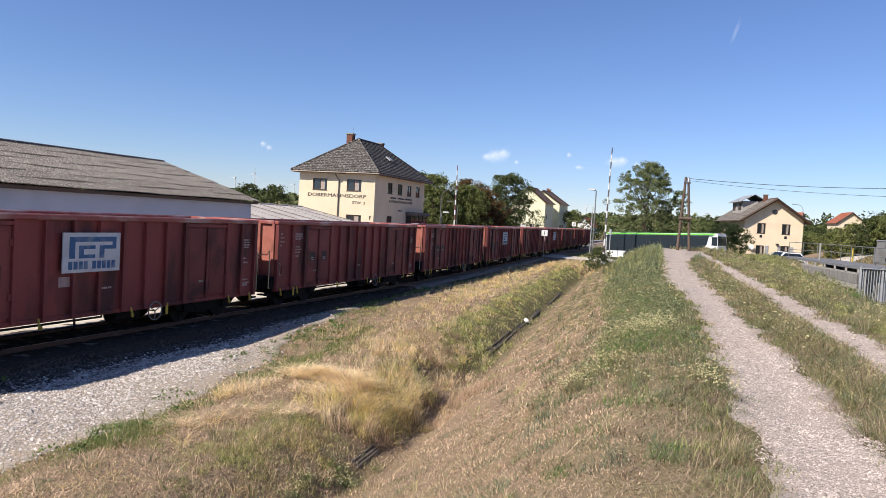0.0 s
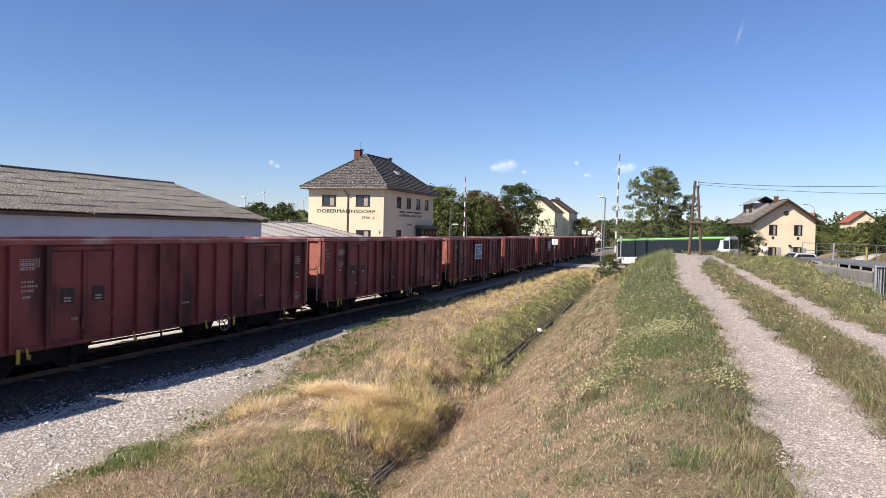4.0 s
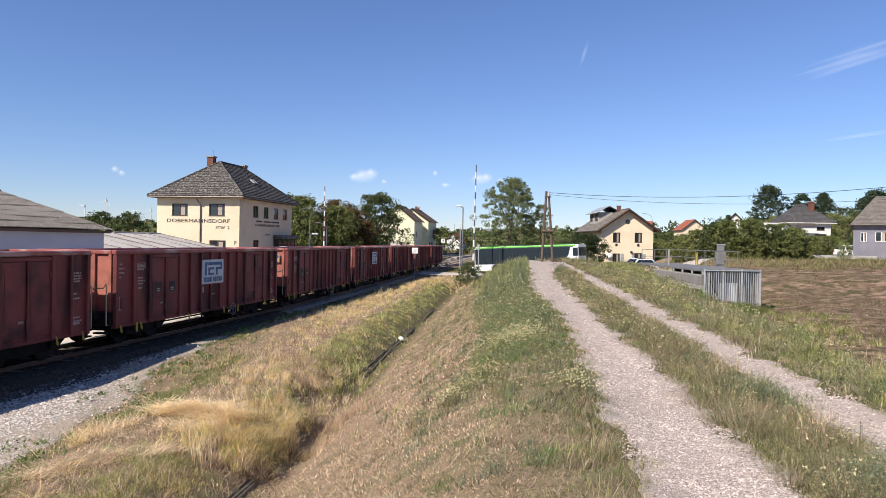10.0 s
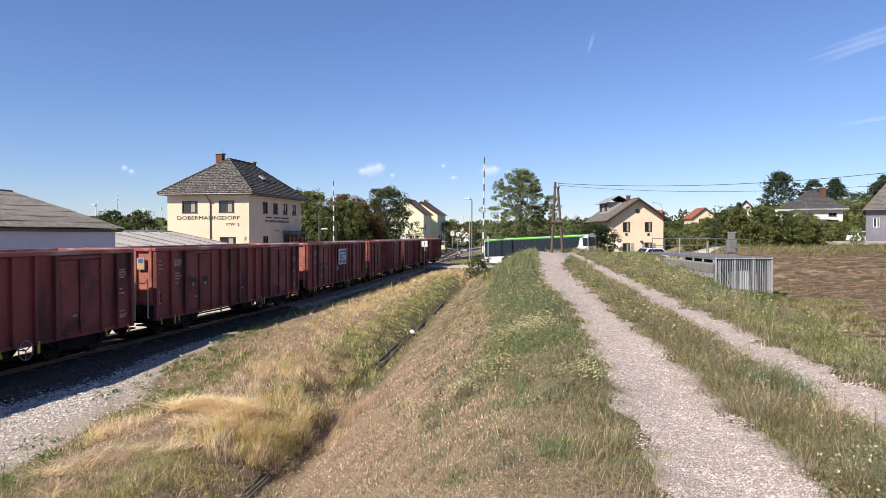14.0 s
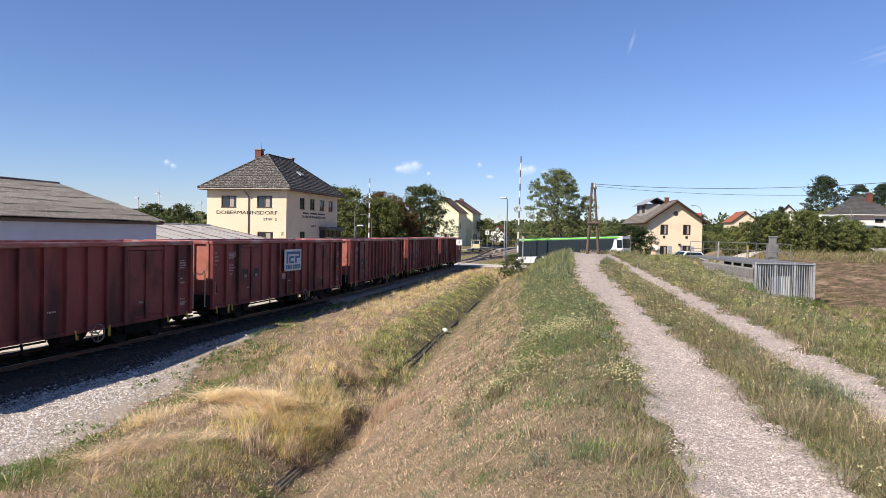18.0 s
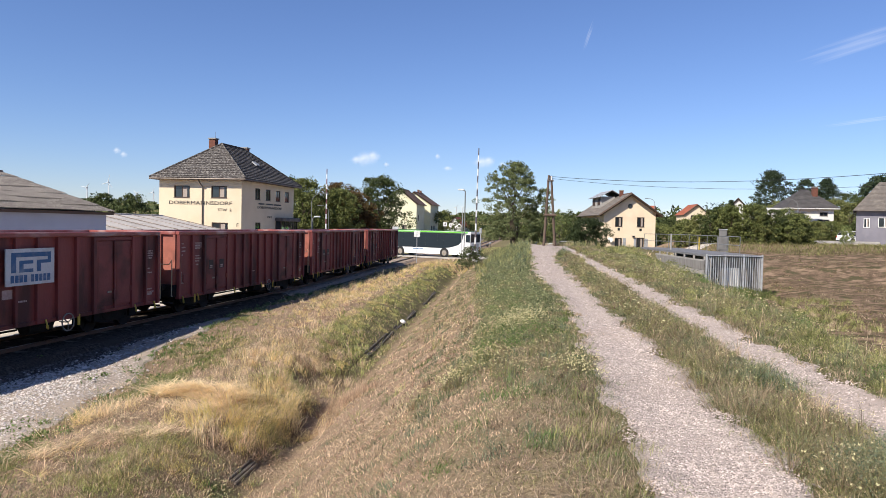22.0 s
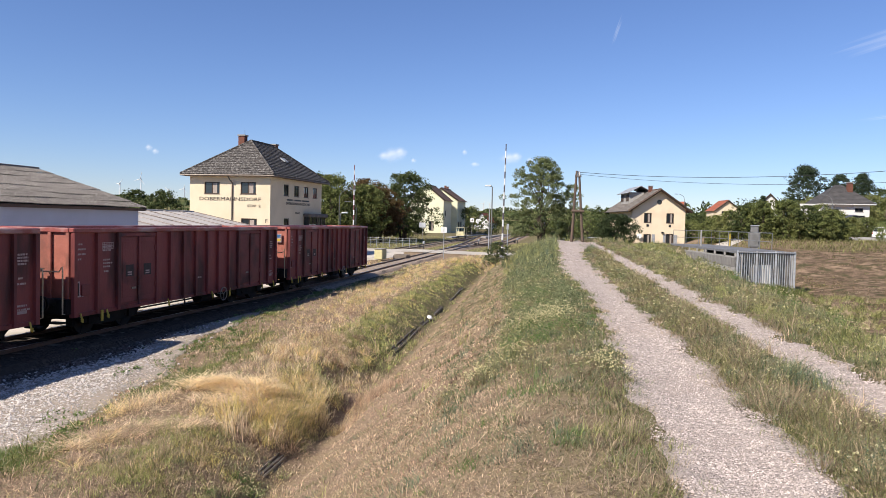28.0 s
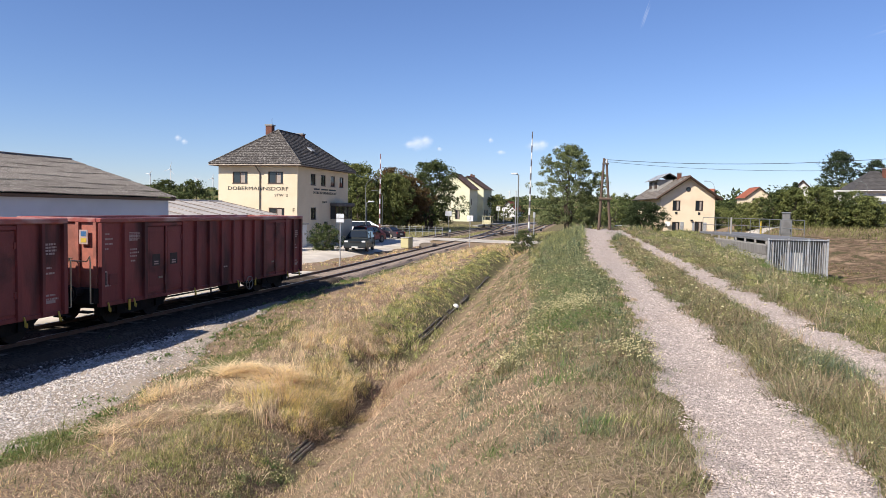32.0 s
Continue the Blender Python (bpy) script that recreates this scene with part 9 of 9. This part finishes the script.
# timber A-pole with its wires
ap = thing("timber_pole", "brown timber A-frame pole with two wires", "utility pole")
PX, PY = -2.05, 64.5
bm = bmesh.new()
tube(bm, (PX - 0.25, PY, 1.4), (PX + 0.06, PY, 8.25), 0.13, 0.095, 12)
part("leg", bm, M_WOOD, ap)
bm = bmesh.new()
tube(bm, (PX + 0.78, PY + 0.2, 1.4), (PX + 0.26, PY, 8.2), 0.13, 0.095, 12)
part("leg", bm, M_WOOD, ap)
part("cross_beam", rod([(PX - 0.3, PY - 0.1, 4.72), (PX + 0.8, PY - 0.1, 4.72)], 0.12, 10), M_WOOD, ap)
part("fixing_band", box(PX - 0.08, PY * 0 + PX + 0.48, PY - 0.16, PY + 0.16, 7.7, 7.85), M_GUTTER, ap)
for k, (z, zs) in enumerate(((8.12, 10.8), (7.95, 9.4))):
    part("insulator", rod([(PX + 0.3, PY - 0.12, z - 0.12), (PX + 0.3, PY - 0.12, z + 0.05)], 0.05, 8), M_WHITE, ap)
    a, b = Vector((PX + 0.3, PY - 0.12, z)), Vector((40, 48, zs))
    pts = []
    for i in range(25):
        u = i / 24
        p = a.lerp(b, u)
        p.z -= 6.8 * u * (1 - u)
        pts.append(p)
    part("wire", rod(pts, 0.02 if k == 0 else 0.014, 5), M_BLACK, ap)
ep = thing("timber_pole", "timber pole at the far end of the wires", "utility pole")
part("pole", rod([(40, 48, 0), (40, 48, 11.2)], 0.16, 10), M_WOOD, ep)

# cream concrete block and clutter in the yard
cb = thing("concrete_block", "cream painted concrete block beside the track", "block")
part("block_body", box(-20.5, -19.7, 64.6, 66.0, -0.2, 0.75, bevel=0.06), surface("cream_block", (0.62, 0.56, 0.30), (0.55, 0.48, 0.27), 2, 0.9, 0.2), cb)
part("block_lid", box(-20.54, -19.66, 64.56, 66.04, 0.752, 0.82, bevel=0.03), M_CONC, cb)
pl = thing("timber_stack", "low stack of old sleepers beside the block", "timber")
for i in range(4):
    part("timber", box(-19.2, -17.9, 66.5 + i * 0.4, 66.8 + i * 0.4, -0.28, 0.15 + 0.08 * (i % 2), bevel=0.02), M_SLEEPER, pl)
fence = thing("yard_fence", "low wire fence beyond the station yard", "fence")
for i in range(12):
    x, y = -16.2 - 1.0 * i, 95.0 + 0.2 * i
    part("fence_post", rod([(x - 8, y, -0.2), (x - 8, y, 1.1)], 0.04, 6), M_GALV, fence)
for z in (0.4, 0.75, 1.05):
    part("fence_wire", rod([(-24.2, 95.0, z), (-35.2, 97.2, z)], 0.015, 5), M_GALV, fence)

M_CREAM = surface("cream_paint", (0.72, 0.66, 0.42), (0.62, 0.56, 0.36), 4, 0.6, 0.05, stain=(0.4, 0.33, 0.2), stain_scale=2, stain_amount=0.4)
# cream track trolley
tr = thing("track_trolley", "cream track maintenance trolley on the siding", "rail vehicle")
TX, TY = -27.6, 146
part("frame", box(TX - 0.9, TX + 0.9, TY - 1.3, TY + 1.3, 0.6, 0.85, bevel=0.03), M_CREAM, tr)
for sx in (-1, 1):
    for sy in (-1, 1):
        part("post", box(TX + sx * 0.82 - 0.05, TX + sx * 0.82 + 0.05, TY + sy * 1.2 - 0.05, TY + sy * 1.2 + 0.05, 0.85, 2.2), M_CREAM, tr)
        bm = bmesh.new()
        disc(bm, (TX + sx * 0.75, TY + sy * 0.8, 0.33), (1, 0, 0), 0.33, 0.1, 16)
        part("wheel", bm, M_WHEEL, tr)
part("canopy", box(TX - 1.0, TX + 1.0, TY - 1.4, TY + 1.4, 2.2, 2.32, bevel=0.04), M_CREAM, tr)
part("engine_box", box(TX - 0.7, TX + 0.7, TY - 1.1, TY + 0.2, 0.85, 1.5, bevel=0.05), M_CREAM, tr)
part("platform_edge", box(-31.6, -30.4, 150, 200, -0.2, 0.25), M_CONC, thing("platform", "low pale concrete platform beside the siding", "platform"))
part("platform_edge", box(-26.6, -25.4, 165, 215, -0.2, 0.2), M_CONC, thing("platform", "low pale concrete platform between the tracks", "platform"))

# sidings beyond the crossing, on brown ballast
M_SIDING = gravel_material("siding_ballast", (0.34, 0.255, 0.185), (0.16, 0.12, 0.085), (0.26, 0.195, 0.14), 14)


def bed(line, y0, y1):
    def fn(U, Y):
        c = np.vectorize(line)(Y)
        return c + (U - 0.5) * 4.4, Y, -0.20 + 0.03 * waves(3 * U, Y) - 0.2 * sstep(0.34, 0.5, np.abs(U - 0.5))
    tagged(sheet("ballast", np.linspace(0, 1, 10), np.linspace(y0, y1, 60), fn, M_SIDING), "brown ballast bed of a siding", "ballast", kind="structure")


def siding_left(y):
    return -24.6 - 0.056 * (y - 92)


def siding_right(y):
    return track_x(y) + 4.6 * float(sstep(92, 135, y))


def siding_link(y):
    return track_x(y) - 5.7 * float(sstep(84, 215, y))


for line in (siding_left, siding_right, siding_link):
    bed(line, 90, 290)
rail_track("railway_track", siding_left, 88, 300, 4.0, "rusty siding beyond the crossing", 130)
rail_track("railway_track", siding_right, 92, 300, 4.0, "rusty siding behind the light green tree", 110)
rail_track("railway_track", siding_link, 90, 210, 4.0, "rusty siding linked to the main track", 92)

# dark wall and bed colour stands in for shadow inside the slot
M_DRAIN = surface("slot_shade_concrete", (0.13, 0.11, 0.09), (0.07, 0.058, 0.048), 3, 0.95, 0.3)
# concrete drain and debris in the ditch
dr = thing("drain_channel", "dark concrete drain channel half sunk in the ditch", "drain")
# paler concrete on the lip paints its sunlit edge
M_DRAINLIP = surface("sunlit_lip_concrete", (0.30, 0.265, 0.215), (0.17, 0.145, 0.115), 4, 0.92, 0.3)
for y0, n, off, tall in ((10.1, 1, -0.42, 0.03), (20.8, 5, -0.44, 0.06), (26.4, 2, -0.44, 0.03), (29.6, 3, -0.42, 0.035), (35.5, 7, -0.42, 0.035)):
    for i in range(n):
        y = y0 + i * 1.0
        xa, xb = float(ditch_x(y)) + off, float(ditch_x(y + 0.97)) + off
        za, zb = hz(xa + 0.05, y), hz(xb + 0.05, y + 0.97)
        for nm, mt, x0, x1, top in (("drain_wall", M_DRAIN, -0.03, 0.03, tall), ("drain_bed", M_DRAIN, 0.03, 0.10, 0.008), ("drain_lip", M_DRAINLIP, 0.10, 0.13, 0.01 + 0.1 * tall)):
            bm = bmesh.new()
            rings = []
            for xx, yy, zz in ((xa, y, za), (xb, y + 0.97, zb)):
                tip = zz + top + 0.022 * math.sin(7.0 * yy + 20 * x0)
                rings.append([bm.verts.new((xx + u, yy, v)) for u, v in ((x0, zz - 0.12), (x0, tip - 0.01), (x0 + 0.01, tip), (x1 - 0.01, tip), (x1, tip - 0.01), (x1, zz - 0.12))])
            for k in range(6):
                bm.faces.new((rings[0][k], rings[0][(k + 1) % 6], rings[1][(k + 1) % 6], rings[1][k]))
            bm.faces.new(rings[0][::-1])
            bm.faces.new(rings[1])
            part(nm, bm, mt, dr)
ball = thing("white_stone", "white rounded stone beside the drain", "stone")
bm = bmesh.new()
bmesh.ops.create_icosphere(bm, subdivisions=2, radius=0.125)
for q in bm.verts:
    q.co *= 1 + 0.45 * noise.noise(q.co * 9)
    q.co.z *= 0.75
bmesh.ops.transform(bm, matrix=pose(float(ditch_x(28.4)) - 0.34, 28.4, hz(float(ditch_x(28.4)) - 0.34, 28.4) + 0.08), verts=bm.verts)
part("stone_body", bm, M_WHITE, ball)
for x, y, s in ((-12.6, 21.2, 0.12), (-12.35, 21.0, 0.08)):
    st = thing("field_stone", "grey-brown boulder beside the ballast", "stone")
    bm = bmesh.new()
    bmesh.ops.create_icosphere(bm, subdivisions=2, radius=s)
    for q in bm.verts:
        q.co *= 1 + 0.35 * noise.noise(q.co * 4 + Vector((x, y, 0)))
    bmesh.ops.transform(bm, matrix=pose(x, y, -0.25 + s * 0.5), verts=bm.verts)
    part("stone_body", bm, M_CONC, st)
mk = thing("marker_stone", "pale yellow marker stone at the end of the path", "stone")
part("stone_body", box(-4.55, -4.2, 63.0, 63.2, hz(-4.4, 63) - 0.1, hz(-4.4, 63) + 0.42, bevel=0.03), M_RENDER, mk)

# wind turbines on the ridge
def build_turbine(az, d, hub, blade, phase):
    x, y = d * math.sin(radians(az)), d * math.cos(radians(az))
    z = hz(x, y)
    t = thing("wind_turbine", "white three-bladed wind turbine on the ridge", "wind turbine", group="wind farm")
    bm = bmesh.new()
    tube(bm, (x, y, z - 5), (x, y, z + hub), 2.6, 1.4, 10)
    part("tower", bm, M_TURBINE, t)
    part("nacelle", box(x - 2, x + 2, y - 5, y + 4, z + hub - 2, z + hub + 2, bevel=0.5), M_TURBINE, t)
    for k in range(3):
        a = radians(phase + 120 * k)
        bm = bmesh.new()
        tube(bm, (x, y - 6, z + hub), (x + blade * math.sin(a), y - 6, z + hub + blade * math.cos(a)), 1.6, 0.4, 6)
        part("blade", bm, M_TURBINE, t)


M_TURBINE = surface("turbine_white", (0.7, 0.7, 0.7), (0.66, 0.66, 0.66), 0.1, 0.5, 0.0)
for az, el, ph in ((-35.0, 2.75, 15), (-36.4, 2.3, 40), (-33.1, 2.0, 70), (-32.0, 2.1, 20), (-40.5, 2.3, 50), (-39.9, 2.1, 10), (-9.0, 1.35, 30), (-8.5, 1.4, 60)):
    d = 3300
    x, y = d * math.sin(radians(az)), d * math.cos(radians(az))
    top = d * math.tan(radians(el))
    build_turbine(az, d, max(40, top - hz(x, y)) * 0.92, max(40, top - hz(x, y)) * 0.36, ph)

# thin clouds, far behind everything
def cloud_material(name, puff, density):
    m, n, l, b = shader(name)
    co = n.new("ShaderNodeTexCoord")
    mp = n.new("ShaderNodeMapping")
    mp.inputs["Scale"].default_value = puff
    l.new(co.outputs["Generated"], mp.inputs[0])
    t = n.new("ShaderNodeTexNoise")
    t.inputs["Scale"].default_value, t.inputs["Detail"].default_value = 2.2, 6
    l.new(mp.outputs[0], t.inputs["Vector"])
    g = n.new("ShaderNodeTexGradient")
    g.gradient_type = "SPHERICAL"
    m2 = n.new("ShaderNodeMapping")
    m2.inputs["Location"].default_value, m2.inputs["Scale"].default_value = (-1, -1, 0), (2, 2, 0)
    l.new(co.outputs["Generated"], m2.inputs[0])
    l.new(m2.outputs[0], g.inputs[0])
    k = n.new("ShaderNodeMath")
    k.operation = "MULTIPLY_ADD"
    k.inputs[1].default_value = 1.3
    l.new(g.outputs["Fac"], k.inputs[0])
    s = n.new("ShaderNodeMath")
    s.operation = "MULTIPLY_ADD"
    s.inputs[1].default_value, s.inputs[2].default_value = 2.6, -2.0
    l.new(t.outputs["Fac"], s.inputs[0])
    l.new(s.outputs[0], k.inputs[2])
    r = n.new("ShaderNodeMapRange")
    r.interpolation_type = "SMOOTHSTEP"
    r.inputs[1].default_value, r.inputs[2].default_value, r.inputs[4].default_value = -0.12, 0.75, density
    l.new(k.outputs[0], r.inputs[0])
    e = n.new("ShaderNodeEmission")
    e.inputs["Color"].default_value, e.inputs["Strength"].default_value = (0.94, 0.95, 1.0, 1), 0.82
    tr_ = n.new("ShaderNodeBsdfTransparent")
    ms = n.new("ShaderNodeMixShader")
    l.new(r.outputs[0], ms.inputs[0])
    l.new(tr_.outputs[0], ms.inputs[1])
    l.new(e.outputs[0], ms.inputs[2])
    l.new(ms.outputs[0], n["Material Output"].inputs["Surface"])
    return m


M_CLOUD, M_CIRRUS = cloud_material("small_cloud", (0.5, 0.35, 1), 0.72), cloud_material("thin_cirrus", (0.6, 2.5, 1), 0.2)


def cloud(az, el, wdeg, hdeg, roll, mat, label):
    d = 4300
    c = Vector((math.sin(radians(az)) * math.cos(radians(el)), math.cos(radians(az)) * math.cos(radians(el)), math.sin(radians(el)))) * d
    w, h = d * radians(wdeg), d * radians(hdeg)
    me = bpy.data.meshes.new("cloud")
    me.from_pydata([(-w / 2, -h / 2, 0), (w / 2, -h / 2, 0), (w / 2, h / 2, 0), (-w / 2, h / 2, 0)], [], [(0, 1, 2, 3)])
    me.materials.append(mat)
    ob = tagged(new("cloud", me), label, "cloud", kind="structure")
    ob.matrix_basis = look(c, (0, 0, 3.55), roll)


for az, el, w, h, roll in ((-16.5, 5.2, 3.3, 1.5, -6), (-15.8, 5.45, 1.9, 1.1, 0), (-17.1, 5.1, 1.7, 0.9, 0), (-14.7, 4.8, 0.8, 0.5, 0), (-7.2, 5.15, 2.8, 1.25, 0), (-6.6, 5.3, 1.6, 0.9, 0), (-5.5, 5.0, 1.0, 0.6, 0),
                           (-10.65, 5.55, 0.75, 0.6, 0), (-9.85, 4.62, 1.3, 0.5, 0), (-34.55, 4.95, 0.95, 0.65, 0), (-34.1, 4.7, 0.9, 0.6, 0)):
    cloud(az, el, 1.45 * w, 1.6 * h, roll, M_CLOUD, "small white fair-weather cloud")
for az, el, w, h, roll in ((19.5, 13.2, 15, 2.5, -15), (24, 13.9, 12, 1.6, -14), (20, 7.9, 11, 0.6, -6), (0.9, 14.6, 4.2, 0.55, -72)):
    cloud(az, el, w, h, roll, M_CIRRUS, "thin white cirrus streak")


# ---- what moves ----
def train_s(t):
    """Where the near end of the fifth wagon stands along the track at t seconds."""
    ts = [0, 6, 9, 13, 19, 23, 28, 32]
    ss = [49.7, 32.25, 23.6, 11.26, -8.1, -21.35, -39.03, -53.28]
    n = len(ts)
    m = [(ss[1] - ss[0]) / (ts[1] - ts[0])] + [(ss[i + 1] - ss[i - 1]) / (ts[i + 1] - ts[i - 1]) for i in range(1, n - 1)] + [(ss[-1] - ss[-2]) / (ts[-1] - ts[-2])]
    i = max(k for k in range(n - 1) if ts[k] <= t)
    h = ts[i + 1] - ts[i]
    u = (t - ts[i]) / h
    return ((2 * u ** 3 - 3 * u ** 2 + 1) * ss[i] + (u ** 3 - 2 * u ** 2 + u) * h * m[i] + (-2 * u ** 3 + 3 * u ** 2) * ss[i + 1] + (u ** 3 - u ** 2) * h * m[i + 1])


def on_track(s):
    a, b = Vector((track_x(s - 4.35), s - 4.35, 0)), Vector((track_x(s + 4.35), s + 4.35, 0))
    c, d = (a + b) / 2, b - a
    return pose(c.x, c.y, 0, 0, 0, math.degrees(math.atan2(-d.x, d.y)))


ROAD_H = Vector((-0.9403, 0.3403))


def on_road(x0, y0, s):
    """A vehicle's pose on the road: x0, y0 is its place at s = 0, s the way that it has gone since."""
    x, y = x0 + ROAD_H.x * s, y0 + ROAD_H.y * s
    if x > 3:
        # on the bend: the way beyond its start, counted along it
        far = (x - 3) / -ROAD_H.x
        seg = np.diff(BEND, axis=0)
        run = np.concatenate([[0], np.cumsum(np.hypot(seg[:, 0], seg[:, 1]))])
        bx_, by_ = float(np.interp(far, run, BEND[:, 0])), float(np.interp(far, run, BEND[:, 1]))
        cx_, cy_ = float(np.interp(far + 2, run, BEND[:, 0])), float(np.interp(far + 2, run, BEND[:, 1]))
        side = y0 - (77.8 - 0.362 * (x0 + 5.5))
        k = float(sstep(7, 12, bx_))
        z = float(road_z(np.float64(bx_))) * (1 - k) + (hz(bx_, by_) + 0.05) * k
        return pose(bx_, by_ + side, z + 0.02, 0, 0, math.degrees(math.atan2(cx_ - bx_, by_ - cy_)))
    if x < -32:
        y = y0 + ROAD_H.y * (x0 + 32) / -ROAD_H.x - 0.22 * (x + 32)
    tilt = -math.degrees(math.atan(0.05 * 0.94)) if x > -9 else (0 if x < -14 else -math.degrees(math.atan(0.05 * 0.94)) * (x + 14) / 5)
    return pose(x, y, float(road_z(np.float64(x))) + 0.02, tilt, 0, 70.1 if x > -30 else (77.6 if x < -36 else 70.1 + 7.5 * (-30 - x) / 6))


def glide(table):
    """Evenly timed rows from a table of (seconds, metres)."""
    ts, ss = [a for a, _ in table], [b for _, b in table]
    return [(t / 2, float(np.interp(t / 2, ts, ss))) for t in range(0, 65)]


def motions():
    for thing_, x0, y0, table in (
            (bus, -5.53, 78.85, [(0, -1.55), (17.8, -1.55), (18.5, -0.75), (19, -0.08), (19.5, 0.95), (20, 2.4), (20.5, 4.4), (21, 6.25), (21.5, 8.7), (22, 11.3), (22.5, 14.0), (23, 16.85), (24, 23.4), (25, 29.6), (28, 48), (32, 76)]),
            (white_suv, -14.07, 80.48, [(0, -22.1), (18.6, -22.1), (19.5, -21.4), (20, -20.4), (21, -17.2), (22, -12.9), (23, -7.6), (23.5, -4.9), (24, -2.1), (24.5, 0.6), (25, 3.6), (26, 9.8), (28, 24), (32, 54)]),
            (dark_car, -14.07, 80.48, [(0, -100), (20, -100), (22, -76), (23, -67.3), (24, -58.5), (26, -36.5), (28, -14.6), (29, -6.3), (29.4, -3.2), (30, 1.4), (30.5, 5.5), (31, 9.6), (31.5, 13.0), (32, 16.0)])):
        walk(thing_, [(t, on_road(x0, y0, s)) for t, s in glide(table)])
    for i, w in enumerate(wagons):
        walk(w, [(t, on_track(train_s(t) + (i - 4) * 14.04 + 6.45)) for t in range(0, 33)])
        for b in [c for c in w.children if c.name.startswith("bogie")]:
            for ax in [c for c in b.children if c.name.startswith("wheelset")]:
                y = ax.location.y
                rows = []
                for k in range(0, 161):
                    t = k * 0.2
                    rows.append((t, pose(0, y, 0.46, math.degrees((train_s(0) - train_s(t)) / 0.46) % 360)))
                walk(ax, rows)


motions()
